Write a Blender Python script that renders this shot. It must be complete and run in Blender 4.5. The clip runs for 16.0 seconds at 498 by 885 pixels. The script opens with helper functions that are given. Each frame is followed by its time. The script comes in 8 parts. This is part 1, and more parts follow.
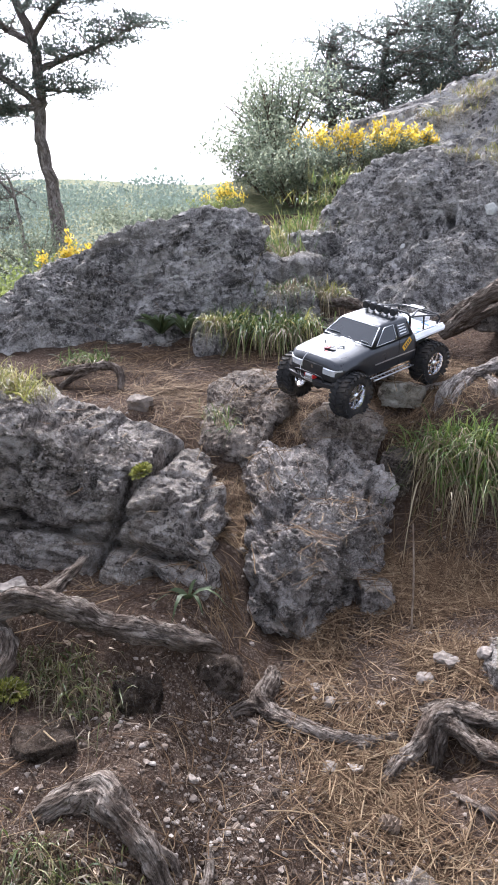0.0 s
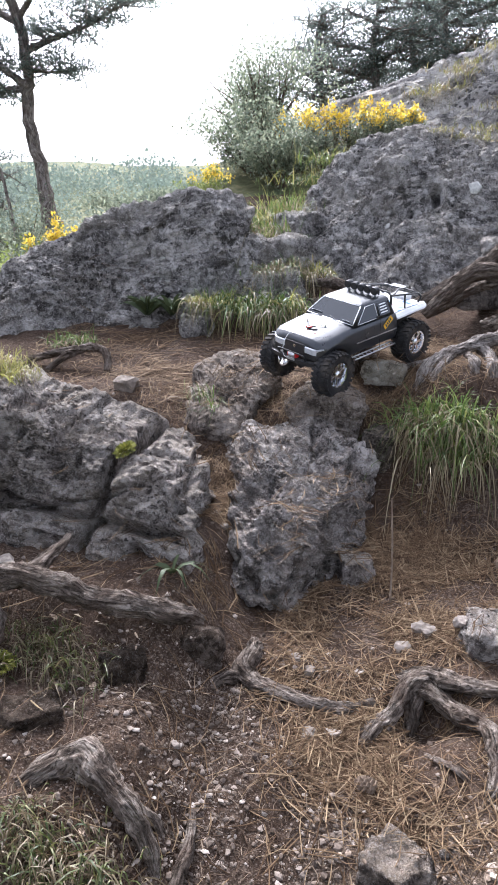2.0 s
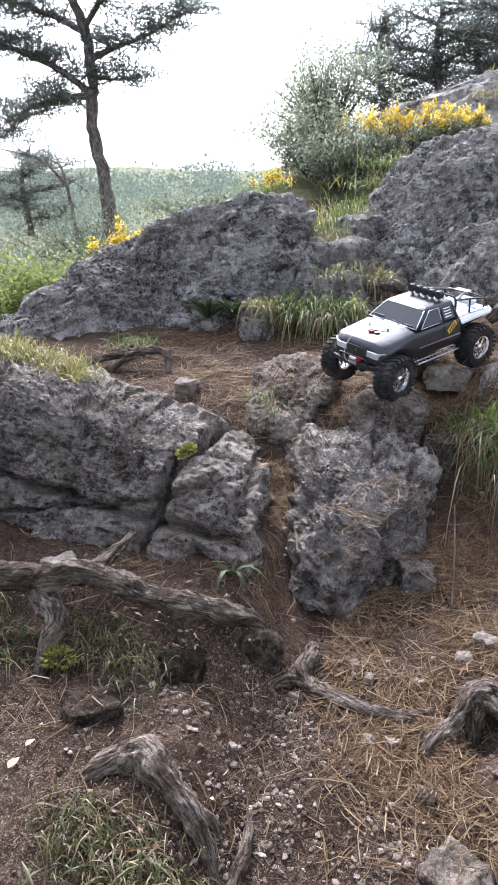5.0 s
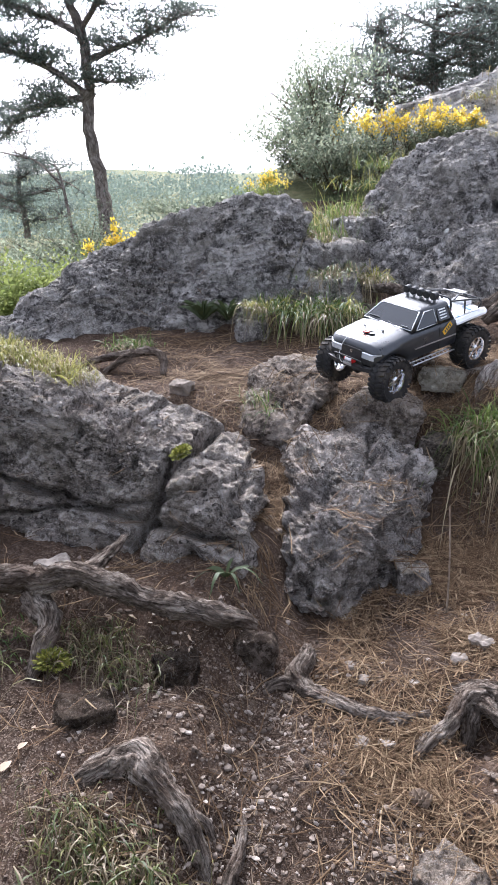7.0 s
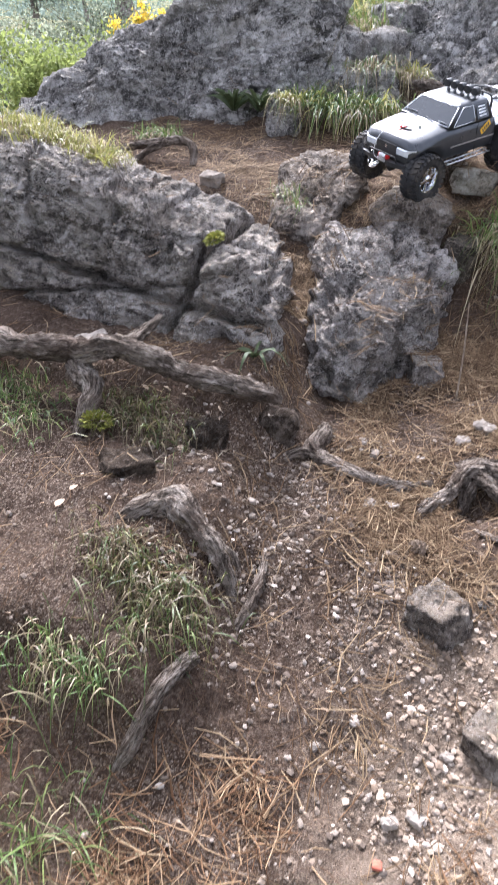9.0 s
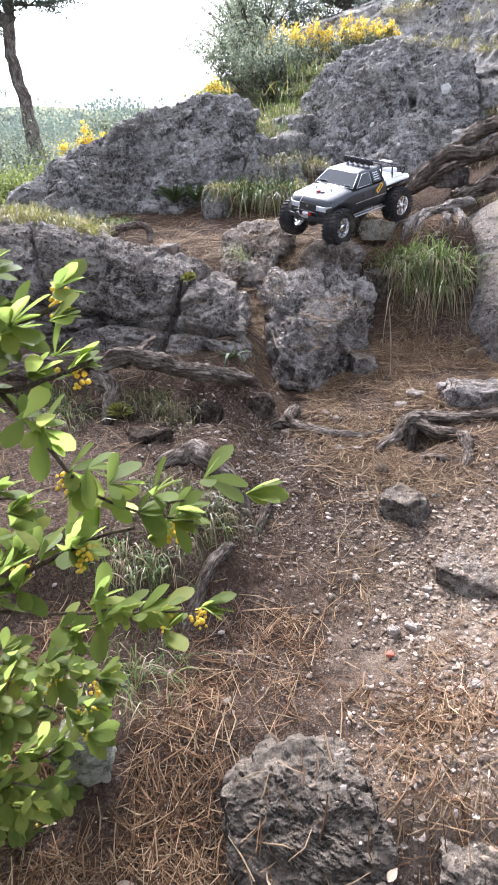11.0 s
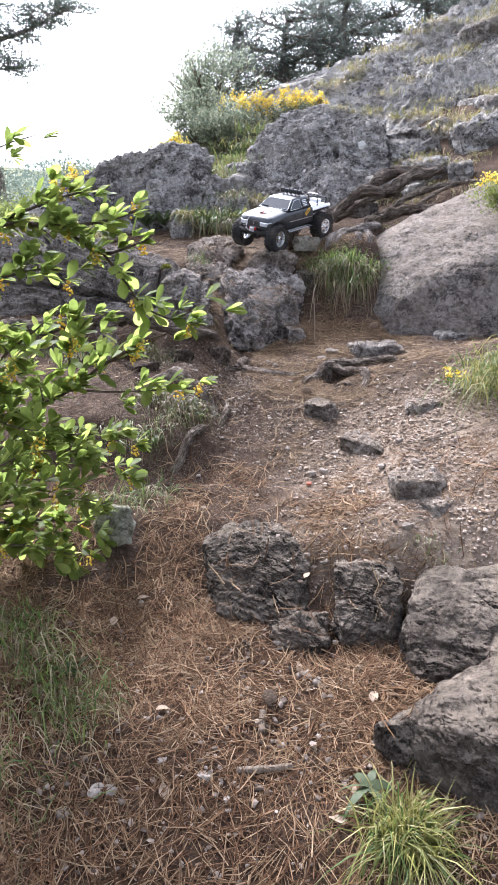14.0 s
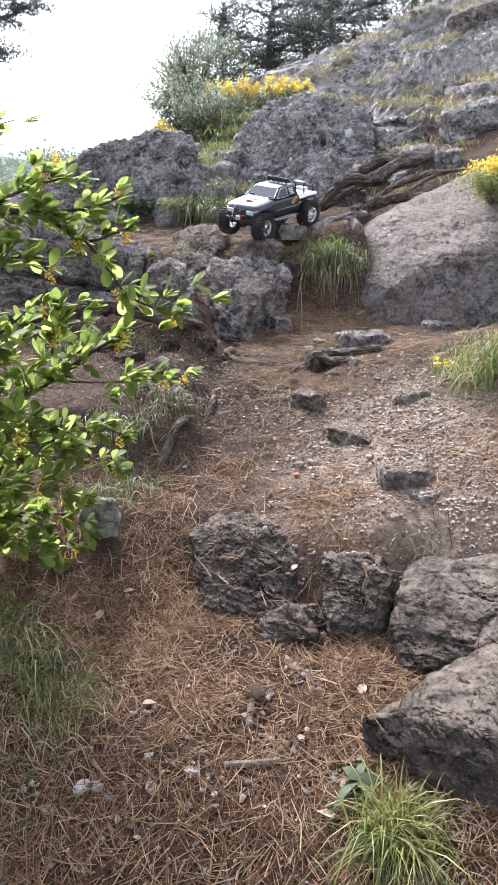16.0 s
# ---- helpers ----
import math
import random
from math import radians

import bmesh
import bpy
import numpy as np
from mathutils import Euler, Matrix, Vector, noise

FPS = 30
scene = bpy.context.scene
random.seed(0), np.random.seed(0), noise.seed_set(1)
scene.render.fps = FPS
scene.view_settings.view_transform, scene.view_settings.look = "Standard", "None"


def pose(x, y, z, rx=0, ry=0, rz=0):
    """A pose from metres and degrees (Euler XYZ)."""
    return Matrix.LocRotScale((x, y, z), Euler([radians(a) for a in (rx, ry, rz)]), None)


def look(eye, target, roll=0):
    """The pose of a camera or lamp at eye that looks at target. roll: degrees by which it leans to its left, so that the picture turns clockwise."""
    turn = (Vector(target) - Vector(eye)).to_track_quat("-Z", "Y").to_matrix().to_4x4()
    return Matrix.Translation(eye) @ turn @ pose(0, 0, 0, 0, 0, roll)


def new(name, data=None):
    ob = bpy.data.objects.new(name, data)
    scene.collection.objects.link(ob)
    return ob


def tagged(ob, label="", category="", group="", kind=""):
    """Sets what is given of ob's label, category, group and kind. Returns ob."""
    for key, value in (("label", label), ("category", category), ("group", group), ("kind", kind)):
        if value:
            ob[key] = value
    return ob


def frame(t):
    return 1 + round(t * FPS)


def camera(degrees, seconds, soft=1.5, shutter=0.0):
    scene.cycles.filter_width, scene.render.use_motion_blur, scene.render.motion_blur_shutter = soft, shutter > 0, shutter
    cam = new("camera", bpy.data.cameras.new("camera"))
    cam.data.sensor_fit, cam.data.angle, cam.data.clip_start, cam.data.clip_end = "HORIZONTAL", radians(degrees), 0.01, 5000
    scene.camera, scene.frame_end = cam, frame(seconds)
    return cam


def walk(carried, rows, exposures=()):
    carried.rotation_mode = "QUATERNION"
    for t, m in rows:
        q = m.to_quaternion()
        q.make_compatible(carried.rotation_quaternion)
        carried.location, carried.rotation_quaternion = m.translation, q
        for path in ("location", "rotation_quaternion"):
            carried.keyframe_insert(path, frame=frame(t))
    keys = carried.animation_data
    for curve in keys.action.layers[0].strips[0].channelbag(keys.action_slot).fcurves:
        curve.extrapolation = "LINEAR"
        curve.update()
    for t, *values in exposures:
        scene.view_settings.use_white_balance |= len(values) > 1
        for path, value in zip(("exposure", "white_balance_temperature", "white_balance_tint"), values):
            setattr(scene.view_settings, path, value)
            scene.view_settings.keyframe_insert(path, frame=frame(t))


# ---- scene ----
cam = camera(35.5, 16.0, soft=1.6, shutter=0.2)
PATH = [
    (0, (-0.01, -0.06, 1.617), (-0.336, 1.831, 1.055), 0.2),
    (0.5, (-0.014, -0.087, 1.621), (-0.33, 1.807, 1.064), 0.6),
    (1, (0.01, -0.099, 1.616), (-0.313, 1.793, 1.051), -0.1),
    (1.5, (0.019, -0.098, 1.614), (-0.298, 1.783, 1.012), -0.0),
    (2, (0.024, -0.089, 1.616), (-0.288, 1.791, 1.012), -0.3),
    (2.5, (0.023, -0.082, 1.614), (-0.302, 1.8, 1.019), -0.2),
    (3, (0.018, -0.084, 1.611), (-0.313, 1.8, 1.028), 0.3),
    (3.5, (0.015, -0.094, 1.619), (-0.366, 1.779, 1.032), -0.2),
    (4, (0.009, -0.093, 1.615), (-0.429, 1.765, 1.017), -0.7),
    (6.5, (0.007, -0.09, 1.612), (-0.442, 1.77, 1.028), -0.4),
    (7, (0.012, -0.086, 1.61), (-0.428, 1.775, 1.022), -0.5),
    (7.5, (0.012, -0.086, 1.608), (-0.414, 1.78, 1.028), -0.5),
    (8, (0.013, -0.09, 1.598), (-0.321, 1.781, 0.975), 0.4),
    (8.5, (0.032, -0.114, 1.601), (-0.301, 1.733, 0.907), 0.7),
    (9, (0.002, -0.218, 1.58), (-0.408, 1.461, 0.574), 2.2),
    (9.2, (0.088, -0.244, 1.547), (-0.423, 1.407, 0.541), -3.5),
    (11.3, (-0.048, -0.908, 1.434), (-0.283, 0.967, 0.779), -1.2),
    (11.5, (-0.033, -1.01, 1.407), (-0.291, 0.874, 0.785), -0.2),
    (12, (0.011, -1.219, 1.394), (-0.305, 0.628, 0.696), -0.7),
    (12.5, (-0.005, -1.376, 1.326), (-0.193, 0.469, 0.578), -1.2),
    (13, (-0.016, -1.52, 1.326), (-0.221, 0.35, 0.645), -0.3),
    (13.5, (0.002, -1.579, 1.341), (-0.147, 0.329, 0.762), -1.6),
    (14, (-0.006, -1.604, 1.345), (-0.117, 0.302, 0.75), -0.4),
    (14.5, (-0.014, -1.598, 1.341), (-0.145, 0.308, 0.75), -0.8),
    (15, (-0.008, -1.594, 1.335), (-0.1, 0.308, 0.724), -0.6),
    (15.5, (-0.009, -1.588, 1.334), (-0.081, 0.31, 0.708), -0.3),
    (16, (-0.006, -1.583, 1.34), (-0.084, 0.317, 0.721), -0.3),
]
EXPOSURES = [(0, 2.04, 5770, 14), (8.5, 2.04, 5770, 14), (8.8, 2.1, 5770, 14), (9, 2.45, 5770, 14), (9.2, 2.65, 5770, 14), (9.8, 2.55, 5770, 14), (11.3, 2.25, 5770, 14), (12, 2.25, 5770, 14), (13, 2.35, 5770, 14), (14, 2.2, 5770, 14), (16, 2.15, 5770, 14)]
walk(cam, [(t, look(eye, target, roll)) for t, eye, target, roll in PATH], EXPOSURES)


# ---------------------------------------------------------------- light
world = bpy.data.worlds.new("overcast_sky")
world.use_nodes = True
scene.world = world
wt = world.node_tree
wt.nodes.clear()
w_out = wt.nodes.new("ShaderNodeOutputWorld")
w_bg = wt.nodes.new("ShaderNodeBackground")
w_sky = wt.nodes.new("ShaderNodeTexSky")
w_sky.sky_type = "NISHITA"
w_sky.sun_disc = False
SUN_EL, SUN_AZ = radians(42), radians(-24)      # the bright part of the cloud, ahead and to the left
w_sky.sun_elevation, w_sky.sun_rotation = SUN_EL, SUN_AZ
w_sky.air_density, w_sky.dust_density, w_sky.ozone_density = 1.0, 6.0, 1.0
w_hsv = wt.nodes.new("ShaderNodeHueSaturation")
w_hsv.inputs["Saturation"].default_value = 0.34   # cloud takes the blue out of the sky
w_bg.inputs["Strength"].default_value = 0.112
w_mix = wt.nodes.new("ShaderNodeMix")                # a bright even cloud layer over the clear sky
w_mix.data_type = "RGBA"
w_mix.inputs[0].default_value = 0.25
w_mix.inputs[7].default_value = (4.25, 4.4, 4.95, 1)
wt.links.new(w_sky.outputs[0], w_hsv.inputs["Color"])
wt.links.new(w_hsv.outputs[0], w_mix.inputs[6])
wt.links.new(w_mix.outputs[2], w_bg.inputs["Color"])
wt.links.new(w_bg.outputs[0], w_out.inputs["Surface"])

sun_data = bpy.data.lights.new("sun", "SUN")
sun_data.energy, sun_data.angle, sun_data.color = 2.25, radians(18), (1.0, 0.97, 0.95)
sun = new("sun", sun_data)
sun_from = Vector((math.sin(SUN_AZ) * math.cos(SUN_EL), math.cos(SUN_AZ) * math.cos(SUN_EL), math.sin(SUN_EL)))
sun.matrix_world = look(sun_from * 50, (0, 0, 0))


# ---------------------------------------------------------------- noise and mesh tools


def hashed(ix, iy, iz, seed):
    h = (ix * 374761393 + iy * 668265263 + iz * 2147483647 + seed * 974634777) & 0xFFFFFFFF
    h = ((h ^ (h >> 13)) * 1274126177) & 0xFFFFFFFF
    h = ((h ^ (h >> 16)) * 2246822519) & 0xFFFFFFFF
    return ((h ^ (h >> 15)) & 0xFFFFFF) / float(0xFFFFFF)


def vnoise(p, seed=0):
    """Smooth noise in -1..1 at the rows of p."""
    i = np.floor(p).astype(np.int64)
    f = p - i
    f = f * f * f * (f * (f * 6 - 15) + 10)
    out = 0
    for dx in (0, 1):
        for dy in (0, 1):
            for dz in (0, 1):
                w = (f[:, 0] if dx else 1 - f[:, 0]) * (f[:, 1] if dy else 1 - f[:, 1]) * (f[:, 2] if dz else 1 - f[:, 2])
                out = out + w * hashed(i[:, 0] + dx, i[:, 1] + dy, i[:, 2] + dz, seed)
    return 2 * out - 1


def fbm(p, octaves=4, seed=0, rough=0.5, ridged=False):
    out, amp, total = 0, 1.0, 0.0
    for o in range(octaves):
        n = vnoise(p * 2.03 ** o + 17.3 * o, seed + o)
        out = out + amp * (1 - 2 * np.abs(n) if ridged else n)
        total += amp
        amp *= rough
    return out / total


def cells(p, seed=0):
    """Distance to the nearest scattered point, in cell widths."""
    i = np.floor(p).astype(np.int64)
    best = np.full(len(p), 9.0)
    for dx in (-1, 0, 1):
        for dy in (-1, 0, 1):
            for dz in (-1, 0, 1):
                c = i + (dx, dy, dz)
                q = c + np.stack([hashed(c[:, 0], c[:, 1], c[:, 2], seed + k) for k in (1, 2, 3)], 1)
                best = np.minimum(best, ((p - q) ** 2).sum(1))
    return np.sqrt(best)


def blocks(p, seed=0):
    """For each row the random value of its nearest scattered point, and how far it is from the border to the next."""
    i = np.floor(p).astype(np.int64)
    best, second, kind = np.full(len(p), 9.0), np.full(len(p), 9.0), np.zeros(len(p))
    for dx in (-1, 0, 1):
        for dy in (-1, 0, 1):
            for dz in (-1, 0, 1):
                c = i + (dx, dy, dz)
                q = c + np.stack([hashed(c[:, 0], c[:, 1], c[:, 2], seed + k) for k in (1, 2, 3)], 1)
                d = np.sqrt(((p - q) ** 2).sum(1))
                nearer = d < best
                second = np.where(nearer, best, np.minimum(second, d))
                kind = np.where(nearer, hashed(c[:, 0], c[:, 1], c[:, 2], seed + 9), kind)
                best = np.minimum(best, d)
    return kind, second - best


def smooth(a, b, v):
    k = np.clip((v - a) / (b - a), 0, 1)
    return k * k * (3 - 2 * k)


def np_mesh(name, verts, faces, material=None, shade=True):
    """A mesh from arrays of places and of faces with one number of corners each."""
    verts, faces = np.asarray(verts, np.float32), np.asarray(faces, np.int32)
    me = bpy.data.meshes.new(name)
    n, k = faces.shape
    me.vertices.add(len(verts))
    me.vertices.foreach_set("co", verts.ravel())
    me.loops.add(n * k)
    me.loops.foreach_set("vertex_index", faces.ravel())
    me.polygons.add(n)
    me.polygons.foreach_set("loop_start", np.arange(0, n * k, k, dtype=np.int32))
    me.polygons.foreach_set("use_smooth", np.full(n, shade))
    me.update(calc_edges=True)
    if material:
        me.materials.append(material)
    return me


def bm_mesh(name, bm, material=None, shade=False):
    me = bpy.data.meshes.new(name)
    bm.to_mesh(me)
    bm.free()
    if shade:
        me.polygons.foreach_set("use_smooth", np.full(len(me.polygons), True))
    if material:
        me.materials.append(material)
    return me


def part(name, data, material, parent, label=""):
    """One mesh object, from a bmesh or a mesh, under a thing or a part."""
    if isinstance(data, bmesh.types.BMesh):
        data = bm_mesh(name, data, None, True)
    if material and not data.materials:
        data.materials.append(material)
    ob = new(name, data)
    ob.parent = parent
    if label:
        ob["label"] = label
    return ob


def thing(name, label, category, group="", kind="", at=None):
    ob = new(name)
    if at is not None:
        ob.matrix_basis = at if isinstance(at, Matrix) else Matrix.Translation(at)
    return tagged(ob, label, category, group, kind)


_spheres = {}


def sphere_dirs(level):
    if level not in _spheres:
        bm = bmesh.new()
        bmesh.ops.create_icosphere(bm, subdivisions=level, radius=1)
        bm.verts.ensure_lookup_table()
        _spheres[level] = (np.array([v.co[:] for v in bm.verts]), np.array([[v.index for v in f.verts] for f in bm.faces]))
        bm.free()
    return _spheres[level]


def tube(points, radii, sides=8, seed=0, lump=0.0, steps=6, grain=0.0):
    """Places and quads of a round limb along a smooth line through the points, closed at both ends."""
    pts, rad = np.array(points, float), np.array(radii, float)
    n = len(pts)
    t = np.linspace(0, n - 1, (n - 1) * steps + 1)
    i = np.clip(t.astype(int), 0, n - 2)
    u = (t - i)[:, None]
    p0, p1, p2, p3 = (pts[np.clip(i + k, 0, n - 1)] for k in (-1, 0, 1, 2))
    line = 0.5 * (2 * p1 + (p2 - p0) * u + (2 * p0 - 5 * p1 + 4 * p2 - p3) * u ** 2 + (3 * p1 - p0 - 3 * p2 + p3) * u ** 3)
    r = np.interp(t, np.arange(n), rad)
    if lump:
        line = line + lump * 0.8 * np.stack([vnoise(line * 9 + 5 * k, seed + k) for k in range(3)], 1) * r[:, None] * 2
        line = line + lump * 0.55 * np.stack([vnoise(line * 26 + 3 * k, seed + 30 + k) for k in range(3)], 1) * r[:, None]
        r = r * (1 + lump * fbm(line * 22, 3, seed + 9) + 0.4 * lump * fbm(line * 70, 2, seed + 19))
    way = np.gradient(line, axis=0)
    way /= np.linalg.norm(way, axis=1)[:, None] + 1e-9
    side = np.cross(way, (0.13, 0.21, 1.0))
    side /= np.linalg.norm(side, axis=1)[:, None] + 1e-9
    up = np.cross(side, way)
    a = np.arange(sides) / sides * 2 * np.pi - np.pi / 2
    ring = np.cos(a)[None, :, None] * side[:, None] + np.sin(a)[None, :, None] * up[:, None]
    rr = np.repeat(r[:, None], sides, 1)
    if grain:
        tw = a[None] + 0.5 * vnoise(line * 12, seed + 40)[:, None]
        q = np.stack([np.cos(tw) * 2.6, np.sin(tw) * 2.6, np.repeat(t[:, None] * 0.5, sides, 1)], 2).reshape(-1, 3)
        rr = rr * (1 + grain * fbm(q * 1.3, 3, seed + 3, 0.7, True).reshape(rr.shape) + 0.35 * grain * fbm(q * (3.2, 3.2, 1.6), 3, seed + 8, 0.6, True).reshape(rr.shape))
        rr = rr * (1 - 0.18 * np.abs(np.sin(a))[None])
    v = (line[:, None] + ring * rr[:, :, None]).reshape(-1, 3)
    m = len(line)
    k = np.arange(sides)
    base = (np.arange(m - 1) * sides)[:, None]
    f = np.stack([base + k, base + (k + 1) % sides, base + sides + (k + 1) % sides, base + sides + k], 2).reshape(-1, 4)
    v = np.vstack([v, line[0], line[-1]])
    a0, a1 = len(v) - 2, len(v) - 1
    e = (m - 1) * sides
    caps = [(a0, (j + 1) % sides, j, a0) for j in range(sides)] + [(a1, e + j, e + (j + 1) % sides, a1) for j in range(sides)]
    far = np.r_[0, np.cumsum(np.linalg.norm(np.diff(line, axis=0), axis=1))]
    uv = np.stack([np.repeat(np.arange(sides)[None] / sides * 2 * np.pi * float(np.mean(r)), m, 0), np.repeat(far[:, None], sides, 1)], 2).reshape(-1, 2)
    return v, f, [c[:3] for c in caps], np.vstack([uv, uv[:1], uv[-1:]])


def tube_mesh(name, limbs, material):
    """Several limbs (points, radii, options) in one mesh."""
    verts, quads, tris, uvs, off = [], [], [], [], 0
    for pts, radii, opt in limbs:
        v, f, c, uv = tube(pts, radii, **opt)
        uvs.append(uv)
        verts.append(v)
        quads.append(f + off)
        tris += [tuple(x + off for x in t) for t in c]
        off += len(v)
    faces = [tuple(int(x) for x in q) for q in np.vstack(quads)] + [tuple(int(x) for x in t) for t in tris]
    me = bpy.data.meshes.new(name)
    me.from_pydata(np.vstack(verts).tolist(), [], faces)
    me.polygons.foreach_set("use_smooth", np.full(len(me.polygons), True))
    layer = me.uv_layers.new(name="along")
    ix = np.empty(len(me.loops), np.int32)
    me.loops.foreach_get("vertex_index", ix)
    layer.data.foreach_set("uv", np.vstack(uvs)[ix].astype(np.float32).ravel())
    me.materials.append(material)
    return me


# ---------------------------------------------------------------- materials
class Mat:
    """A node material with short calls."""

    def __init__(self, name, rough=0.8, metal=0.0, spec=0.3):
        self.m = bpy.data.materials.new(name)
        self.m.use_nodes = True
        self.t = self.m.node_tree
        self.b = self.t.nodes["Principled BSDF"]
        self.b.inputs["Roughness"].default_value = rough
        self.b.inputs["Metallic"].default_value = metal
        self.b.inputs["Specular IOR Level"].default_value = spec
        self.co = self.t.nodes.new("ShaderNodeTexCoord").outputs["Object"]
        self.height = None

    def node(self, kind, **ins):
        n = self.t.nodes.new(kind)
        for k, v in ins.items():
            s = n.inputs[k.replace("_", " ")]
            if isinstance(v, bpy.types.NodeSocket):
                self.t.links.new(v, s)
            else:
                s.default_value = v
        return n

    def stretch(self, sx, sy, sz):
        n = self.node("ShaderNodeMapping", Vector=self.co)
        n.inputs["Scale"].default_value = (sx, sy, sz)
        return n.outputs[0]

    def noise(self, scale, detail=4, rough=0.55, vec=None, dist=0.0):
        return self.node("ShaderNodeTexNoise", Vector=vec or self.co, Scale=scale, Detail=detail, Roughness=rough, Distortion=dist).outputs["Fac"]

    def cell(self, scale, feature="F1", vec=None, out="Distance"):
        n = self.node("ShaderNodeTexVoronoi", Vector=vec or self.co, Scale=scale)
        n.feature = feature
        return n.outputs[out]

    def ramp(self, fac, *stops):
        n = self.node("ShaderNodeValToRGB", Fac=fac)
        e = n.color_ramp.elements
        while len(e) < len(stops):
            e.new(0.5)
        for el, (pos, col) in zip(e, stops):
            el.position = pos
            el.color = (*col, 1) if isinstance(col, tuple) else (col, col, col, 1)
        return n.outputs[0]

    def mix(self, fac, a, b, mode="MIX"):
        n = self.t.nodes.new("ShaderNodeMix")
        n.data_type, n.blend_type = "RGBA", mode
        for s, v in ((n.inputs[0], fac), (n.inputs[6], a), (n.inputs[7], b)):
            if isinstance(v, bpy.types.NodeSocket):
                self.t.links.new(v, s)
            else:
                s.default_value = (*v, 1) if isinstance(v, tuple) else v
        return n.outputs[2]

    def math(self, op, a, b=0.0):
        n = self.t.nodes.new("ShaderNodeMath")
        n.operation = op
        for s, v in zip(n.inputs, (a, b)):
            if isinstance(v, bpy.types.NodeSocket):
                self.t.links.new(v, s)
            else:
                s.default_value = v
        return n.outputs[0]

    def island(self):
        return self.node("ShaderNodeNewGeometry").outputs["Random Per Island"]

    def each(self):
        return self.node("ShaderNodeObjectInfo").outputs["Random"]

    def color(self, c):
        if isinstance(c, bpy.types.NodeSocket):
            self.t.links.new(c, self.b.inputs["Base Color"])
        else:
            self.b.inputs["Base Color"].default_value = (*c, 1)
        return self

    def rough(self, r):
        self.t.links.new(r, self.b.inputs["Roughness"])
        return self

    def bump(self, h, strength=0.5, dist=0.01):
        n = self.node("ShaderNodeBump", Height=h, Strength=strength, Distance=dist)
        if self.height is not None:
            self.t.links.new(self.height, n.inputs["Normal"])
        self.height = n.outputs[0]
        self.t.links.new(self.height, self.b.inputs["Normal"])
        return self

    def thin(self, amount):
        """Light passes through thin leaves."""
        tr = self.node("ShaderNodeBsdfTranslucent")
        src = self.b.inputs["Base Color"]
        if src.is_linked:
            self.t.links.new(src.links[0].from_socket, tr.inputs["Color"])
        else:
            tr.inputs["Color"].default_value = src.default_value
        mx = self.node("ShaderNodeMixShader", Fac=amount)
        self.t.links.new(self.b.outputs[0], mx.inputs[1])
        self.t.links.new(tr.outputs[0], mx.inputs[2])
        self.t.links.new(mx.outputs[0], self.t.nodes["Material Output"].inputs["Surface"])
        return self


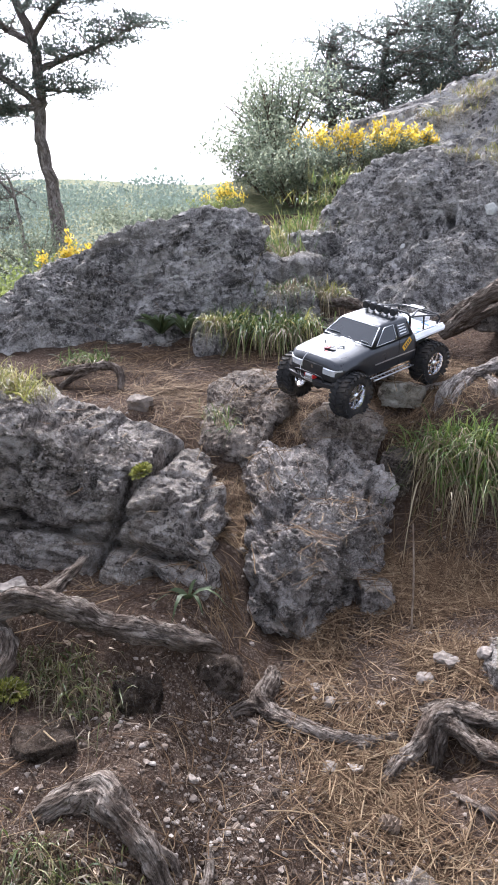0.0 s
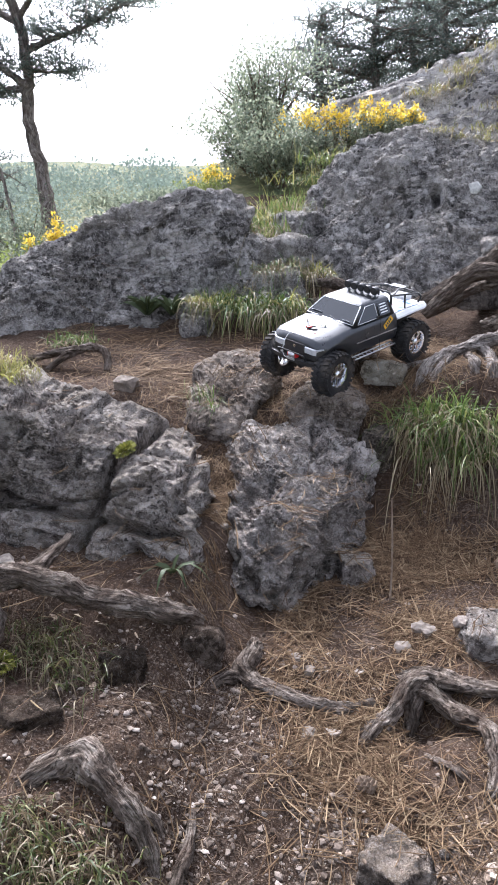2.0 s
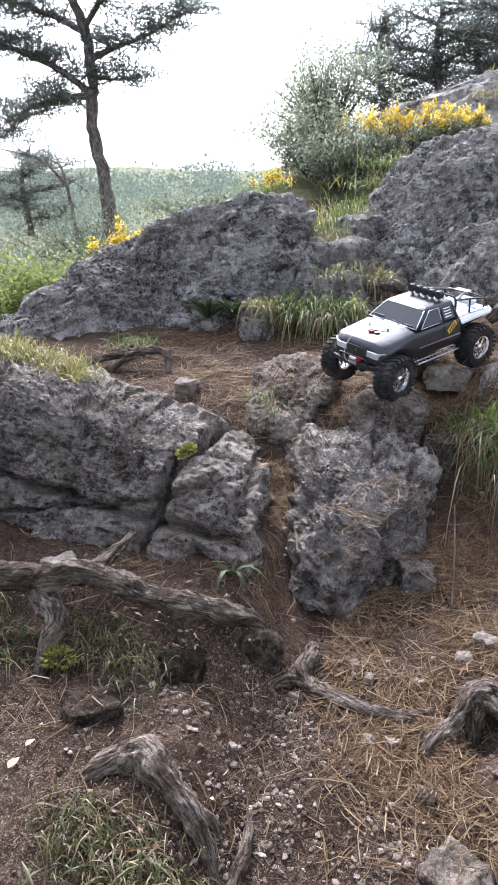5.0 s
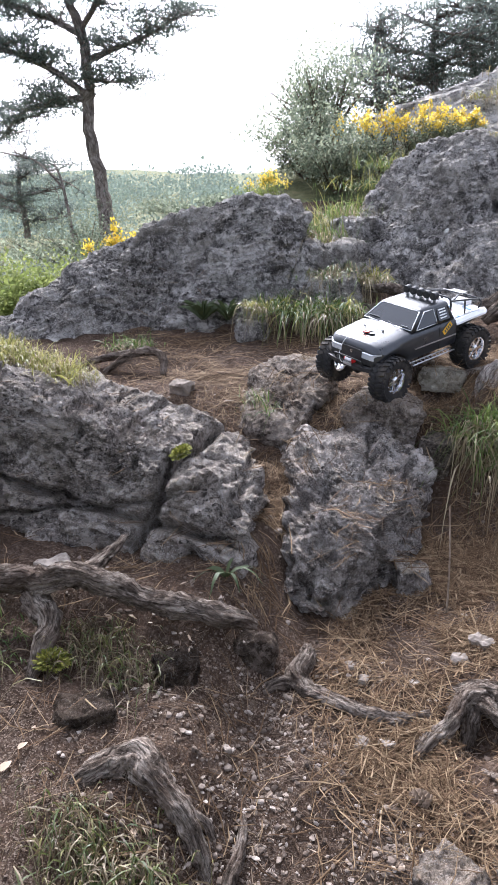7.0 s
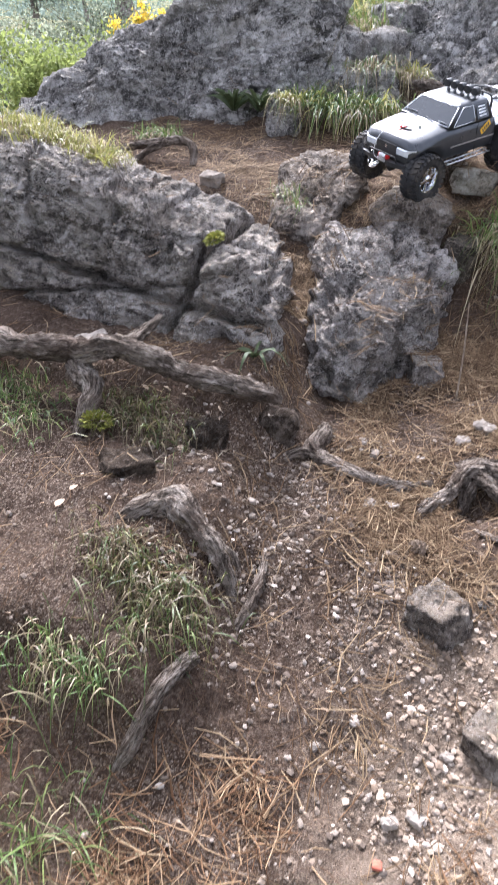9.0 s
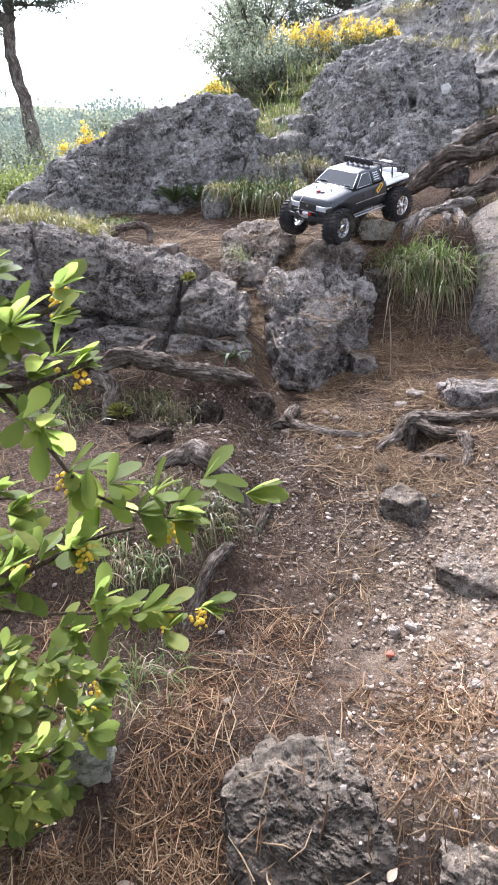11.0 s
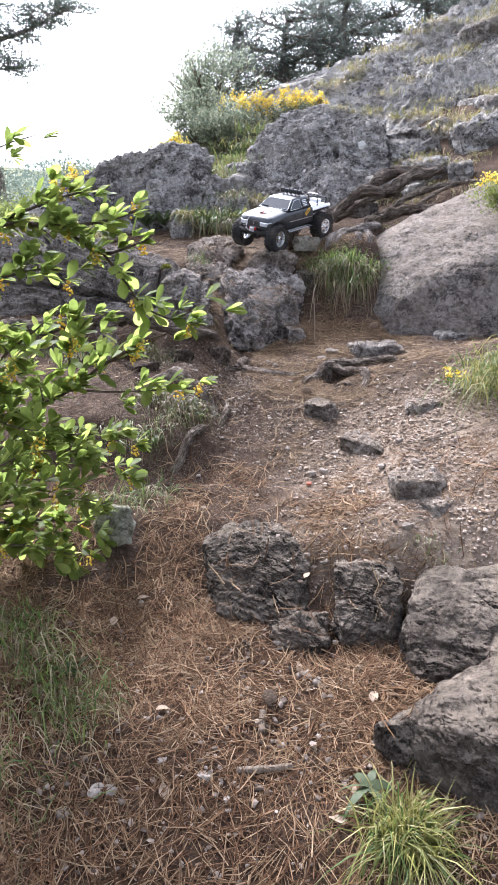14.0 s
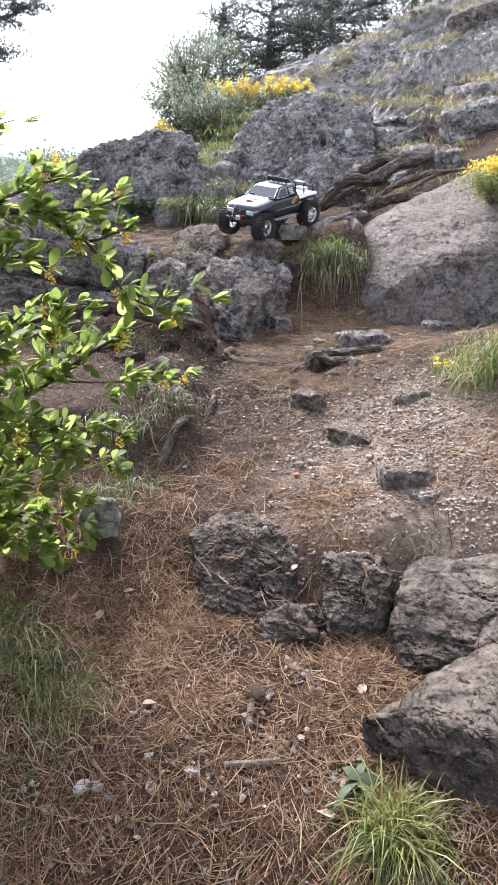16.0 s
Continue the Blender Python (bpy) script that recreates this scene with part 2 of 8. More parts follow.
def rock_material(name, dark, mid, pale, lichen=0.5, warm=(0.30, 0.25, 0.19), moss=0.0, crisp=1.0, coarse=1.0, lit_top_share=1.0):
    """Weathered limestone: broad tones, a fine grain, stains, pale crusts, small pits and hair cracks."""
    m = Mat(name, 0.92, 0, 0.06)
    m.co = m.stretch(1 / coarse, 1 / coarse, 1 / coarse)

    def bent(scale, amount):
        """The place, pushed about by noise, so that cells get ragged edges."""
        n = m.t.nodes.new("ShaderNodeTexNoise")
        m.t.links.new(m.co, n.inputs["Vector"])
        n.inputs["Scale"].default_value, n.inputs["Detail"].default_value, n.inputs["Roughness"].default_value = scale, 6, 0.7
        v = m.t.nodes.new("ShaderNodeVectorMath")
        v.operation = "MULTIPLY_ADD"
        m.t.links.new(n.outputs["Color"], v.inputs[0])
        v.inputs[1].default_value = (amount, amount, amount)
        m.t.links.new(m.co, v.inputs[2])
        return v.outputs[0]

    def weigh(*pairs):
        total = None
        for value, share in pairs:
            v = m.math("MULTIPLY", value, share)
            total = v if total is None else m.math("ADD", total, v)
        return total

    def wide(value, lo=0.34, hi=0.66):
        return m.ramp(value, (lo, 0.0), (hi, 1.0))

    def tone_of(scale, vec):
        return m.node("ShaderNodeSeparateColor", Color=m.cell(scale, vec=vec, out="Color")).outputs[0]

    broad, middle, grain, dust = m.noise(3.6, 5, 0.6, dist=0.8), m.noise(19, 10, 0.72, dist=0.6), m.noise(110, 10, 0.85), m.noise(330, 4, 0.75)
    v1, v2 = bent(24, 0.07), bent(70, 0.03)
    plate, chip = tone_of(24, v1), tone_of(75, v2)
    tone = weigh((wide(broad), 0.08), (wide(middle), 0.18), (wide(grain), 0.24), (wide(dust), 0.10), (plate, 0.18), (chip, 0.22))
    base = m.ramp(tone, (0.28, tuple(0.45 * c for c in dark)), (0.40, dark), (0.52, mid), (0.66, pale))
    base = m.mix(m.ramp(m.noise(5, 6, 0.68, dist=1.2), (0.48, 0.0), (0.70, 0.6)), base, warm)
    # soil dust and dead lichen on upward faces; brighter lit tops put into colour
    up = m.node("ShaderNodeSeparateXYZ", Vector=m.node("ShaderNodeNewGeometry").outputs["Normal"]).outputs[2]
    dusty_lit_top = m.math("MULTIPLY", m.ramp(up, (0.5, 0.0), (0.9, 0.75 * lit_top_share)), m.ramp(m.noise(13, 7, 0.72, dist=0.7), (0.36, 0.15), (0.58, 1.0)))
    base = m.mix(dusty_lit_top, base, m.ramp(grain, (0.36, tuple(0.75 * c for c in warm)), (0.62, tuple(1.35 * c for c in warm))))
    # pale crusts and specks, in patches
    where = m.math("MULTIPLY", m.math("SUBTRACT", m.noise(6, 6, 0.7), 0.5), 0.32)
    base = m.mix(m.ramp(m.math("ADD", m.noise(60, 9, 0.85, dist=0.5), where), (0.575, 0.0), (0.59, lichen * 0.55)), base, tuple(1.1 * c for c in pale))
    base = m.mix(m.ramp(m.math("ADD", m.noise(170, 5, 0.78), where), (0.575, 0.0), (0.59, lichen)), base, (0.54, 0.51, 0.47))
    # dark pits, worn hollows and two crack nets, with crevice shade in the colour
    black = tuple(c * 0.3 for c in dark)
    pit = m.math("ADD", m.cell(70, vec=v2), m.math("MULTIPLY", m.math("SUBTRACT", m.noise(7, 5, 0.7), 0.5), 1.5))
    base = m.mix(m.ramp(pit, (0.08, 0.9 * crisp), (0.14, 0.0)), base, black)
    base = m.mix(m.ramp(m.noise(24, 11, 0.85, dist=0.9), (0.575, 0.0), (0.59, 0.4 * crisp)), base, tuple(c * 0.7 for c in dark))
    seam = m.math("ABSOLUTE", m.math("SUBTRACT", m.noise(1, 9, 0.66, m.stretch(5, 5, 9), 0.7), 0.5))
    fine = m.math("ABSOLUTE", m.math("SUBTRACT", m.noise(1, 7, 0.7, m.stretch(17, 17, 30), 0.9), 0.5))
    base = m.mix(m.ramp(seam, (0.0, 0.85 * crisp), (0.006, 0.0)), base, black)
    base = m.mix(m.ramp(fine, (0.0, 0.7 * crisp), (0.012, 0.0)), base, black)
    if moss:
        base = m.mix(m.ramp(m.noise(11, 4, 0.6), (0.6 - moss * 0.2, 0.0), (0.72 - moss * 0.2, 0.75)), base, (0.10, 0.115, 0.03))
    m.color(base)
    m.bump(m.ramp(seam, (0.0, 0.0), (0.015, 0.8), (0.08, 1.0)), 0.7 * crisp, 0.012)
    m.bump(m.ramp(fine, (0.0, 0.0), (0.03, 0.8), (0.10, 1.0)), 0.6 * crisp, 0.006)
    m.bump(plate, 0.6, 0.008)
    m.bump(m.ramp(pit, (0.04, 0.0), (0.2, 1.0)), 0.7, 0.005)
    m.bump(chip, 0.6, 0.004)
    m.bump(middle, 0.6, 0.016)
    m.bump(m.noise(46, 10, 0.88), 1.0, 0.014)
    m.bump(grain, 0.6, 0.007)
    return m.m


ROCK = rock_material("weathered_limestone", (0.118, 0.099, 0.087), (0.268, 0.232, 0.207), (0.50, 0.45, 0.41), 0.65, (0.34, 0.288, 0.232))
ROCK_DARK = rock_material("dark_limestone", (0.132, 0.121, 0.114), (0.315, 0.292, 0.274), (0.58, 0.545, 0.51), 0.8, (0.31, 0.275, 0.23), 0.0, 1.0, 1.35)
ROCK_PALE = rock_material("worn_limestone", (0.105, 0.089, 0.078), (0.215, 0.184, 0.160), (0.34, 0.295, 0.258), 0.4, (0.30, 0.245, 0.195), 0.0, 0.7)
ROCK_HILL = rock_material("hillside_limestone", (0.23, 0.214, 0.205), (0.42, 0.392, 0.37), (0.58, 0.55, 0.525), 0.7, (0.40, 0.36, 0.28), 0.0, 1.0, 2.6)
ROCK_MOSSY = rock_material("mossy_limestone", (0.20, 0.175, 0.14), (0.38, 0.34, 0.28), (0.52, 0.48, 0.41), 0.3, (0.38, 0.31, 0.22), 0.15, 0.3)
# earth stain, with shaded fronts and lit tops also put into the tones
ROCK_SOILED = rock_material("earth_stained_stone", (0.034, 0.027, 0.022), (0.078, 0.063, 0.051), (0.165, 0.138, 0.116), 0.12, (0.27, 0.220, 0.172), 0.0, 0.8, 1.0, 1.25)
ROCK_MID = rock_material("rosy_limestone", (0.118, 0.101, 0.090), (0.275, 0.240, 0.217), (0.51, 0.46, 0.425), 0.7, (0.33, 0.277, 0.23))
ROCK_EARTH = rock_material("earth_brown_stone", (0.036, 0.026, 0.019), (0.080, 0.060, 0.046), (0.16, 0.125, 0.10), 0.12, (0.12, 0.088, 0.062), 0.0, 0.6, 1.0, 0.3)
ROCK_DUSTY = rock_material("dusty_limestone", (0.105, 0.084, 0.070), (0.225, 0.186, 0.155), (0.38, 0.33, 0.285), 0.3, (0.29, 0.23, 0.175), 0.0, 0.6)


def ground_material():
    m = Mat("litter_and_soil", 0.95, 0, 0.03)
    soil = m.ramp(m.noise(5, 6, 0.65), (0.3, (0.025, 0.0165, 0.0118)), (0.55, (0.048, 0.032, 0.023)), (0.75, (0.092, 0.063, 0.046)))
    soil = m.mix(m.ramp(m.noise(42, 7, 0.75), (0.42, 0.0), (0.60, 0.75)), soil, m.ramp(m.noise(130, 4, 0.7), (0.35, (0.018, 0.012, 0.009)), (0.5, (0.072, 0.050, 0.037)), (0.66, (0.185, 0.142, 0.112))))
    grit = m.cell(420, out="Color")
    gsel = m.ramp(m.node("ShaderNodeSeparateColor", Color=grit).outputs[0], (0.70, 0.0), (0.74, 0.7))
    gcol = m.ramp(m.node("ShaderNodeSeparateColor", Color=grit).outputs[1], (0.0, (0.085, 0.060, 0.044)), (1.0, (0.28, 0.225, 0.18)))
    patch = m.ramp(m.noise(3.1, 3, 0.5), (0.38, 0.15), (0.6, 0.95))
    base = m.mix(m.math("MULTIPLY", gsel, patch), soil, gcol)
    # trampled litter, combed in two directions
    v1, v2 = m.stretch(30, 260, 60), m.stretch(240, 34, 60)
    lit = m.math("MAXIMUM", m.noise(1, 3, 0.6, v1, 2.0), m.noise(1, 3, 0.6, v2, 2.0))
    litc = m.ramp(m.noise(60, 3), (0.3, (0.075, 0.045, 0.03)), (0.7, (0.20, 0.13, 0.08)))
    base = m.mix(m.math("MULTIPLY", m.ramp(lit, (0.56, 0.0), (0.66, 0.9)), m.ramp(m.noise(2.3, 3, 0.5), (0.35, 1.0), (0.62, 0.25))), base, litc)
    # dry pale dust on the gravel shoulder
    xyz = m.node("ShaderNodeSeparateXYZ", Vector=m.co).outputs
    side = m.math("MULTIPLY", m.ramp(m.math("ADD", xyz[0], 0.5), (0.40, 0.0), (0.72, 1.0)), m.math("MULTIPLY", m.ramp(xyz[1], (0.0, 0.0), (0.1, 1.0)), m.ramp(xyz[1], (0.62, 1.0), (0.95, 0.0))))
    base = m.mix(m.math("MULTIPLY", side, m.ramp(m.noise(9, 5, 0.65), (0.3, 0.5), (0.6, 0.9))), base, m.ramp(m.noise(70, 4, 0.7), (0.35, (0.18, 0.132, 0.096)), (0.65, (0.37, 0.29, 0.22))))
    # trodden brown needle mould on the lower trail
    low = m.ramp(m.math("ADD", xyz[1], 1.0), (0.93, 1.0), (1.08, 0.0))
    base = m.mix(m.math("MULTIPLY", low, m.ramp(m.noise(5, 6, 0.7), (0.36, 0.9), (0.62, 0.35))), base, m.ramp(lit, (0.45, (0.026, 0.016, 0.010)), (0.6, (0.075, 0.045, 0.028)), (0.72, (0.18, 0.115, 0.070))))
    m.color(base)
    m.bump(lit, 0.6, 0.006)
    m.bump(m.cell(420), 0.5, 0.003)
    m.bump(m.noise(40, 6, 0.7), 0.8, 0.012)
    return m.m


GROUND = ground_material()


def bark_material(name, dark, mid, pale, sx=60, bump=0.9):
    """Grey weathered wood: broken fibres along the limb, worn pale patches, earth in the hollows."""
    m = Mat(name, 0.92, 0, 0.06)
    n, earth = m.noise(16, 7, 0.7, dist=0.8), m.noise(9, 6, 0.7, dist=0.5)
    fine = m.noise(140, 6, 0.75)
    if sx < 100:
        m.co = m.node("ShaderNodeUVMap").outputs[0]
    fibre = m.noise(1, 6, 0.62, m.stretch(sx * 3.6, sx * 0.55, 1), 0.9)
    split = m.math("ABSOLUTE", m.math("SUBTRACT", m.noise(1, 6, 0.6, m.stretch(sx * 1.5, sx * 0.26, 1), 1.0), 0.5))
    base = m.ramp(m.math("ADD", m.math("MULTIPLY", n, 0.42), m.math("ADD", m.math("MULTIPLY", fibre, 0.42), m.math("MULTIPLY", fine, 0.16))), (0.41, dark), (0.5, mid), (0.60, pale))
    base = m.mix(m.ramp(split, (0.0, 0.85), (0.02, 0.0)), base, tuple(c * 0.4 for c in dark))
    base = m.mix(m.ramp(earth, (0.52, 0.0), (0.66, 0.5)), base, tuple(c * w for c, w in zip(dark, (1.15, 0.95, 0.85))))
    m.color(base)
    m.bump(m.ramp(split, (0.0, 0.0), (0.04, 0.7), (0.2, 1.0)), bump, 0.012)
    m.bump(fibre, bump, 0.009)
    m.bump(fine, bump * 0.6, 0.004)
    return m.m


ROOT = bark_material("weathered_root_wood", (0.058, 0.043, 0.033), (0.165, 0.130, 0.104), (0.37, 0.315, 0.265), 60, 1.0)
ROOT_PALE = bark_material("bleached_root_wood", (0.075, 0.061, 0.052), (0.25, 0.213, 0.185), (0.48, 0.43, 0.385), 60, 1.0)
STICK = bark_material("pale_dead_wood", (0.15, 0.105, 0.075), (0.28, 0.215, 0.16), (0.42, 0.345, 0.27), 200)
TWIG = bark_material("thin_bark", (0.06, 0.045, 0.03), (0.14, 0.105, 0.075), (0.24, 0.19, 0.14), 200)
PINE_BARK = bark_material("pine_bark", (0.10, 0.08, 0.07), (0.22, 0.185, 0.165), (0.36, 0.32, 0.29), 14)


def leafy(name, *cols, thin=0.35, rough=0.5, spec=0.3):
    """Leaf colours that vary from piece to piece."""
    m = Mat(name, rough, 0, spec)
    k = m.island()
    stops = [(i / max(1, len(cols) - 1), c) for i, c in enumerate(cols)]
    base = m.ramp(k, *stops)
    base = m.mix(m.ramp(m.noise(60, 3), (0.35, 0.0), (0.75, 0.4)), base, tuple(c * 0.6 for c in cols[0]))
    m.color(base)
    m.thin(thin)
    return m.m


NEEDLE = leafy("fallen_pine_needle", (0.056, 0.033, 0.019), (0.125, 0.078, 0.044), (0.195, 0.130, 0.075), (0.33, 0.24, 0.148), thin=0.1, rough=0.7, spec=0.06)
NEEDLE_RED = leafy("red_brown_needle", (0.058, 0.030, 0.016), (0.145, 0.079, 0.042), (0.245, 0.146, 0.080), (0.41, 0.29, 0.18), thin=0.1, rough=0.7, spec=0.06)
CRUMB = leafy("trodden_needle", (0.030, 0.020, 0.014), (0.065, 0.043, 0.029), (0.12, 0.084, 0.058), (0.29, 0.225, 0.165), thin=0.1, rough=0.8, spec=0.05)
STRAW = leafy("dry_grass_blade", (0.15, 0.108, 0.062), (0.26, 0.20, 0.118), (0.40, 0.325, 0.205), (0.21, 0.17, 0.09), thin=0.3)
STRAW_BROWN = leafy("old_brown_grass_blade", (0.085, 0.060, 0.034), (0.15, 0.112, 0.064), (0.24, 0.19, 0.115), (0.12, 0.095, 0.05), thin=0.3)
GRASS = leafy("green_grass_blade", (0.045, 0.08, 0.02), (0.08, 0.13, 0.032), (0.13, 0.185, 0.05), (0.21, 0.225, 0.08), thin=0.35)
GRASS_OLIVE = leafy("olive_grass_blade", (0.040, 0.058, 0.015), (0.075, 0.094, 0.026), (0.12, 0.128, 0.042), (0.20, 0.175, 0.07), thin=0.35)
GRASS_TUFT = leafy("lush_grass_blade", (0.055, 0.095, 0.022), (0.10, 0.155, 0.036), (0.17, 0.22, 0.055), (0.26, 0.26, 0.085), thin=0.4)
GRASS_YELLOW = leafy("yellow_green_blade", (0.115, 0.125, 0.030), (0.225, 0.225, 0.055), (0.32, 0.295, 0.09), (0.39, 0.33, 0.15), thin=0.35)
LEAF = leafy("barberry_leaf", (0.14, 0.185, 0.045), (0.205, 0.262, 0.06), (0.27, 0.345, 0.085), (0.40, 0.43, 0.12), thin=0.78, rough=0.5, spec=0.2)
FLOWER = leafy("yellow_blossom", (0.62, 0.43, 0.03), (0.74, 0.55, 0.06), (0.82, 0.66, 0.15), thin=0.45)
BUSH = leafy("grey_green_leaf", (0.13, 0.155, 0.11), (0.20, 0.23, 0.16), (0.28, 0.305, 0.21), (0.36, 0.375, 0.26), thin=0.55, rough=0.7, spec=0.1)
# close greyed greens put the valley haze into the leaf colour
FAR_LEAF = leafy("far_hazed_leaf", (0.19, 0.235, 0.20), (0.23, 0.28, 0.23), (0.28, 0.33, 0.265), thin=0.25, rough=1.0, spec=0.0)
BUSH_LIME = leafy("fresh_green_leaf", (0.14, 0.17, 0.05), (0.21, 0.25, 0.075), (0.29, 0.315, 0.10), thin=0.45, rough=0.7, spec=0.1)
PINE_NEEDLE = leafy("pine_foliage", (0.09, 0.105, 0.095), (0.13, 0.15, 0.13), (0.18, 0.20, 0.165), thin=0.7, rough=0.8, spec=0.1)
PLANT = leafy("blue_green_leaf", (0.034, 0.046, 0.020), (0.055, 0.072, 0.031), (0.09, 0.108, 0.048), thin=0.2, rough=0.6, spec=0.2)
MOSS = leafy("moss", (0.09, 0.10, 0.02), (0.17, 0.17, 0.03), (0.26, 0.24, 0.05), thin=0.2, rough=0.9)
CHIP = leafy("dry_flake", (0.13, 0.08, 0.048), (0.25, 0.17, 0.11), (0.40, 0.315, 0.235), (0.075, 0.045, 0.03), thin=0.05, rough=0.8, spec=0.06)


def pebble_material(name, *tones):
    m = Mat(name, 0.9, 0, 0.08)
    base = m.ramp(m.island(), *zip((0.0, 0.45, 0.84, 1.0), tones))
    m.color(m.mix(m.ramp(m.noise(70, 5, 0.7), (0.4, 0.0), (0.7, 0.6)), base, tones[0]))
    m.bump(m.noise(150, 4, 0.7), 0.5, 0.003)
    return m.m


PEBBLE = pebble_material("limestone_pebble", (0.080, 0.060, 0.047), (0.18, 0.142, 0.113), (0.29, 0.238, 0.197), (0.45, 0.39, 0.335))
PEBBLE_TAN = pebble_material("tan_pebble", (0.155, 0.112, 0.080), (0.26, 0.198, 0.150), (0.37, 0.297, 0.236), (0.52, 0.45, 0.385))


def stone_material(name, lo, hi):
    m = Mat(name, 0.9, 0, 0.1)
    m.color(m.mix(m.ramp(m.noise(60, 6, 0.7), (0.42, 0.0), (0.68, 0.7)), m.mix(m.each(), lo, hi), tuple(0.45 * c for c in lo)))
    m.bump(m.noise(120, 5, 0.7), 0.7, 0.004)
    return m.m


STONE_PALE = stone_material("pale_limestone_chip", (0.24, 0.20, 0.165), (0.37, 0.325, 0.28))
STONE_DUSTY = stone_material("dusty_limestone_chip", (0.20, 0.165, 0.135), (0.32, 0.275, 0.235))
# ---------------------------------------------------------------- the hillside
# heights of the trail along its middle line, going uphill, and of the valley side to the left of the outcrop
TRAIL_Y = (-900, -60, -8, -4, -1.6, -0.9, -0.55, -0.42, -0.16, -0.05, 0.1, 0.2, 0.4, 0.6, 0.85, 1.0, 1.14, 1.3, 1.46, 1.58, 1.7, 1.8, 1.9, 2.0, 2.2, 2.5, 2.9, 3.3, 4, 5, 7, 10, 16, 40, 900)
TRAIL_Z = (-60, -14, -2.6, -1.1, -0.11, 0.17, 0.30, 0.345, 0.385, 0.41, 0.475, 0.54, 0.585, 0.635, 0.71, 0.74, 0.76, 0.785, 0.81, 0.83, 0.88, 0.975, 1.05, 1.09, 1.115, 1.17, 1.27, 1.40, 1.62, 1.86, 2.05, 2.1, 1.9, 1.5, 25)
VALLEY_Y = (-900, 2.0, 2.6, 3.2, 4.5, 7, 9.5, 14, 25, 60, 150, 900)
VALLEY_Z = (1.05, 1.05, 1.0, 0.75, 0.6, 0.8, 1.2, 0.3, 0.1, 1.6, 4.5, 32)


def soft_interp(y, xs, zs, k=0.045):
    """The line through the heights, with its corners rounded."""
    return sum(np.interp(y + d * k, xs, zs) for d in (-1.5, -0.75, 0, 0.75, 1.5)) / 5


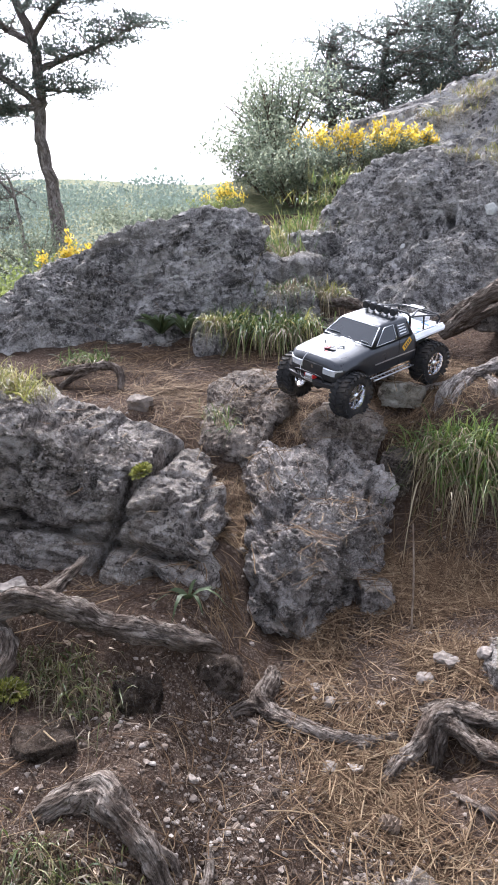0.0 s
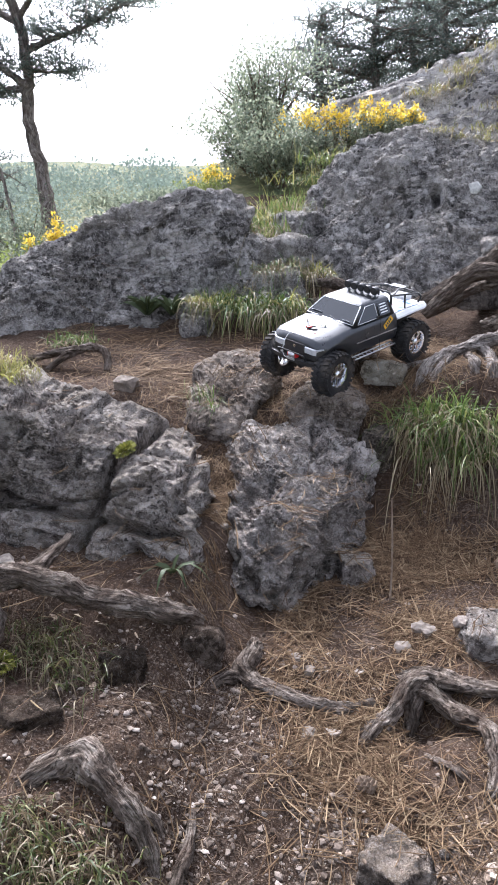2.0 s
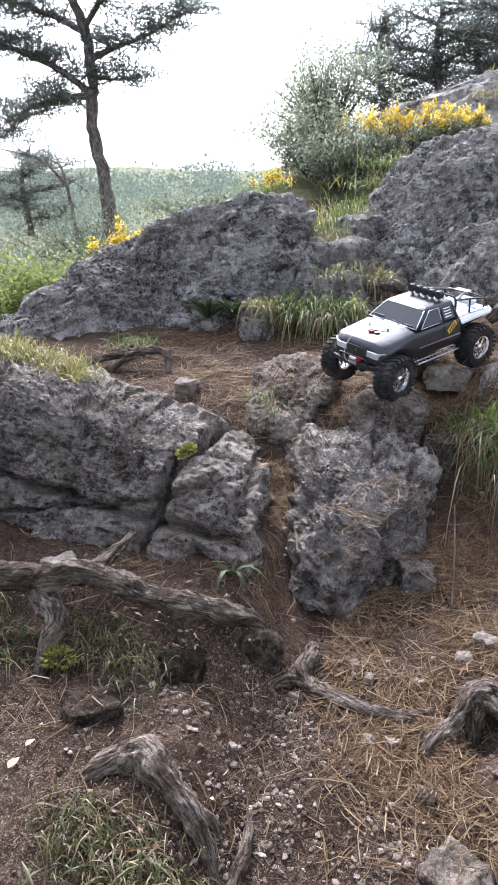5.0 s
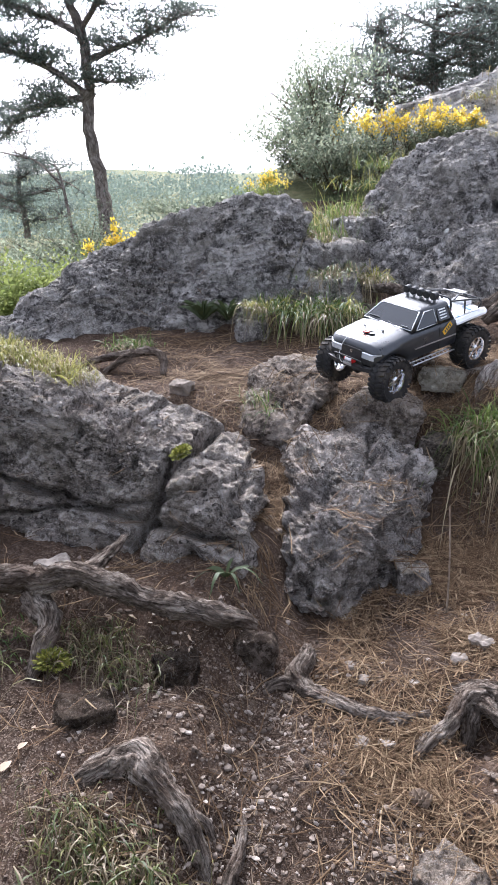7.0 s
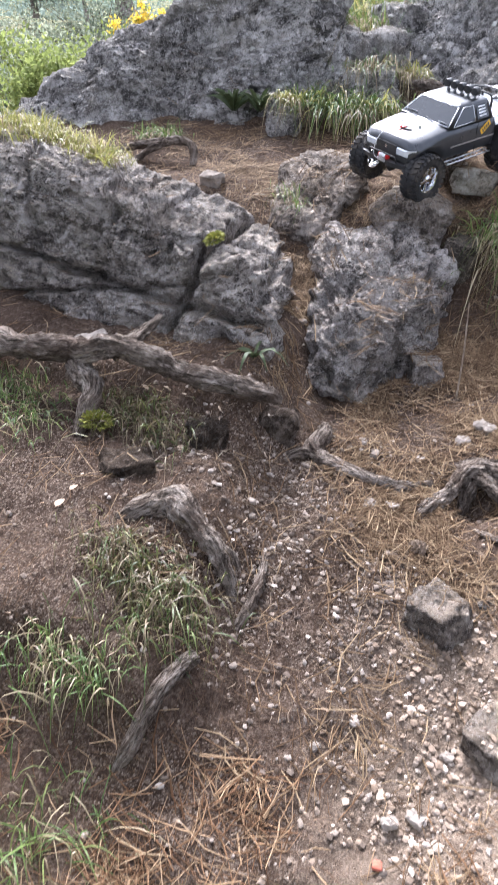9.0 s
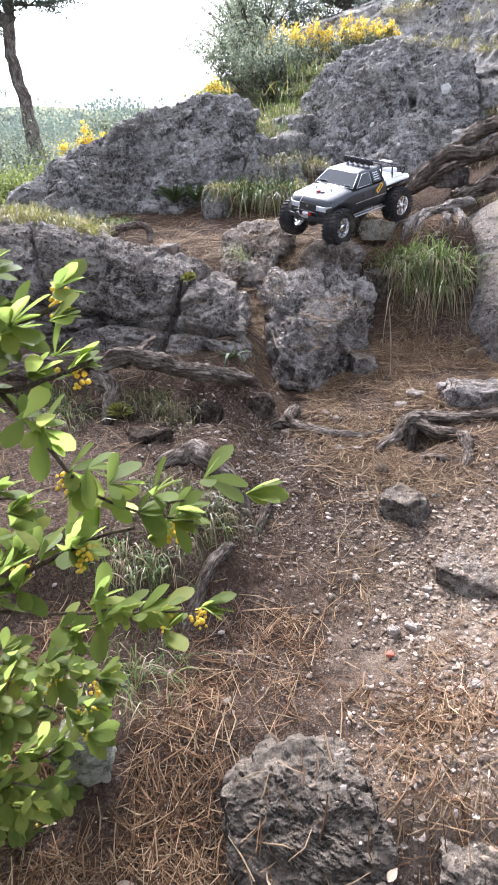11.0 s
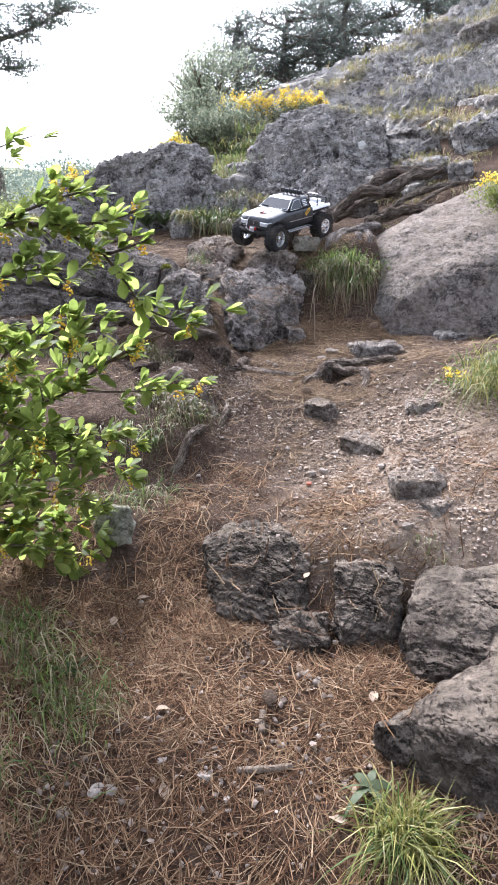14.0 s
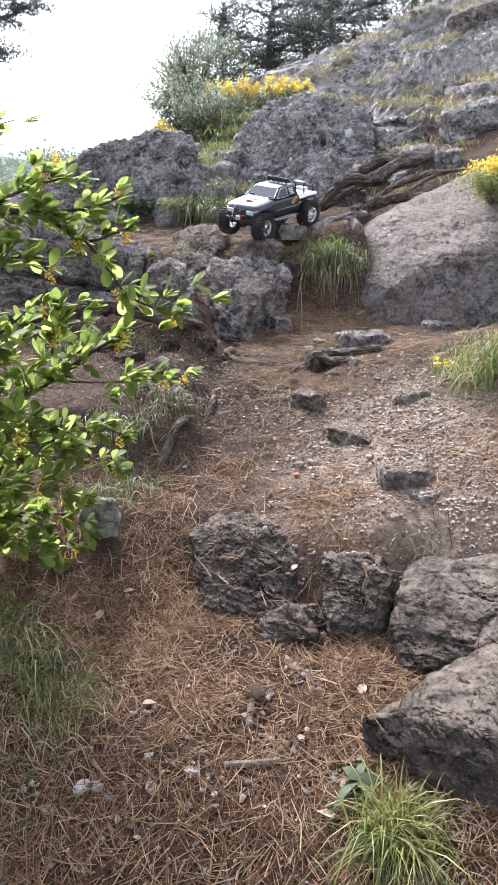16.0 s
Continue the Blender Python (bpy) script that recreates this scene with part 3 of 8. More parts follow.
def height(x, y, rough=True):
    """The ground's height at arrays of x and y."""
    x, y = np.asarray(x, float), np.asarray(y, float)
    z = soft_interp(y, TRAIL_Y, TRAIL_Z)
    # the left bank over the trail, with its worn edge
    edge = 0.47 + 0.05 * np.sin(x * 9)
    bank = smooth(-0.20, -0.36, x) * smooth(edge - 0.05, edge + 0.09, y) * smooth(1.7, 1.3, y) * smooth(-2.4, -1.2, x)
    z = z + 0.095 * bank
    # the ledge behind the big root, and the hollow under it
    z = z + 0.035 * smooth(-2.4, -1.2, x) * smooth(-0.26, -0.36, x) * smooth(1.09, 1.16, y) * smooth(1.9, 1.4, y)
    z = z - 0.03 * np.exp(-((x + 0.36) / 0.16) ** 2 - ((y - 1.03) / 0.06) ** 2)
    # the gully between the two middle rocks
    z = z + 0.05 * np.exp(-((x + 0.31) / 0.07) ** 2) * smooth(1.3, 1.5, y) * smooth(1.9, 1.7, y)
    # the gravel shoulder to the right of the trail
    xr = np.minimum(x, 0.9) * smooth(4.0, 1.2, x)
    z = z + 0.30 * np.maximum(0, xr - 0.12) * smooth(-0.08, 0.2, y) * smooth(1.5, 0.9, y)
    z = z + 0.12 * np.maximum(0, xr - 0.15) * smooth(-0.15, -0.6, y)
    z = z + 0.10 * smooth(-0.35, -0.75, x) * smooth(0.2, -0.2, y)
    # soil banked up behind the step of boulders
    z = z + np.interp(y, (-0.02, 0.06, 0.12, 0.2, 0.36), (0, 0.03, 0.055, 0.034, 0)) * smooth(-0.08, 0.03, x) * smooth(0.42, 0.24, x)
    # the bank under the grass tuft and behind the slab
    z = z + 0.10 * smooth(0.02, 0.2, x) * smooth(1.72, 1.95, y) * smooth(2.4, 2.0, y) * smooth(0.5, 0.38, x)
    z = z - 0.32 * smooth(2.6, 1.5, x) * smooth(0.34, 0.46, x) * smooth(1.5, 1.72, y) * smooth(2.4, 2.2, y)
    z = z + 0.35 * np.maximum(0, np.minimum(x, 3) - 0.3) * smooth(2.15, 2.8, y)
    z = z + 0.15 * np.maximum(0, np.minimum(x, 6) - 0.6) * smooth(2.6, 6, y)
    # the hollow under the arched root
    z = z - 0.05 * np.exp(-((x - 0.14) / 0.06) ** 2 - ((y - 1.085) / 0.055) ** 2)
    # the rubble on the terrace behind the humps
    z = z + 0.072 * np.exp(-((x + 0.035) / 0.10) ** 2 - ((y - 2.24) / 0.11) ** 2) + 0.026 * np.exp(-((x - 0.113) / 0.07) ** 2 - ((y - 2.12) / 0.07) ** 2)
    # the hill falls to the valley side beyond the left outcrop
    left = smooth(-0.75, -2.3, x + 0.04 * np.maximum(0, y - 3)) * smooth(2.1, 3.0, y)
    left = np.maximum(left, smooth(-1.4, -3.0, x) * smooth(0.6, 2.2, y))
    z = z * (1 - left) + left * soft_interp(y, VALLEY_Y, VALLEY_Z)
    z = z - 0.25 * np.maximum(0, -1.0 - np.maximum(x, -12)) * smooth(1.6, 0.4, y)
    if rough:
        p = np.stack([x.ravel(), y.ravel(), 0 * x.ravel()], 1)
        near = np.clip(3.0 / (1 + np.hypot(p[:, 0], p[:, 1] - 0.5)), 0, 1)
        n = 0.016 * fbm(p * 5.2, 4, 3) + near * (0.010 * fbm(p * 21, 3, 8) + 0.004 * fbm(p * 70, 3, 11))
        far = np.maximum(0, np.hypot(p[:, 0], p[:, 1]) - 6)
        n = n + np.minimum(far * 0.02, 1.2) * fbm(p * 0.23, 4, 21) + 0.02 * np.maximum(0, far - 60) * fbm(p * 0.007, 3, 27)
        z = z + n.reshape(x.shape)
    return z


def spread(n, inner, outer, share):
    """Steps from -outer to outer, even near the middle and growing further out."""
    s = np.linspace(-1, 1, n)
    a = np.abs(s)
    grow = np.where(a < share, a / share * inner, inner * (outer / inner) ** np.clip((a - share) / (1 - share), 0, 1))
    return np.sign(s) * grow


GX = spread(341, 1.3, 900, 0.72) - 0.1
GY = spread(471, 2.5, 900, 0.75) + 0.7
gx, gy = np.meshgrid(GX, GY)
gz = height(gx, gy)
nx, ny = len(GX), len(GY)
idx = np.arange(nx * ny).reshape(ny, nx)
quads = np.stack([idx[:-1, :-1], idx[:-1, 1:], idx[1:, 1:], idx[1:, :-1]], 2).reshape(-1, 4)
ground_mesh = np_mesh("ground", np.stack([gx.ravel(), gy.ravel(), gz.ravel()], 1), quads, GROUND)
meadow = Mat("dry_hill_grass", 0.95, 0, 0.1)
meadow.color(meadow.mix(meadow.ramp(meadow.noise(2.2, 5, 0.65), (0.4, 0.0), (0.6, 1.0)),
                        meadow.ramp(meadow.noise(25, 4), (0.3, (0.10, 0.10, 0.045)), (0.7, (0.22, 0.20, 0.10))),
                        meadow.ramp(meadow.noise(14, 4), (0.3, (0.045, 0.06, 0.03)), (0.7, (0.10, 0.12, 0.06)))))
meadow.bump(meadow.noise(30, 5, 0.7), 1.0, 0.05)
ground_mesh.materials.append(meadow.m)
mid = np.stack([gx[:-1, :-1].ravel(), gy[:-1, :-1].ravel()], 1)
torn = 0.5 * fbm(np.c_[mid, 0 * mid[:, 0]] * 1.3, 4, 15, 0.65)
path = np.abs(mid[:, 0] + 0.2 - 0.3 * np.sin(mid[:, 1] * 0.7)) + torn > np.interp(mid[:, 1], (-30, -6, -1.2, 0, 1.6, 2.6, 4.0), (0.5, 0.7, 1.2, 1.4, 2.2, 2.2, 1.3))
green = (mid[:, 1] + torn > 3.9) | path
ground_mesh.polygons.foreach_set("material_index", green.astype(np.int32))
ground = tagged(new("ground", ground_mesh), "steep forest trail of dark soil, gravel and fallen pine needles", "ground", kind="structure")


def on_ground(x, y, up=0.0):
    return (x, y, float(height(np.array([x]), np.array([y]))[0]) + up)


# ---------------------------------------------------------------- rocks
def rock_mesh(name, corners, material, level=6, shade=True, edge=22, lumps=0.035, strata=0.012, pits=0.01, seed=0, tilt=(0.35, 0.1, 1.0), cracks=(), holes=(), block=1.0, chip=1.0):
    """A weathered block: the rounded hull of its corners, with lumps, ledges, solution pits and cracks.
    cracks: (normal, offset, depth, width) of planes that cut into it; holes: (x, z, radius, depth) on its front."""
    bm = bmesh.new()
    for c in corners:
        bm.verts.new(c)
    bmesh.ops.convex_hull(bm, input=bm.verts)
    loose = [v for v in bm.verts if not v.link_faces]
    bmesh.ops.delete(bm, geom=loose, context="VERTS")
    bmesh.ops.recalc_face_normals(bm, faces=bm.faces)
    mid = np.mean([v.co[:] for v in bm.verts], axis=0)
    planes = {}
    for f in bm.faces:
        n = np.array(f.normal)
        h = float((np.array(f.verts[0].co) - mid) @ n)
        planes[tuple(np.round(n * 8))] = (n, max(h, planes.get(tuple(np.round(n * 8)), (n, 0))[1]))
    bm.free()
    d, faces = sphere_dirs(level)
    if level > 5:                                        # finer on the weathered top and the side towards the trail
        d = d + (0, -0.36, 0.33)
        d = d / np.linalg.norm(d, axis=1)[:, None]
    ns = np.array([n for n, h in planes.values()])
    hs = np.array([max(h, 1e-3) for n, h in planes.values()])
    k = np.maximum(d @ ns.T, 0) / hs
    r = 1.03 / ((k ** edge).sum(1) ** (1 / edge))
    v = mid + d * r[:, None]
    size = float(np.median(r))
    part_of = min(1.0, max(0.06, size / 0.22))
    nrm = (k ** edge) @ (ns / hs[:, None])
    nrm /= np.linalg.norm(nrm, axis=1)[:, None]
    q = v / size
    out = lumps * (1.0 * fbm(q * 1.3, 3, seed, 0.5) + 0.28 * fbm(q * 3.2, 4, seed + 5, 0.5))
    # broken blocks, parted by joints
    for scale, amount in ((4.2, 0.016), (11.0, 0.0095), (27.0, 0.0042)):
        w = v * scale / part_of ** 0.5 + 0.5 * np.stack([fbm(v * 6 + 3.1 * c, 3, seed + 60 + c) for c in range(3)], 1)
        kind, gap = blocks(w * (1, 1, 1.5), seed + 50)
        out = out + part_of * block * amount * (kind - 0.5) * 2 * smooth(0.0, 0.12, gap) - part_of * block * 0.5 * amount * (1 - smooth(0.0, 0.05, gap))
    # chipped plates, one over the other along the bedding
    t = np.array(tilt) / np.linalg.norm(tilt)
    flat = v + t * (v @ t)[:, None] * 1.6
    for scale, depth, shift in ((5.0, 0.010, 0), (14.0, 0.0058, 7), (36.0, 0.003, 13)):
        f = 2.6 * fbm(flat * scale, 5, seed + 70 + shift, 0.55)
        whole = np.floor(f)
        out = out + part_of * chip * depth * (whole + smooth(0.72, 1.0, f - whole) - 0.3 * (f - whole))
    layer = (v @ t) * 13 + 2.2 * fbm(v * 3.5, 4, seed + 11)
    out = out + 0.6 * part_of * strata * (smooth(0.0, 0.75, layer % 1) - smooth(0.85, 1.0, layer % 1) - 0.4) * (0.5 + 0.8 * vnoise(v * 5, seed + 2))
    out = out + part_of * min(1.0, 0.2 + 0.8 * chip) * (0.009 * fbm(v * 15, 4, seed + 24, 0.62, True) + 0.004 * fbm(v * 45, 4, seed + 21, 0.7))
    if pits:
        c = cells(v * 19 + 0.3 * fbm(v * 30, 2, seed)[:, None], seed + 31)
        where = smooth(0.05, 0.4, fbm(v * 5, 3, seed + 33))
        out = out - 1.5 * pits * where * smooth(0.32, 0.14, c)
        c = cells(v * 46, seed + 37)
        out = out - 0.4 * pits * smooth(0.0, 0.4, fbm(v * 8, 2, seed + 35)) * smooth(0.3, 0.12, c)
    for n, off, depth, width in cracks:
        n = np.array(n) / np.linalg.norm(n)
        dist = np.abs(v @ n - off + 0.014 * fbm(v * 12, 3, seed + 41))
        out = out - depth * np.exp(-(dist / width) ** 2)
    for x, z, radius, depth in holes:
        dist = np.hypot(v[:, 0] - x, 0.7 * (v[:, 2] - z)) / radius + 0.5 * fbm(v * 16, 3, seed + 44)
        out = out - depth * smooth(1.0, 0.55, dist) * (nrm[:, 1] < 0.1)
    v = v + nrm * out[:, None]
    return np_mesh(name, v, faces, material, shade and level < 6)


def rock(label, corners, material, category="rock", group="", **opt):
    ob = new("boulder" if category == "rock" else category.replace(" ", "_"), rock_mesh("boulder", corners, material, **opt))
    return tagged(ob, label, category, group)


# the low slab with a crack, to the left of the gully
rock("long grey limestone ledge with a deep crack above a tree root", [
    (-1.45, 1.55, 1.27), (-0.95, 1.47, 1.225), (-0.83, 1.45, 1.20), (-0.68, 1.44, 1.145), (-0.53, 1.42, 1.11), (-0.41, 1.46, 1.065), (-0.335, 1.42, 1.03),
    (-0.315, 1.31, 0.98), (-0.33, 1.26, 0.88), (-0.41, 1.25, 0.88), (-0.54, 1.28, 0.86), (-0.74, 1.30, 0.86), (-0.95, 1.35, 0.86), (-1.45, 1.5, 0.86),
    (-1.45, 1.85, 1.29), (-0.85, 1.80, 1.17), (-0.45, 1.74, 1.07), (-0.36, 1.6, 1.02), (-0.36, 1.7, 0.85), (-1.45, 1.85, 0.85)], ROCK,
    level=7, lumps=0.022, strata=0.016, pits=0.016, seed=3, block=0.55, tilt=(0.25, 0.3, 1),
    holes=((-0.726, 1.147, 0.016, 0.035), (-0.70, 1.10, 0.010, 0.02), (-0.758, 1.18, 0.013, 0.025), (-0.357, 1.027, 0.018, 0.035), (-0.755, 1.0, 0.03, 0.04), (-0.64, 1.13, 0.010, 0.02), (-0.585, 1.09, 0.009, 0.018), (-0.44, 0.93, 0.02, 0.025)),
    cracks=[((1.0, -0.1, -0.296), -0.9235, 0.07, 0.012), ((0.12, 0.05, 1.0), 0.975, 0.05, 0.009), ((1.0, 0.1, 0.25), -0.50, 0.03, 0.007), ((-0.2, 0.1, 1.0), 1.235, 0.03, 0.006)])
# the rounded rock in the middle
rock("large rounded limestone rock with pits beside the gully", [
    (-0.37, 1.86, 1.0), (-0.292, 1.80, 1.074), (-0.176, 1.80, 1.085), (-0.105, 1.82, 1.096), (-0.005, 1.72, 1.035), (0.02, 1.64, 0.96), (0.022, 1.58, 0.91), (-0.02, 1.48, 0.84),
    (-0.085, 1.395, 0.825), (-0.136, 1.325, 0.805), (-0.204, 1.328, 0.815), (-0.272, 1.365, 0.84), (-0.265, 1.45, 0.89), (-0.255, 1.52, 0.935), (-0.275, 1.60, 0.98), (-0.135, 1.455, 0.965), (-0.05, 1.52, 0.975),
    (-0.20, 1.46, 0.955), (-0.136, 1.345, 0.74), (-0.25, 1.39, 0.74), (0.0, 1.5, 0.74), (-0.36, 2.0, 0.9), (0.05, 2.0, 0.9)], ROCK_MID,
    level=7, edge=30, lumps=0.02, strata=0.012, pits=0.018, seed=9, tilt=(0.5, 0.2, 1), block=1.2,
    holes=((-0.014, 1.012, 0.02, 0.03), (-0.111, 1.07, 0.022, 0.02), (-0.20, 0.99, 0.012, 0.018), (-0.06, 0.93, 0.014, 0.02), (-0.16, 0.90, 0.010, 0.015)))
rock("grey limestone hump covered in pine needles", [
    (-0.51, 2.0, 1.05), (-0.49, 2.10, 1.145), (-0.40, 2.15, 1.19), (-0.27, 2.14, 1.18), (-0.23, 2.04, 1.12), (-0.37, 1.86, 1.07), (-0.44, 1.83, 1.04), (-0.33, 1.79, 1.02), (-0.28, 1.88, 1.10),
    (-0.47, 2.32, 1.05), (-0.25, 2.3, 1.05), (-0.3, 1.93, 0.97), (-0.48, 1.95, 0.9)], ROCK_DUSTY, level=6, edge=12, lumps=0.02, pits=0.006, seed=14, block=0.6)
rock("low grey limestone hump above the rounded rock", [
    (-0.23, 1.95, 1.06), (-0.17, 1.96, 1.13), (-0.07, 1.98, 1.145), (0.01, 1.93, 1.11), (0.005, 1.83, 1.10), (-0.06, 1.825, 1.125), (-0.15, 1.83, 1.12), (-0.19, 1.85, 1.09), (0.0, 1.81, 1.03), (-0.17, 1.81, 1.03), (-0.2, 2.15, 1.05), (0.0, 2.1, 1.05), (-0.1, 1.95, 0.9)], ROCK_DUSTY,
    level=6, edge=24, lumps=0.012, pits=0.008, seed=17, block=0.8)
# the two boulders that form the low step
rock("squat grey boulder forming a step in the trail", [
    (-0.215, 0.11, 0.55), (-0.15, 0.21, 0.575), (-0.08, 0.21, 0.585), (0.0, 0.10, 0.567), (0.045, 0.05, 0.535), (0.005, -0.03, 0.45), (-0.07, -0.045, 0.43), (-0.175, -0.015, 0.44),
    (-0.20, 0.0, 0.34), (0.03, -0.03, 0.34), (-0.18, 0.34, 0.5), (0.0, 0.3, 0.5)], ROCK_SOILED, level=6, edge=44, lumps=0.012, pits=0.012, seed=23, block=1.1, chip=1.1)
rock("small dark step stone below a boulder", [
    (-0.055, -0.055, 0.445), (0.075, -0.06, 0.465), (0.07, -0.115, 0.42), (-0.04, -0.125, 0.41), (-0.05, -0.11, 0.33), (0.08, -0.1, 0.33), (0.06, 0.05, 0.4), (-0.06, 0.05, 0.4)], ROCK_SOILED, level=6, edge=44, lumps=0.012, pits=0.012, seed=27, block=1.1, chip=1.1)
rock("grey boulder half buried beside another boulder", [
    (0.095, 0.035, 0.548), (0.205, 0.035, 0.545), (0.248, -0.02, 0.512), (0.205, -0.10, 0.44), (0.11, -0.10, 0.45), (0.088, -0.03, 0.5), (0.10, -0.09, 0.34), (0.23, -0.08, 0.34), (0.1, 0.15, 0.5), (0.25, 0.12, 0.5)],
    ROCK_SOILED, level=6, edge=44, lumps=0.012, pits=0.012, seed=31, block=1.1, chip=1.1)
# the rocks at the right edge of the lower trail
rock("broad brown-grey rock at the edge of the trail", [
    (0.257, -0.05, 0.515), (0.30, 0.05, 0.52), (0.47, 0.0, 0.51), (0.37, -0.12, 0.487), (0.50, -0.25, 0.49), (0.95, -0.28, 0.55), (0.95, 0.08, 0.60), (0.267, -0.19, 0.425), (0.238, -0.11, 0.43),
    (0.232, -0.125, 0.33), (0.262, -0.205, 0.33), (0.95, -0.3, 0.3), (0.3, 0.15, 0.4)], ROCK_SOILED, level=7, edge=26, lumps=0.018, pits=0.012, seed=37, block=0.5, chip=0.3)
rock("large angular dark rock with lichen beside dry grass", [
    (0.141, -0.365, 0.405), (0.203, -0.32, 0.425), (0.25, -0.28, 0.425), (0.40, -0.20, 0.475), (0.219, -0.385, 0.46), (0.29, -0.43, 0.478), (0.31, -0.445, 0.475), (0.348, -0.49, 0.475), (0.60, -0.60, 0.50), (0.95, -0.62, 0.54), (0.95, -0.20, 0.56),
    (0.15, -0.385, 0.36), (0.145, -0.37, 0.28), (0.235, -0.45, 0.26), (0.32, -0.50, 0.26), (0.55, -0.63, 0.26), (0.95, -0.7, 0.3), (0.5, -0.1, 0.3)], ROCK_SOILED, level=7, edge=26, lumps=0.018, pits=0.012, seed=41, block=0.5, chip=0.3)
# the smooth pale slab and the large outcrops behind the terrace
rock("big sloping pale limestone slab worn smooth", [
    (0.253, 1.72, 0.83), (0.344, 2.15, 1.168), (0.42, 2.20, 1.216), (0.712, 2.25, 1.264), (0.80, 2.28, 1.32), (1.0, 2.3, 1.47), (1.6, 2.2, 1.56), (0.27, 1.70, 0.76),
    (0.332, 1.69, 0.88), (0.439, 1.65, 0.966), (0.549, 1.645, 1.043), (0.692, 1.70, 1.124), (0.821, 1.78, 1.194), (1.6, 1.70, 1.40),
    (0.35, 1.64, 0.76), (0.523, 1.57, 0.74), (0.784, 1.51, 0.76), (1.6, 1.35, 0.8), (0.4, 2.6, 1.0), (1.6, 2.8, 1.4)], ROCK_PALE, level=7, edge=26, lumps=0.016, strata=0.0, pits=0.003, seed=47, block=0.22, chip=0.15)
rock("tall dark limestone outcrop with pale lichen and hollows", [
    (-0.37, 3.15, 1.35), (-0.34, 3.3, 1.5), (-0.27, 3.4, 1.66), (-0.10, 3.5, 1.84), (0.10, 3.6, 1.92), (0.30, 3.58, 1.90), (0.47, 3.5, 1.86), (0.525, 3.4, 1.80), (0.53, 3.2, 1.57),
    (0.3, 2.78, 1.22), (0.15, 2.76, 1.2), (-0.08, 2.9, 1.25), (0.5, 2.9, 1.2), (-0.33, 3.05, 1.2), (0.5, 4.4, 1.8), (-0.2, 4.4, 1.7)], ROCK_DARK, level=7, lumps=0.035, strata=0.03, pits=0.024, seed=53, tilt=(-0.4, 0.2, 1), block=0.75, chip=0.6,
    holes=((0.23, 1.617, 0.028, 0.07), (0.283, 1.486, 0.014, 0.04), (0.13, 1.55, 0.014, 0.03), (0.05, 1.64, 0.012, 0.03), (0.33, 1.55, 0.012, 0.03), (0.18, 1.69, 0.014, 0.03), (-0.06, 1.50, 0.012, 0.03)))
rock("broad dark limestone outcrop with lichen above the terrace", [
    (-1.72, 2.43, 1.062), (-1.46, 2.46, 1.170), (-1.34, 2.64, 1.385), (-1.16, 2.69, 1.444), (-1.05, 2.72, 1.481), (-0.98, 2.75, 1.562), (-0.88, 2.80, 1.616), (-0.64, 2.89, 1.648), (-0.49, 2.89, 1.600),
    (-0.45, 2.80, 1.471), (-0.56, 2.66, 1.223), (-0.67, 2.57, 1.116), (-0.98, 2.44, 0.955), (-1.18, 2.37, 0.933), (-1.61, 2.32, 0.847), (-0.64, 2.54, 0.955), (-1.61, 3.23, 1.170), (-0.54, 3.45, 1.492), (-0.97, 3.34, 1.492)], ROCK_DARK, level=7, lumps=0.05, strata=0.03, pits=0.02, seed=59, tilt=(-0.3, 0.1, 1), block=0.75, chip=0.6)
# the rocky hillside behind, one worn face with ledges
rock("long worn limestone hillside with ledges and grass", [
    (-0.44, 5.0, 2.04), (-0.33, 5.0, 2.14), (-0.14, 5.0, 2.20), (0.06, 5.02, 2.27), (0.23, 5.05, 2.34), (0.49, 5.1, 2.44), (0.9, 5.3, 2.60), (1.4, 5.6, 2.78), (2.6, 6.0, 3.25), (3.6, 5.5, 3.3), (-0.25, 4.5, 1.75), (0.5, 3.95, 1.62), (1.3, 3.75, 1.72), (2.6, 3.6, 2.0), (3.6, 3.6, 2.3),
    (0.3, 4.4, 1.95), (1.2, 4.3, 2.1), (2.4, 4.3, 2.5), (0.0, 6.2, 2.1), (1.5, 7.0, 2.8), (3.6, 7.0, 3.3), (0.2, 4.2, 1.4), (3.4, 4.0, 1.6)], ROCK_HILL, level=7, edge=30, lumps=0.09, strata=0.06, pits=0.03, seed=67, tilt=(-0.35, -0.25, 1), block=1.2, chip=1.3)
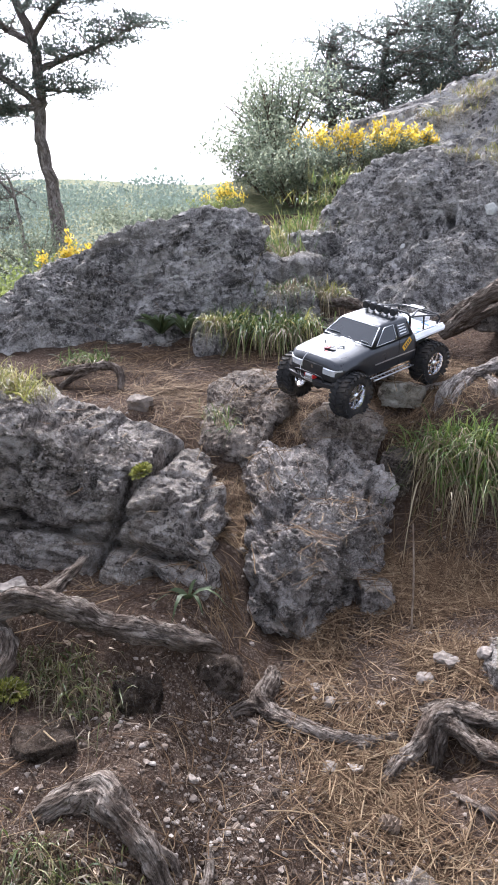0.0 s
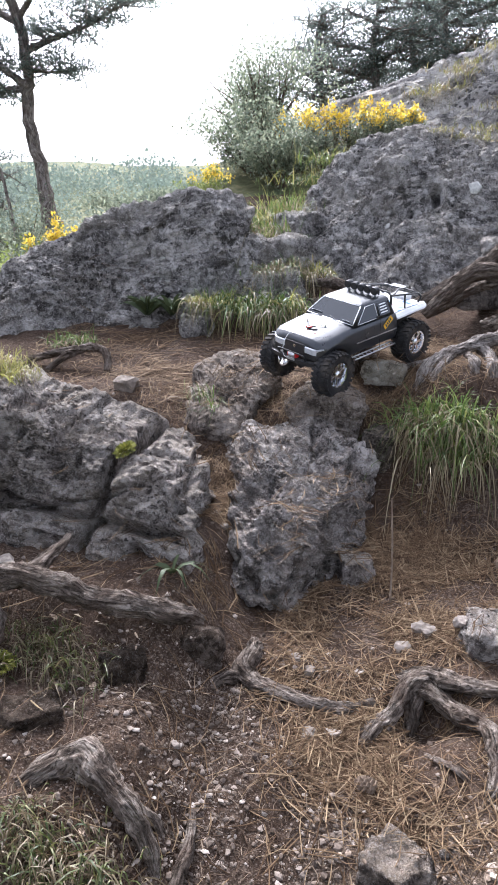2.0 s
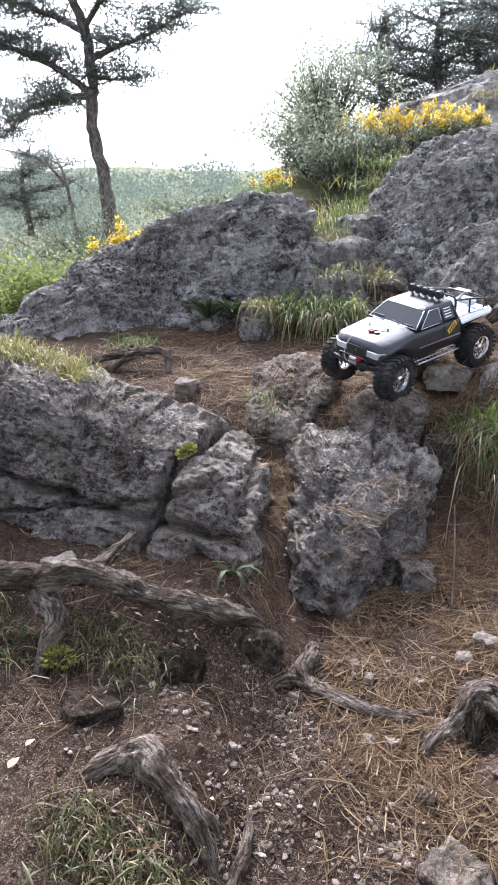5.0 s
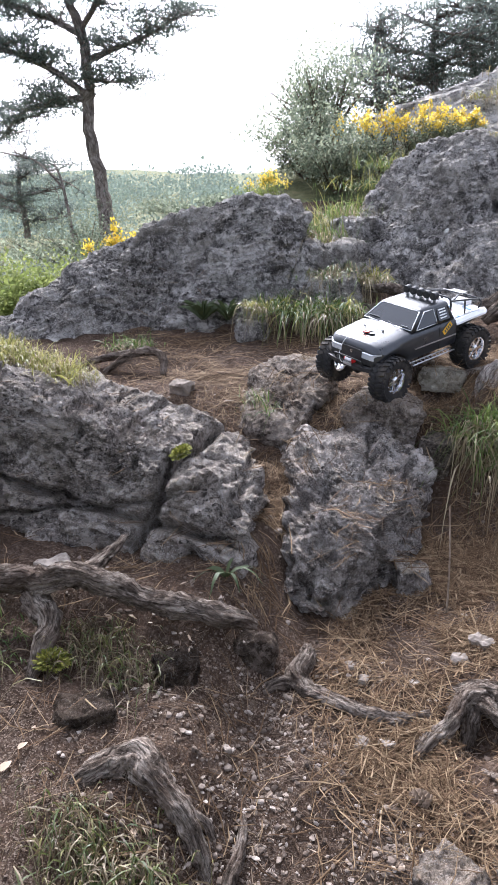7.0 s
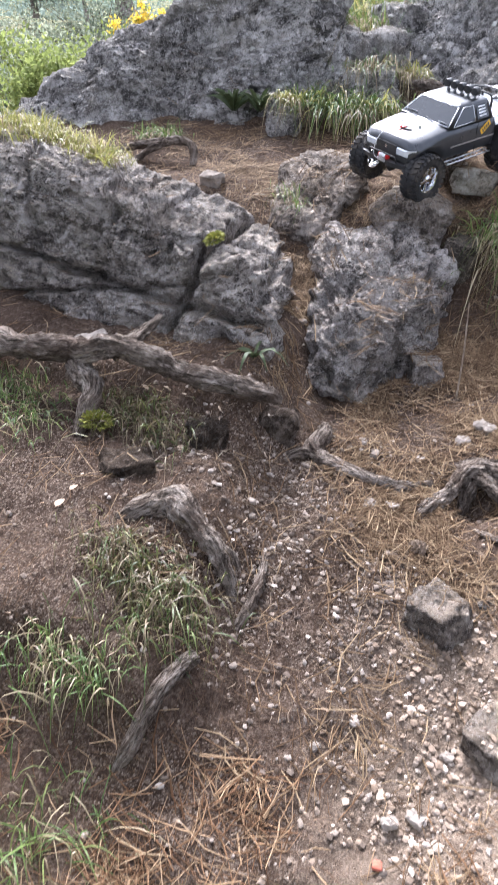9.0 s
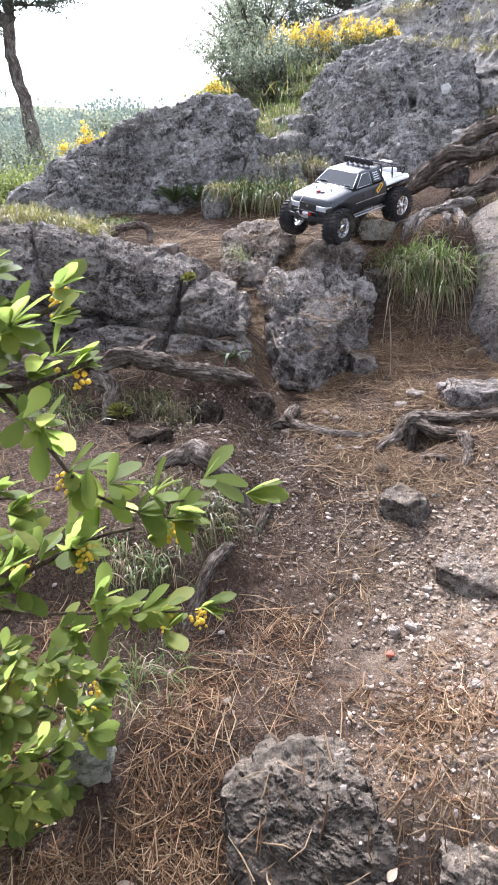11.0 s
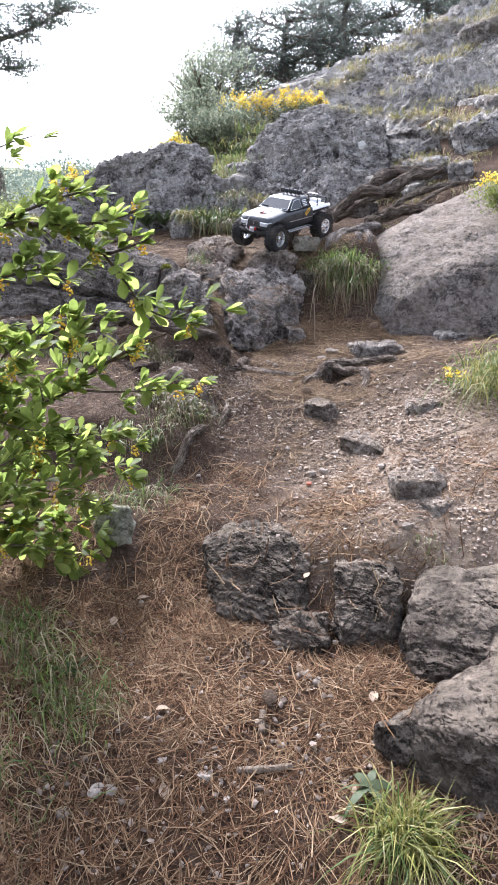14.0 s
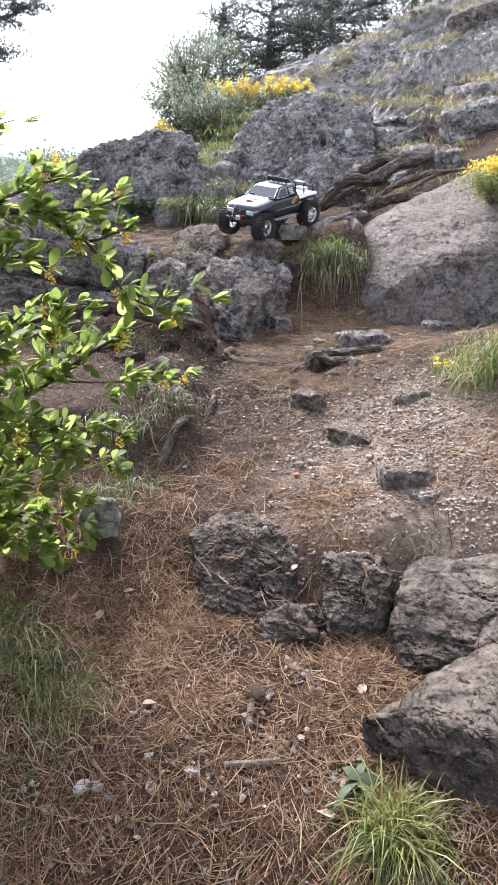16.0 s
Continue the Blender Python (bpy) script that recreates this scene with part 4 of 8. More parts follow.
def lump_rock(label, centre, size, turn=0.0, material=ROCK, seed=0, name="boulder", category="rock", group="", level=5, sink=0.35, tilt=0.0, **opt):
    """A half-buried block of the given size, turned on the ground."""
    r = random.Random(seed)
    x, y = centre[:2]
    z = centre[2] if len(centre) > 2 else on_ground(x, y)[2] + size[2] * (0.5 - sink)
    m = Matrix.Translation((x, y, z)) @ Matrix.Rotation(radians(turn), 4, "Z") @ Matrix.Rotation(radians(tilt), 4, "Y")
    pts = []
    for sx in (-1, 1):
        for sy in (-1, 1):
            for sz in (-1, 1):
                j = [r.uniform(0.62, 1.0) for _ in range(3)]
                pts.append(m @ Vector((sx * size[0] / 2 * j[0], sy * size[1] / 2 * j[1], sz * size[2] / 2 * (j[2] if sz > 0 else 1))))
    for ax in range(3):
        for s in (-1, 1):
            p = [r.uniform(-0.25, 0.25) * size[k] for k in range(3)]
            p[ax] = s * size[ax] * 0.5
            pts.append(m @ Vector(p))
    big = min(size)
    o = dict(lumps=0.12 * big, strata=0.03 * big, pits=0.03 * big if big > 0.05 else 0, seed=seed, level=level)
    o.update(opt)
    ob = new(name, rock_mesh(name, [tuple(p) for p in pts], material, **o))
    return tagged(ob, label, category, group)


# rocks that break through the gravel
lump_rock("wedge of brown-grey rock breaking through the gravel", (0.215, 0.60, 0.64), (0.18, 0.13, 0.085), -28, ROCK_DUSTY, 3, tilt=14)
lump_rock("flat-topped rock breaking through the gravel", (0.325, 0.315, 0.63), (0.16, 0.12, 0.08), 10, ROCK_DUSTY, 5)
lump_rock("low flat rock in the gravel", (0.355, 0.235, 0.605), (0.10, 0.08, 0.05), 40, ROCK_DUSTY, 6)
lump_rock("low dark rock beside the arched root", (0.39, 0.71, 0.735), (0.13, 0.10, 0.075), 12, ROCK_DUSTY, 7)
lump_rock("knobbly grey stone beside the trail", (0.085, 0.80, 0.70), (0.10, 0.11, 0.085), 60, ROCK_DUSTY, 9)
lump_rock("grey stone sunk in the gravel", (0.17, 0.86, 0.695), (0.09, 0.07, 0.05), 20, ROCK_PALE, 10)
lump_rock("low rugged grey rock above the arched root", (0.31, 1.28, 0.80), (0.20, 0.17, 0.085), -12, ROCK_MID, 11, level=6)
lump_rock("dark rounded rock at the foot of the slab", (0.36, 1.24, 0.79), (0.12, 0.09, 0.07), 15, ROCK_DUSTY, 12)
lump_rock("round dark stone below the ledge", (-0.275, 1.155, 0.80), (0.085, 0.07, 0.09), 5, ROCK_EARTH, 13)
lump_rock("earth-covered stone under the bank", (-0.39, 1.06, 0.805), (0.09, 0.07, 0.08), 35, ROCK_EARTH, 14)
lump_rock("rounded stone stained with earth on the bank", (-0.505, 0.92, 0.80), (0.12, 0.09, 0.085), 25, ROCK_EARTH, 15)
lump_rock("pale lichen-covered stone under the shrub", (-0.445, 0.155, 0.585), (0.10, 0.08, 0.10), 10, rock_material("lichened_stone", (0.17, 0.165, 0.125), (0.31, 0.30, 0.235), (0.47, 0.455, 0.38), 0.6, (0.28, 0.26, 0.17), 0.3, 0.6), 16)
lump_rock("mossy limestone block on the terrace", (0.05, 2.03, 1.155), (0.135, 0.075, 0.07), -8, ROCK_MOSSY, 17)
lump_rock("grey rock under the long root", (-0.23, 2.66, 1.22), (0.16, 0.12, 0.10), 8, ROCK_SOILED, 18)
lump_rock("small grey rock beside strappy leaves", (-0.585, 2.50, 1.20), (0.12, 0.10, 0.08), 12, ROCK_DARK, 19)
lump_rock("grey rock at the foot of the ledge", (0.0, 1.48, 0.82), (0.09, 0.08, 0.09), 30, ROCK, 20)
lump_rock("pitted grey rock beside dry grass", (0.045, 1.84, 0.98), (0.09, 0.15, 0.17), -10, ROCK_SOILED, 21, level=6)
lump_rock("grey rock among roots on the slope", (0.34, 2.62, 1.30), (0.14, 0.12, 0.09), 22, ROCK_PALE, 22)
lump_rock("dark rock at the corner of the slab", (0.62, 1.52, 0.80), (0.14, 0.10, 0.09), 5, ROCK_DARK, 23)
lump_rock("broken grey rock between the outcrops", (-0.37, 2.76, 1.27), (0.24, 0.22, 0.18), 15, ROCK_DARK, 24, level=5)
lump_rock("stepped grey rock between the outcrops", (-0.36, 2.98, 1.37), (0.28, 0.26, 0.20), -25, ROCK_DARK, 25, level=5)
lump_rock("leaning grey slab at the end of the broad outcrop", (-0.47, 2.90, 1.34), (0.20, 0.32, 0.28), 24, ROCK_DARK, 26, level=5, tilt=24)
lump_rock("grey stone among dry grass in the gap", (-0.30, 3.22, 1.47), (0.22, 0.2, 0.16), 40, ROCK_DARK, 27, level=5)
for k, (x, y, w) in enumerate([(0.50, 2.98, 0.20), (0.72, 3.02, 0.26), (0.88, 2.84, 0.16), (0.62, 2.84, 0.12)]):
    lump_rock("weathered grey rock above the braided roots", (x, y), (w, w * 0.8, w * 0.75), 33 * k, ROCK_DARK, 80 + k, level=5, group="rocks above the roots")
# the rocky hillside behind
hill = [("broken rock step on the hillside", (0.80, 3.75, 1.62), (0.55, 0.4, 0.32), -14, 43, 10), ("layered rock face on the hillside", (1.45, 3.95, 1.86), (0.8, 0.6, 0.4), 10, 44, 12),
        ("low grey rock behind the tall outcrop", (0.66, 3.45, 1.55), (0.36, 0.3, 0.26), 20, 46, 0), ("rock ledge above the roots", (1.15, 3.3, 1.68), (0.6, 0.4, 0.26), -8, 47, 8), ("rock shelf below the hill crest", (1.6, 4.9, 2.5), (0.9, 0.5, 0.3), 6, 48, 8)]
for text, c, s, a, sd, tl in hill:
    lump_rock(text, c, s, a, ROCK_DARK if sd % 3 else ROCK, sd, level=5, tilt=-tl, lumps=0.04, strata=0.02, pits=0.015, group="rocks on the hillside")
# ---------------------------------------------------------------- roots
def root(label, limbs, seed=0, sides=26, grain=0.26, lump=0.33, slim=0.78, bark=ROOT):
    ob = thing("tree_root", label, "root", "exposed pine roots", at=limbs[0][0][0])
    o = np.array(limbs[0][0][0])
    for p, r in limbs:                                   # the middle of a limb lies on the soil, its ends may dip in
        for j in range(1, len(p) - 1 if len(p) > 3 else 0):
            p[j] = (p[j][0], p[j][1], max(p[j][2], on_ground(p[j][0], p[j][1])[2] + 0.3 * r[j]))
    for i, (p, r) in enumerate(limbs):
        q = [tuple(np.array(v) - o) for v in p]
        part("root_limb", tube_mesh("root_limb", [(q, [slim * v for v in r], dict(sides=24, seed=seed + 7 * i, lump=lump, steps=11, grain=max(grain, 0.5)))], bark), bark, ob)
    return ob


root("thick weathered pine root lying across the ledge", [
    ([(-1.05, 1.12, 0.93), (-0.85, 1.10, 0.93), (-0.70, 1.10, 0.935), (-0.62, 1.12, 0.955), (-0.54, 1.12, 0.95), (-0.46, 1.12, 0.925), (-0.39, 1.12, 0.905), (-0.32, 1.13, 0.895), (-0.27, 1.15, 0.87)],
     [0.03, 0.034, 0.036, 0.034, 0.028, 0.026, 0.027, 0.026, 0.012]),
    ([(-0.62, 1.13, 0.94), (-0.585, 1.19, 0.955), (-0.57, 1.27, 0.965)], [0.022, 0.014, 0.008]),
    ([(-0.68, 1.10, 0.92), (-0.63, 1.05, 0.885), (-0.625, 1.01, 0.855), (-0.63, 0.97, 0.82)], [0.03, 0.028, 0.022, 0.010])], 3, 18)
root("grey forked root crossing the trail", [
    ([(-0.185, 1.24, 0.775), (-0.18, 1.19, 0.785), (-0.185, 1.15, 0.765), (-0.13, 1.11, 0.745), (-0.05, 1.085, 0.74), (0.0, 1.085, 0.75), (0.05, 1.10, 0.765)], [0.012, 0.017, 0.02, 0.017, 0.016, 0.016, 0.008]),
    ([(-0.26, 1.085, 0.725), (-0.235, 1.105, 0.745), (-0.21, 1.13, 0.757), (-0.18, 1.145, 0.76)], [0.006, 0.014, 0.018, 0.016])], 11)
root("arched root stump rising from the gravel", [
    ([(0.028, 1.012, 0.722), (0.045, 1.04, 0.738), (0.068, 1.075, 0.752), (0.095, 1.115, 0.766), (0.12, 1.15, 0.772), (0.145, 1.17, 0.768)], [0.016, 0.02, 0.022, 0.024, 0.028, 0.028]),
    ([(0.118, 1.15, 0.77), (0.152, 1.125, 0.772), (0.185, 1.09, 0.765), (0.22, 1.06, 0.757), (0.27, 1.04, 0.735)], [0.026, 0.026, 0.027, 0.024, 0.014]),
    ([(0.08, 1.175, 0.76), (0.143, 1.17, 0.772), (0.19, 1.14, 0.78), (0.25, 1.12, 0.785), (0.33, 1.11, 0.785), (0.40, 1.10, 0.775)], [0.018, 0.028, 0.026, 0.022, 0.02, 0.012]),
    ([(0.213, 1.075, 0.76), (0.236, 1.02, 0.75), (0.238, 0.96, 0.735), (0.225, 0.91, 0.72), (0.185, 0.885, 0.70)], [0.024, 0.02, 0.019, 0.016, 0.008]),
    ([(0.12, 1.145, 0.765), (0.118, 1.115, 0.745), (0.11, 1.085, 0.71)], [0.02, 0.02, 0.016]),
    ([(0.13, 1.03, 0.722), (0.155, 0.98, 0.718), (0.185, 0.95, 0.715), (0.215, 0.935, 0.725)], [0.006, 0.009, 0.010, 0.007])], 17, 16, 0.14, slim=0.64)
root("worn root curving through grass on the bank", [
    ([(-0.50, 0.79, 0.765), (-0.455, 0.805, 0.79), (-0.42, 0.826, 0.803), (-0.385, 0.828, 0.808), (-0.35, 0.812, 0.80), (-0.325, 0.80, 0.782), (-0.29, 0.782, 0.752), (-0.268, 0.762, 0.725), (-0.25, 0.745, 0.69)], [0.012, 0.024, 0.030, 0.032, 0.030, 0.026, 0.022, 0.016, 0.008]),
    ([(-0.30, 0.785, 0.765), (-0.275, 0.80, 0.745), (-0.255, 0.80, 0.715)], [0.012, 0.010, 0.006])], 23, 16, 0.2)
root("bare root hanging from the bank over the trail", [
    ([(-0.225, 0.86, 0.715), (-0.215, 0.80, 0.71), (-0.22, 0.74, 0.695), (-0.235, 0.69, 0.67)], [0.007, 0.010, 0.010, 0.006]),
    ([(-0.27, 0.60, 0.70), (-0.295, 0.53, 0.70), (-0.315, 0.48, 0.66), (-0.34, 0.44, 0.60)], [0.012, 0.015, 0.014, 0.008])], 29)
root("long grey root in front of the tall outcrop", [
    ([(-0.285, 2.825, 1.292), (-0.219, 2.814, 1.314), (-0.153, 2.814, 1.319), (-0.076, 2.803, 1.297), (0.023, 2.759, 1.253), (0.100, 2.671, 1.209), (0.177, 2.605, 1.159)], [0.012, 0.02, 0.022, 0.024, 0.024, 0.022, 0.012]),
    ([(-0.329, 2.715, 1.248), (-0.208, 2.649, 1.234), (-0.131, 2.594, 1.214), (-0.032, 2.495, 1.198)], [0.012, 0.018, 0.018, 0.014])], 31, 16)
root("stubby forked root beside a mossy stone", [
    ([(0.06, 2.31, 1.26), (0.01, 2.23, 1.23), (-0.025, 2.18, 1.19), (-0.03, 2.14, 1.13), (-0.03, 2.12, 1.06)], [0.012, 0.02, 0.026, 0.022, 0.018]),
    ([(0.01, 2.23, 1.23), (-0.06, 2.20, 1.19), (-0.13, 2.18, 1.14)], [0.014, 0.014, 0.008])], 37)
root("thick braided pine roots climbing the slope", [
    ([(0.13, 2.62, 1.26), (0.22, 2.62, 1.31), (0.31, 2.62, 1.36), (0.41, 2.62, 1.43), (0.48, 2.66, 1.475), (0.57, 2.70, 1.49), (0.68, 2.74, 1.50)], [0.018, 0.032, 0.036, 0.04, 0.044, 0.04, 0.02]),
    ([(0.17, 2.50, 1.24), (0.25, 2.50, 1.32), (0.34, 2.51, 1.375), (0.45, 2.54, 1.39), (0.56, 2.58, 1.44), (0.66, 2.62, 1.475), (0.76, 2.68, 1.49)], [0.02, 0.03, 0.034, 0.04, 0.044, 0.04, 0.022]),
    ([(0.33, 2.30, 1.23), (0.40, 2.29, 1.255), (0.49, 2.31, 1.285), (0.65, 2.36, 1.30), (0.80, 2.44, 1.335), (0.95, 2.5, 1.36)], [0.03, 0.042, 0.04, 0.032, 0.026, 0.014]),
    ([(0.46, 2.44, 1.29), (0.54, 2.46, 1.345), (0.64, 2.50, 1.385), (0.76, 2.56, 1.41), (0.90, 2.6, 1.43)], [0.014, 0.02, 0.022, 0.018, 0.01]),
    ([(0.20, 2.60, 1.24), (0.27, 2.56, 1.285), (0.35, 2.54, 1.33), (0.44, 2.52, 1.36)], [0.012, 0.02, 0.022, 0.014]),
    ([(0.55, 2.33, 1.29), (0.66, 2.40, 1.36), (0.80, 2.45, 1.42), (0.95, 2.5, 1.43)], [0.012, 0.014, 0.014, 0.01])], 41, 18, 0.12, slim=0.68)
root("gnarled pale roots gripping the bank above a grass tuft", [
    ([(0.38, 2.24, 1.235), (0.292, 2.14, 1.215), (0.235, 2.08, 1.205), (0.20, 2.03, 1.18), (0.159, 1.98, 1.147), (0.122, 1.93, 1.10)], [0.026, 0.026, 0.024, 0.022, 0.02, 0.012]),
    ([(0.26, 2.10, 1.21), (0.221, 2.06, 1.198), (0.213, 2.02, 1.172), (0.179, 1.96, 1.148), (0.15, 1.91, 1.10)], [0.018, 0.02, 0.02, 0.018, 0.01]),
    ([(0.30, 2.17, 1.215), (0.334, 2.12, 1.20), (0.339, 2.06, 1.175), (0.325, 1.98, 1.14), (0.313, 1.93, 1.08)], [0.02, 0.022, 0.022, 0.02, 0.014]),
    ([(0.27, 2.09, 1.20), (0.285, 2.03, 1.185), (0.28, 1.97, 1.14), (0.27, 1.93, 1.09)], [0.016, 0.018, 0.018, 0.01]),
    ([(0.20, 2.02, 1.18), (0.16, 2.03, 1.165), (0.11, 2.06, 1.16), (0.06, 2.10, 1.14)], [0.016, 0.015, 0.012, 0.008])], 47, 14, 0.14, slim=0.66, bark=ROOT_PALE)
root("low arched root at the foot of the broad outcrop", [
    ([(-0.98, 2.14, 1.11), (-0.93, 2.17, 1.145), (-0.86, 2.19, 1.17), (-0.80, 2.17, 1.16), (-0.78, 2.12, 1.11)], [0.008, 0.014, 0.016, 0.014, 0.010]),
    ([(-1.08, 2.18, 1.12), (-0.99, 2.19, 1.15), (-0.90, 2.2, 1.165)], [0.01, 0.014, 0.012])], 53)
# ---------------------------------------------------------------- the radio-controlled truck
def plain(name, col, rough=0.5, metal=0.0, spec=0.5, dirt=0.0):
    m = Mat(name, rough, metal, spec)
    c = m.mix(m.ramp(m.noise(35, 5, 0.7), (0.4, 0.0), (0.75, 0.25)), col, tuple(0.6 * v for v in col))
    if dirt:
        c = m.mix(m.ramp(m.noise(22, 6, 0.75), (0.48, 0.0), (0.7, dirt)), c, (0.20, 0.16, 0.12))
    m.color(c)
    m.rough(m.ramp(m.noise(60, 4), (0.3, max(0.03, rough - 0.08)), (0.7, min(1.0, rough + 0.12))))
    return m.m


def paint_material():
    m = Mat("gunmetal_paint", 0.32, 0.35, 0.6)
    m.color(m.mix(m.ramp(m.noise(30, 6, 0.75), (0.5, 0.0), (0.75, 0.35)), (0.024, 0.026, 0.031), (0.075, 0.068, 0.062)))
    m.rough(m.ramp(m.noise(24, 5, 0.7), (0.3, 0.24), (0.7, 0.48)))
    m.b.inputs["Coat Weight"].default_value = 0.3
    m.b.inputs["Coat Roughness"].default_value = 0.12
    return m.m


PAINT = paint_material()
BLACK = plain("black_plastic", (0.014, 0.014, 0.015), 0.5, 0, 0.4, 0.15)
RUBBER = plain("tyre_rubber", (0.017, 0.016, 0.016), 0.8, 0, 0.3, 0.35)
STEEL = plain("brushed_steel", (0.55, 0.55, 0.56), 0.35, 1.0)
CHROME = plain("chrome", (0.75, 0.75, 0.77), 0.15, 1.0)
RED = plain("red_plastic", (0.55, 0.02, 0.02), 0.35)
WHITE = plain("white_panel", (0.72, 0.72, 0.73), 0.4, 0, 0.5, 0.25)
LENS = plain("clear_lamp_lens", (0.55, 0.57, 0.60), 0.1, 0.3, 0.6)
GLAZING = plain("tinted_window", (0.020, 0.023, 0.028), 0.04, 0, 0.6)
YELLOW = plain("yellow_sticker", (0.75, 0.42, 0.02), 0.4)
BLUE = plain("blue_sticker", (0.04, 0.22, 0.55), 0.4)
INK = plain("sticker_ink", (0.06, 0.06, 0.07), 0.5)
REDINK = plain("red_lettering", (0.50, 0.05, 0.035), 0.5)
CABLE = plain("grey_cable", (0.42, 0.42, 0.41), 0.5)


def sticker_sheet():
    m = Mat("sticker_covered_plate", 0.35, 0, 0.5)
    v = m.cell(60, out="Color")
    sep = m.node("ShaderNodeSeparateColor", Color=v)
    c = m.mix(m.ramp(sep.outputs[0], (0.55, 0.0), (0.60, 0.8)), (0.70, 0.70, 0.70), (0.32, 0.33, 0.34))
    c = m.mix(m.ramp(sep.outputs[1], (0.86, 0.0), (0.88, 1.0)), c, (0.10, 0.25, 0.45))
    c = m.mix(m.ramp(m.noise(110, 4, 0.7), (0.52, 0.0), (0.58, 0.6)), c, (0.12, 0.12, 0.12))
    return m.color(c).m


STICKERS = sticker_sheet()


def box(x0, x1, y0, y1, z0, z1, bevel=0.0, seg=2):
    bm = bmesh.new()
    bmesh.ops.create_cube(bm, size=1, matrix=Matrix.Translation(((x0 + x1) / 2, (y0 + y1) / 2, (z0 + z1) / 2)) @ Matrix.Diagonal((x1 - x0, y1 - y0, z1 - z0, 1)))
    if bevel:
        bmesh.ops.bevel(bm, geom=bm.edges[:], offset=bevel, segments=seg, affect="EDGES", profile=0.6)
    return bm


def flat_mesh(bm, name, material):
    return bm_mesh(name, bm, material, False)


def loft(rows, closed=False):
    """A bmesh through rows of places, one row a section, with the ends closed."""
    bm = bmesh.new()
    vs = [[bm.verts.new(p) for p in row] for row in rows]
    n = len(vs[0])
    for a, b in zip(vs, vs[1:]):
        for j in range(n if closed else n - 1):
            bm.faces.new((a[j], a[(j + 1) % n], b[(j + 1) % n], b[j]))
    if closed:
        bm.faces.new(vs[0][::-1])
        bm.faces.new(vs[-1])
    bmesh.ops.recalc_face_normals(bm, faces=bm.faces)
    return bm


def lathe(profile, n=32, axis="x"):
    """A ring of sections (offset along the axle, radius), closed on itself."""
    rows = []
    for i in range(n):
        a = 2 * math.pi * i / n
        rows.append([(o, r * math.cos(a), r * math.sin(a)) for o, r in profile])
    bm = bmesh.new()
    vs = [[bm.verts.new(p) for p in row] for row in rows]
    m = len(profile)
    for i in range(n):
        a, b = vs[i], vs[(i + 1) % n]
        for j in range(m):
            bm.faces.new((a[j], b[j], b[(j + 1) % m], a[(j + 1) % m]))
    bmesh.ops.recalc_face_normals(bm, faces=bm.faces)
    return bm


def add(bm, other, m=None):
    me = bpy.data.meshes.new("tmp")
    other.to_mesh(me)
    other.free()
    if m is not None:
        me.transform(m)
    bm.from_mesh(me)
    bpy.data.meshes.remove(me)
    return bm


def pipes(name, limbs, material, sides=8):
    return tube_mesh(name, [(p, [r] * len(p), dict(sides=sides, steps=4)) for p, r in limbs], material)


TYRE_R, TYRE_W = 0.060, 0.046


def tyre_mesh():
    w, r = TYRE_W / 2, TYRE_R
    bm = lathe([(-w * 0.8, r * 0.52), (-w, r * 0.62), (-w * 1.02, r * 0.80), (-w * 0.9, r * 0.92), (-w * 0.4, r * 0.945), (w * 0.4, r * 0.945), (w * 0.9, r * 0.92), (w * 1.02, r * 0.80), (w, r * 0.62), (w * 0.8, r * 0.52)], 40)
    for i in range(26):
        a = 2 * math.pi * i / 26
        for side in (-1, 1):
            turn = Matrix.Rotation(a + (0.06 if side > 0 else -0.06), 4, "X")
            skew = Matrix.Rotation(side * 0.35, 4, "Z")
            add(bm, box(-0.0085, 0.0085, -0.0036, 0.0036, -0.004, 0.0035), turn @ Matrix.Translation((side * w * 0.50, 0, r - 0.0035)) @ skew)
            add(bm, box(-0.003, 0.003, -0.004, 0.004, -0.007, 0.003), turn @ Matrix.Translation((side * w * 0.99, 0, r * 0.90)) @ Matrix.Rotation(side * 0.5, 4, "Y"))
    return flat_mesh(bm, "tyre", RUBBER)


def rim_mesh():
    w, r = TYRE_W / 2, TYRE_R * 0.54
    bm = lathe([(-w * 0.75, r), (-w * 0.75, r * 0.86), (w * 0.5, r * 0.80), (w * 0.86, r * 0.88), (w * 0.9, r), (w * 0.6, r * 0.98)], 32)
    for i in range(6):
        a = math.pi * i / 3
        add(bm, box(w * 0.45, w * 0.72, -0.0042, 0.0042, 0.004, r * 0.86, 0.0012), Matrix.Rotation(a, 4, "X"))
    add(bm, lathe([(w * 0.2, 0.002), (w * 0.2, 0.011), (w * 0.78, 0.010), (w * 0.9, 0.006), (w * 0.9, 0.001)], 20))
    for i in range(12):
        a = 2 * math.pi * i / 12
        add(bm, box(w * 0.86, w * 0.98, -0.0012, 0.0012, r * 0.9, r * 0.97), Matrix.Rotation(a, 4, "X"))
    return flat_mesh(bm, "rim", CHROME)


FRONT_Y, REAR_Y, HALF_TRACK = 0.155, -0.160, 0.0955


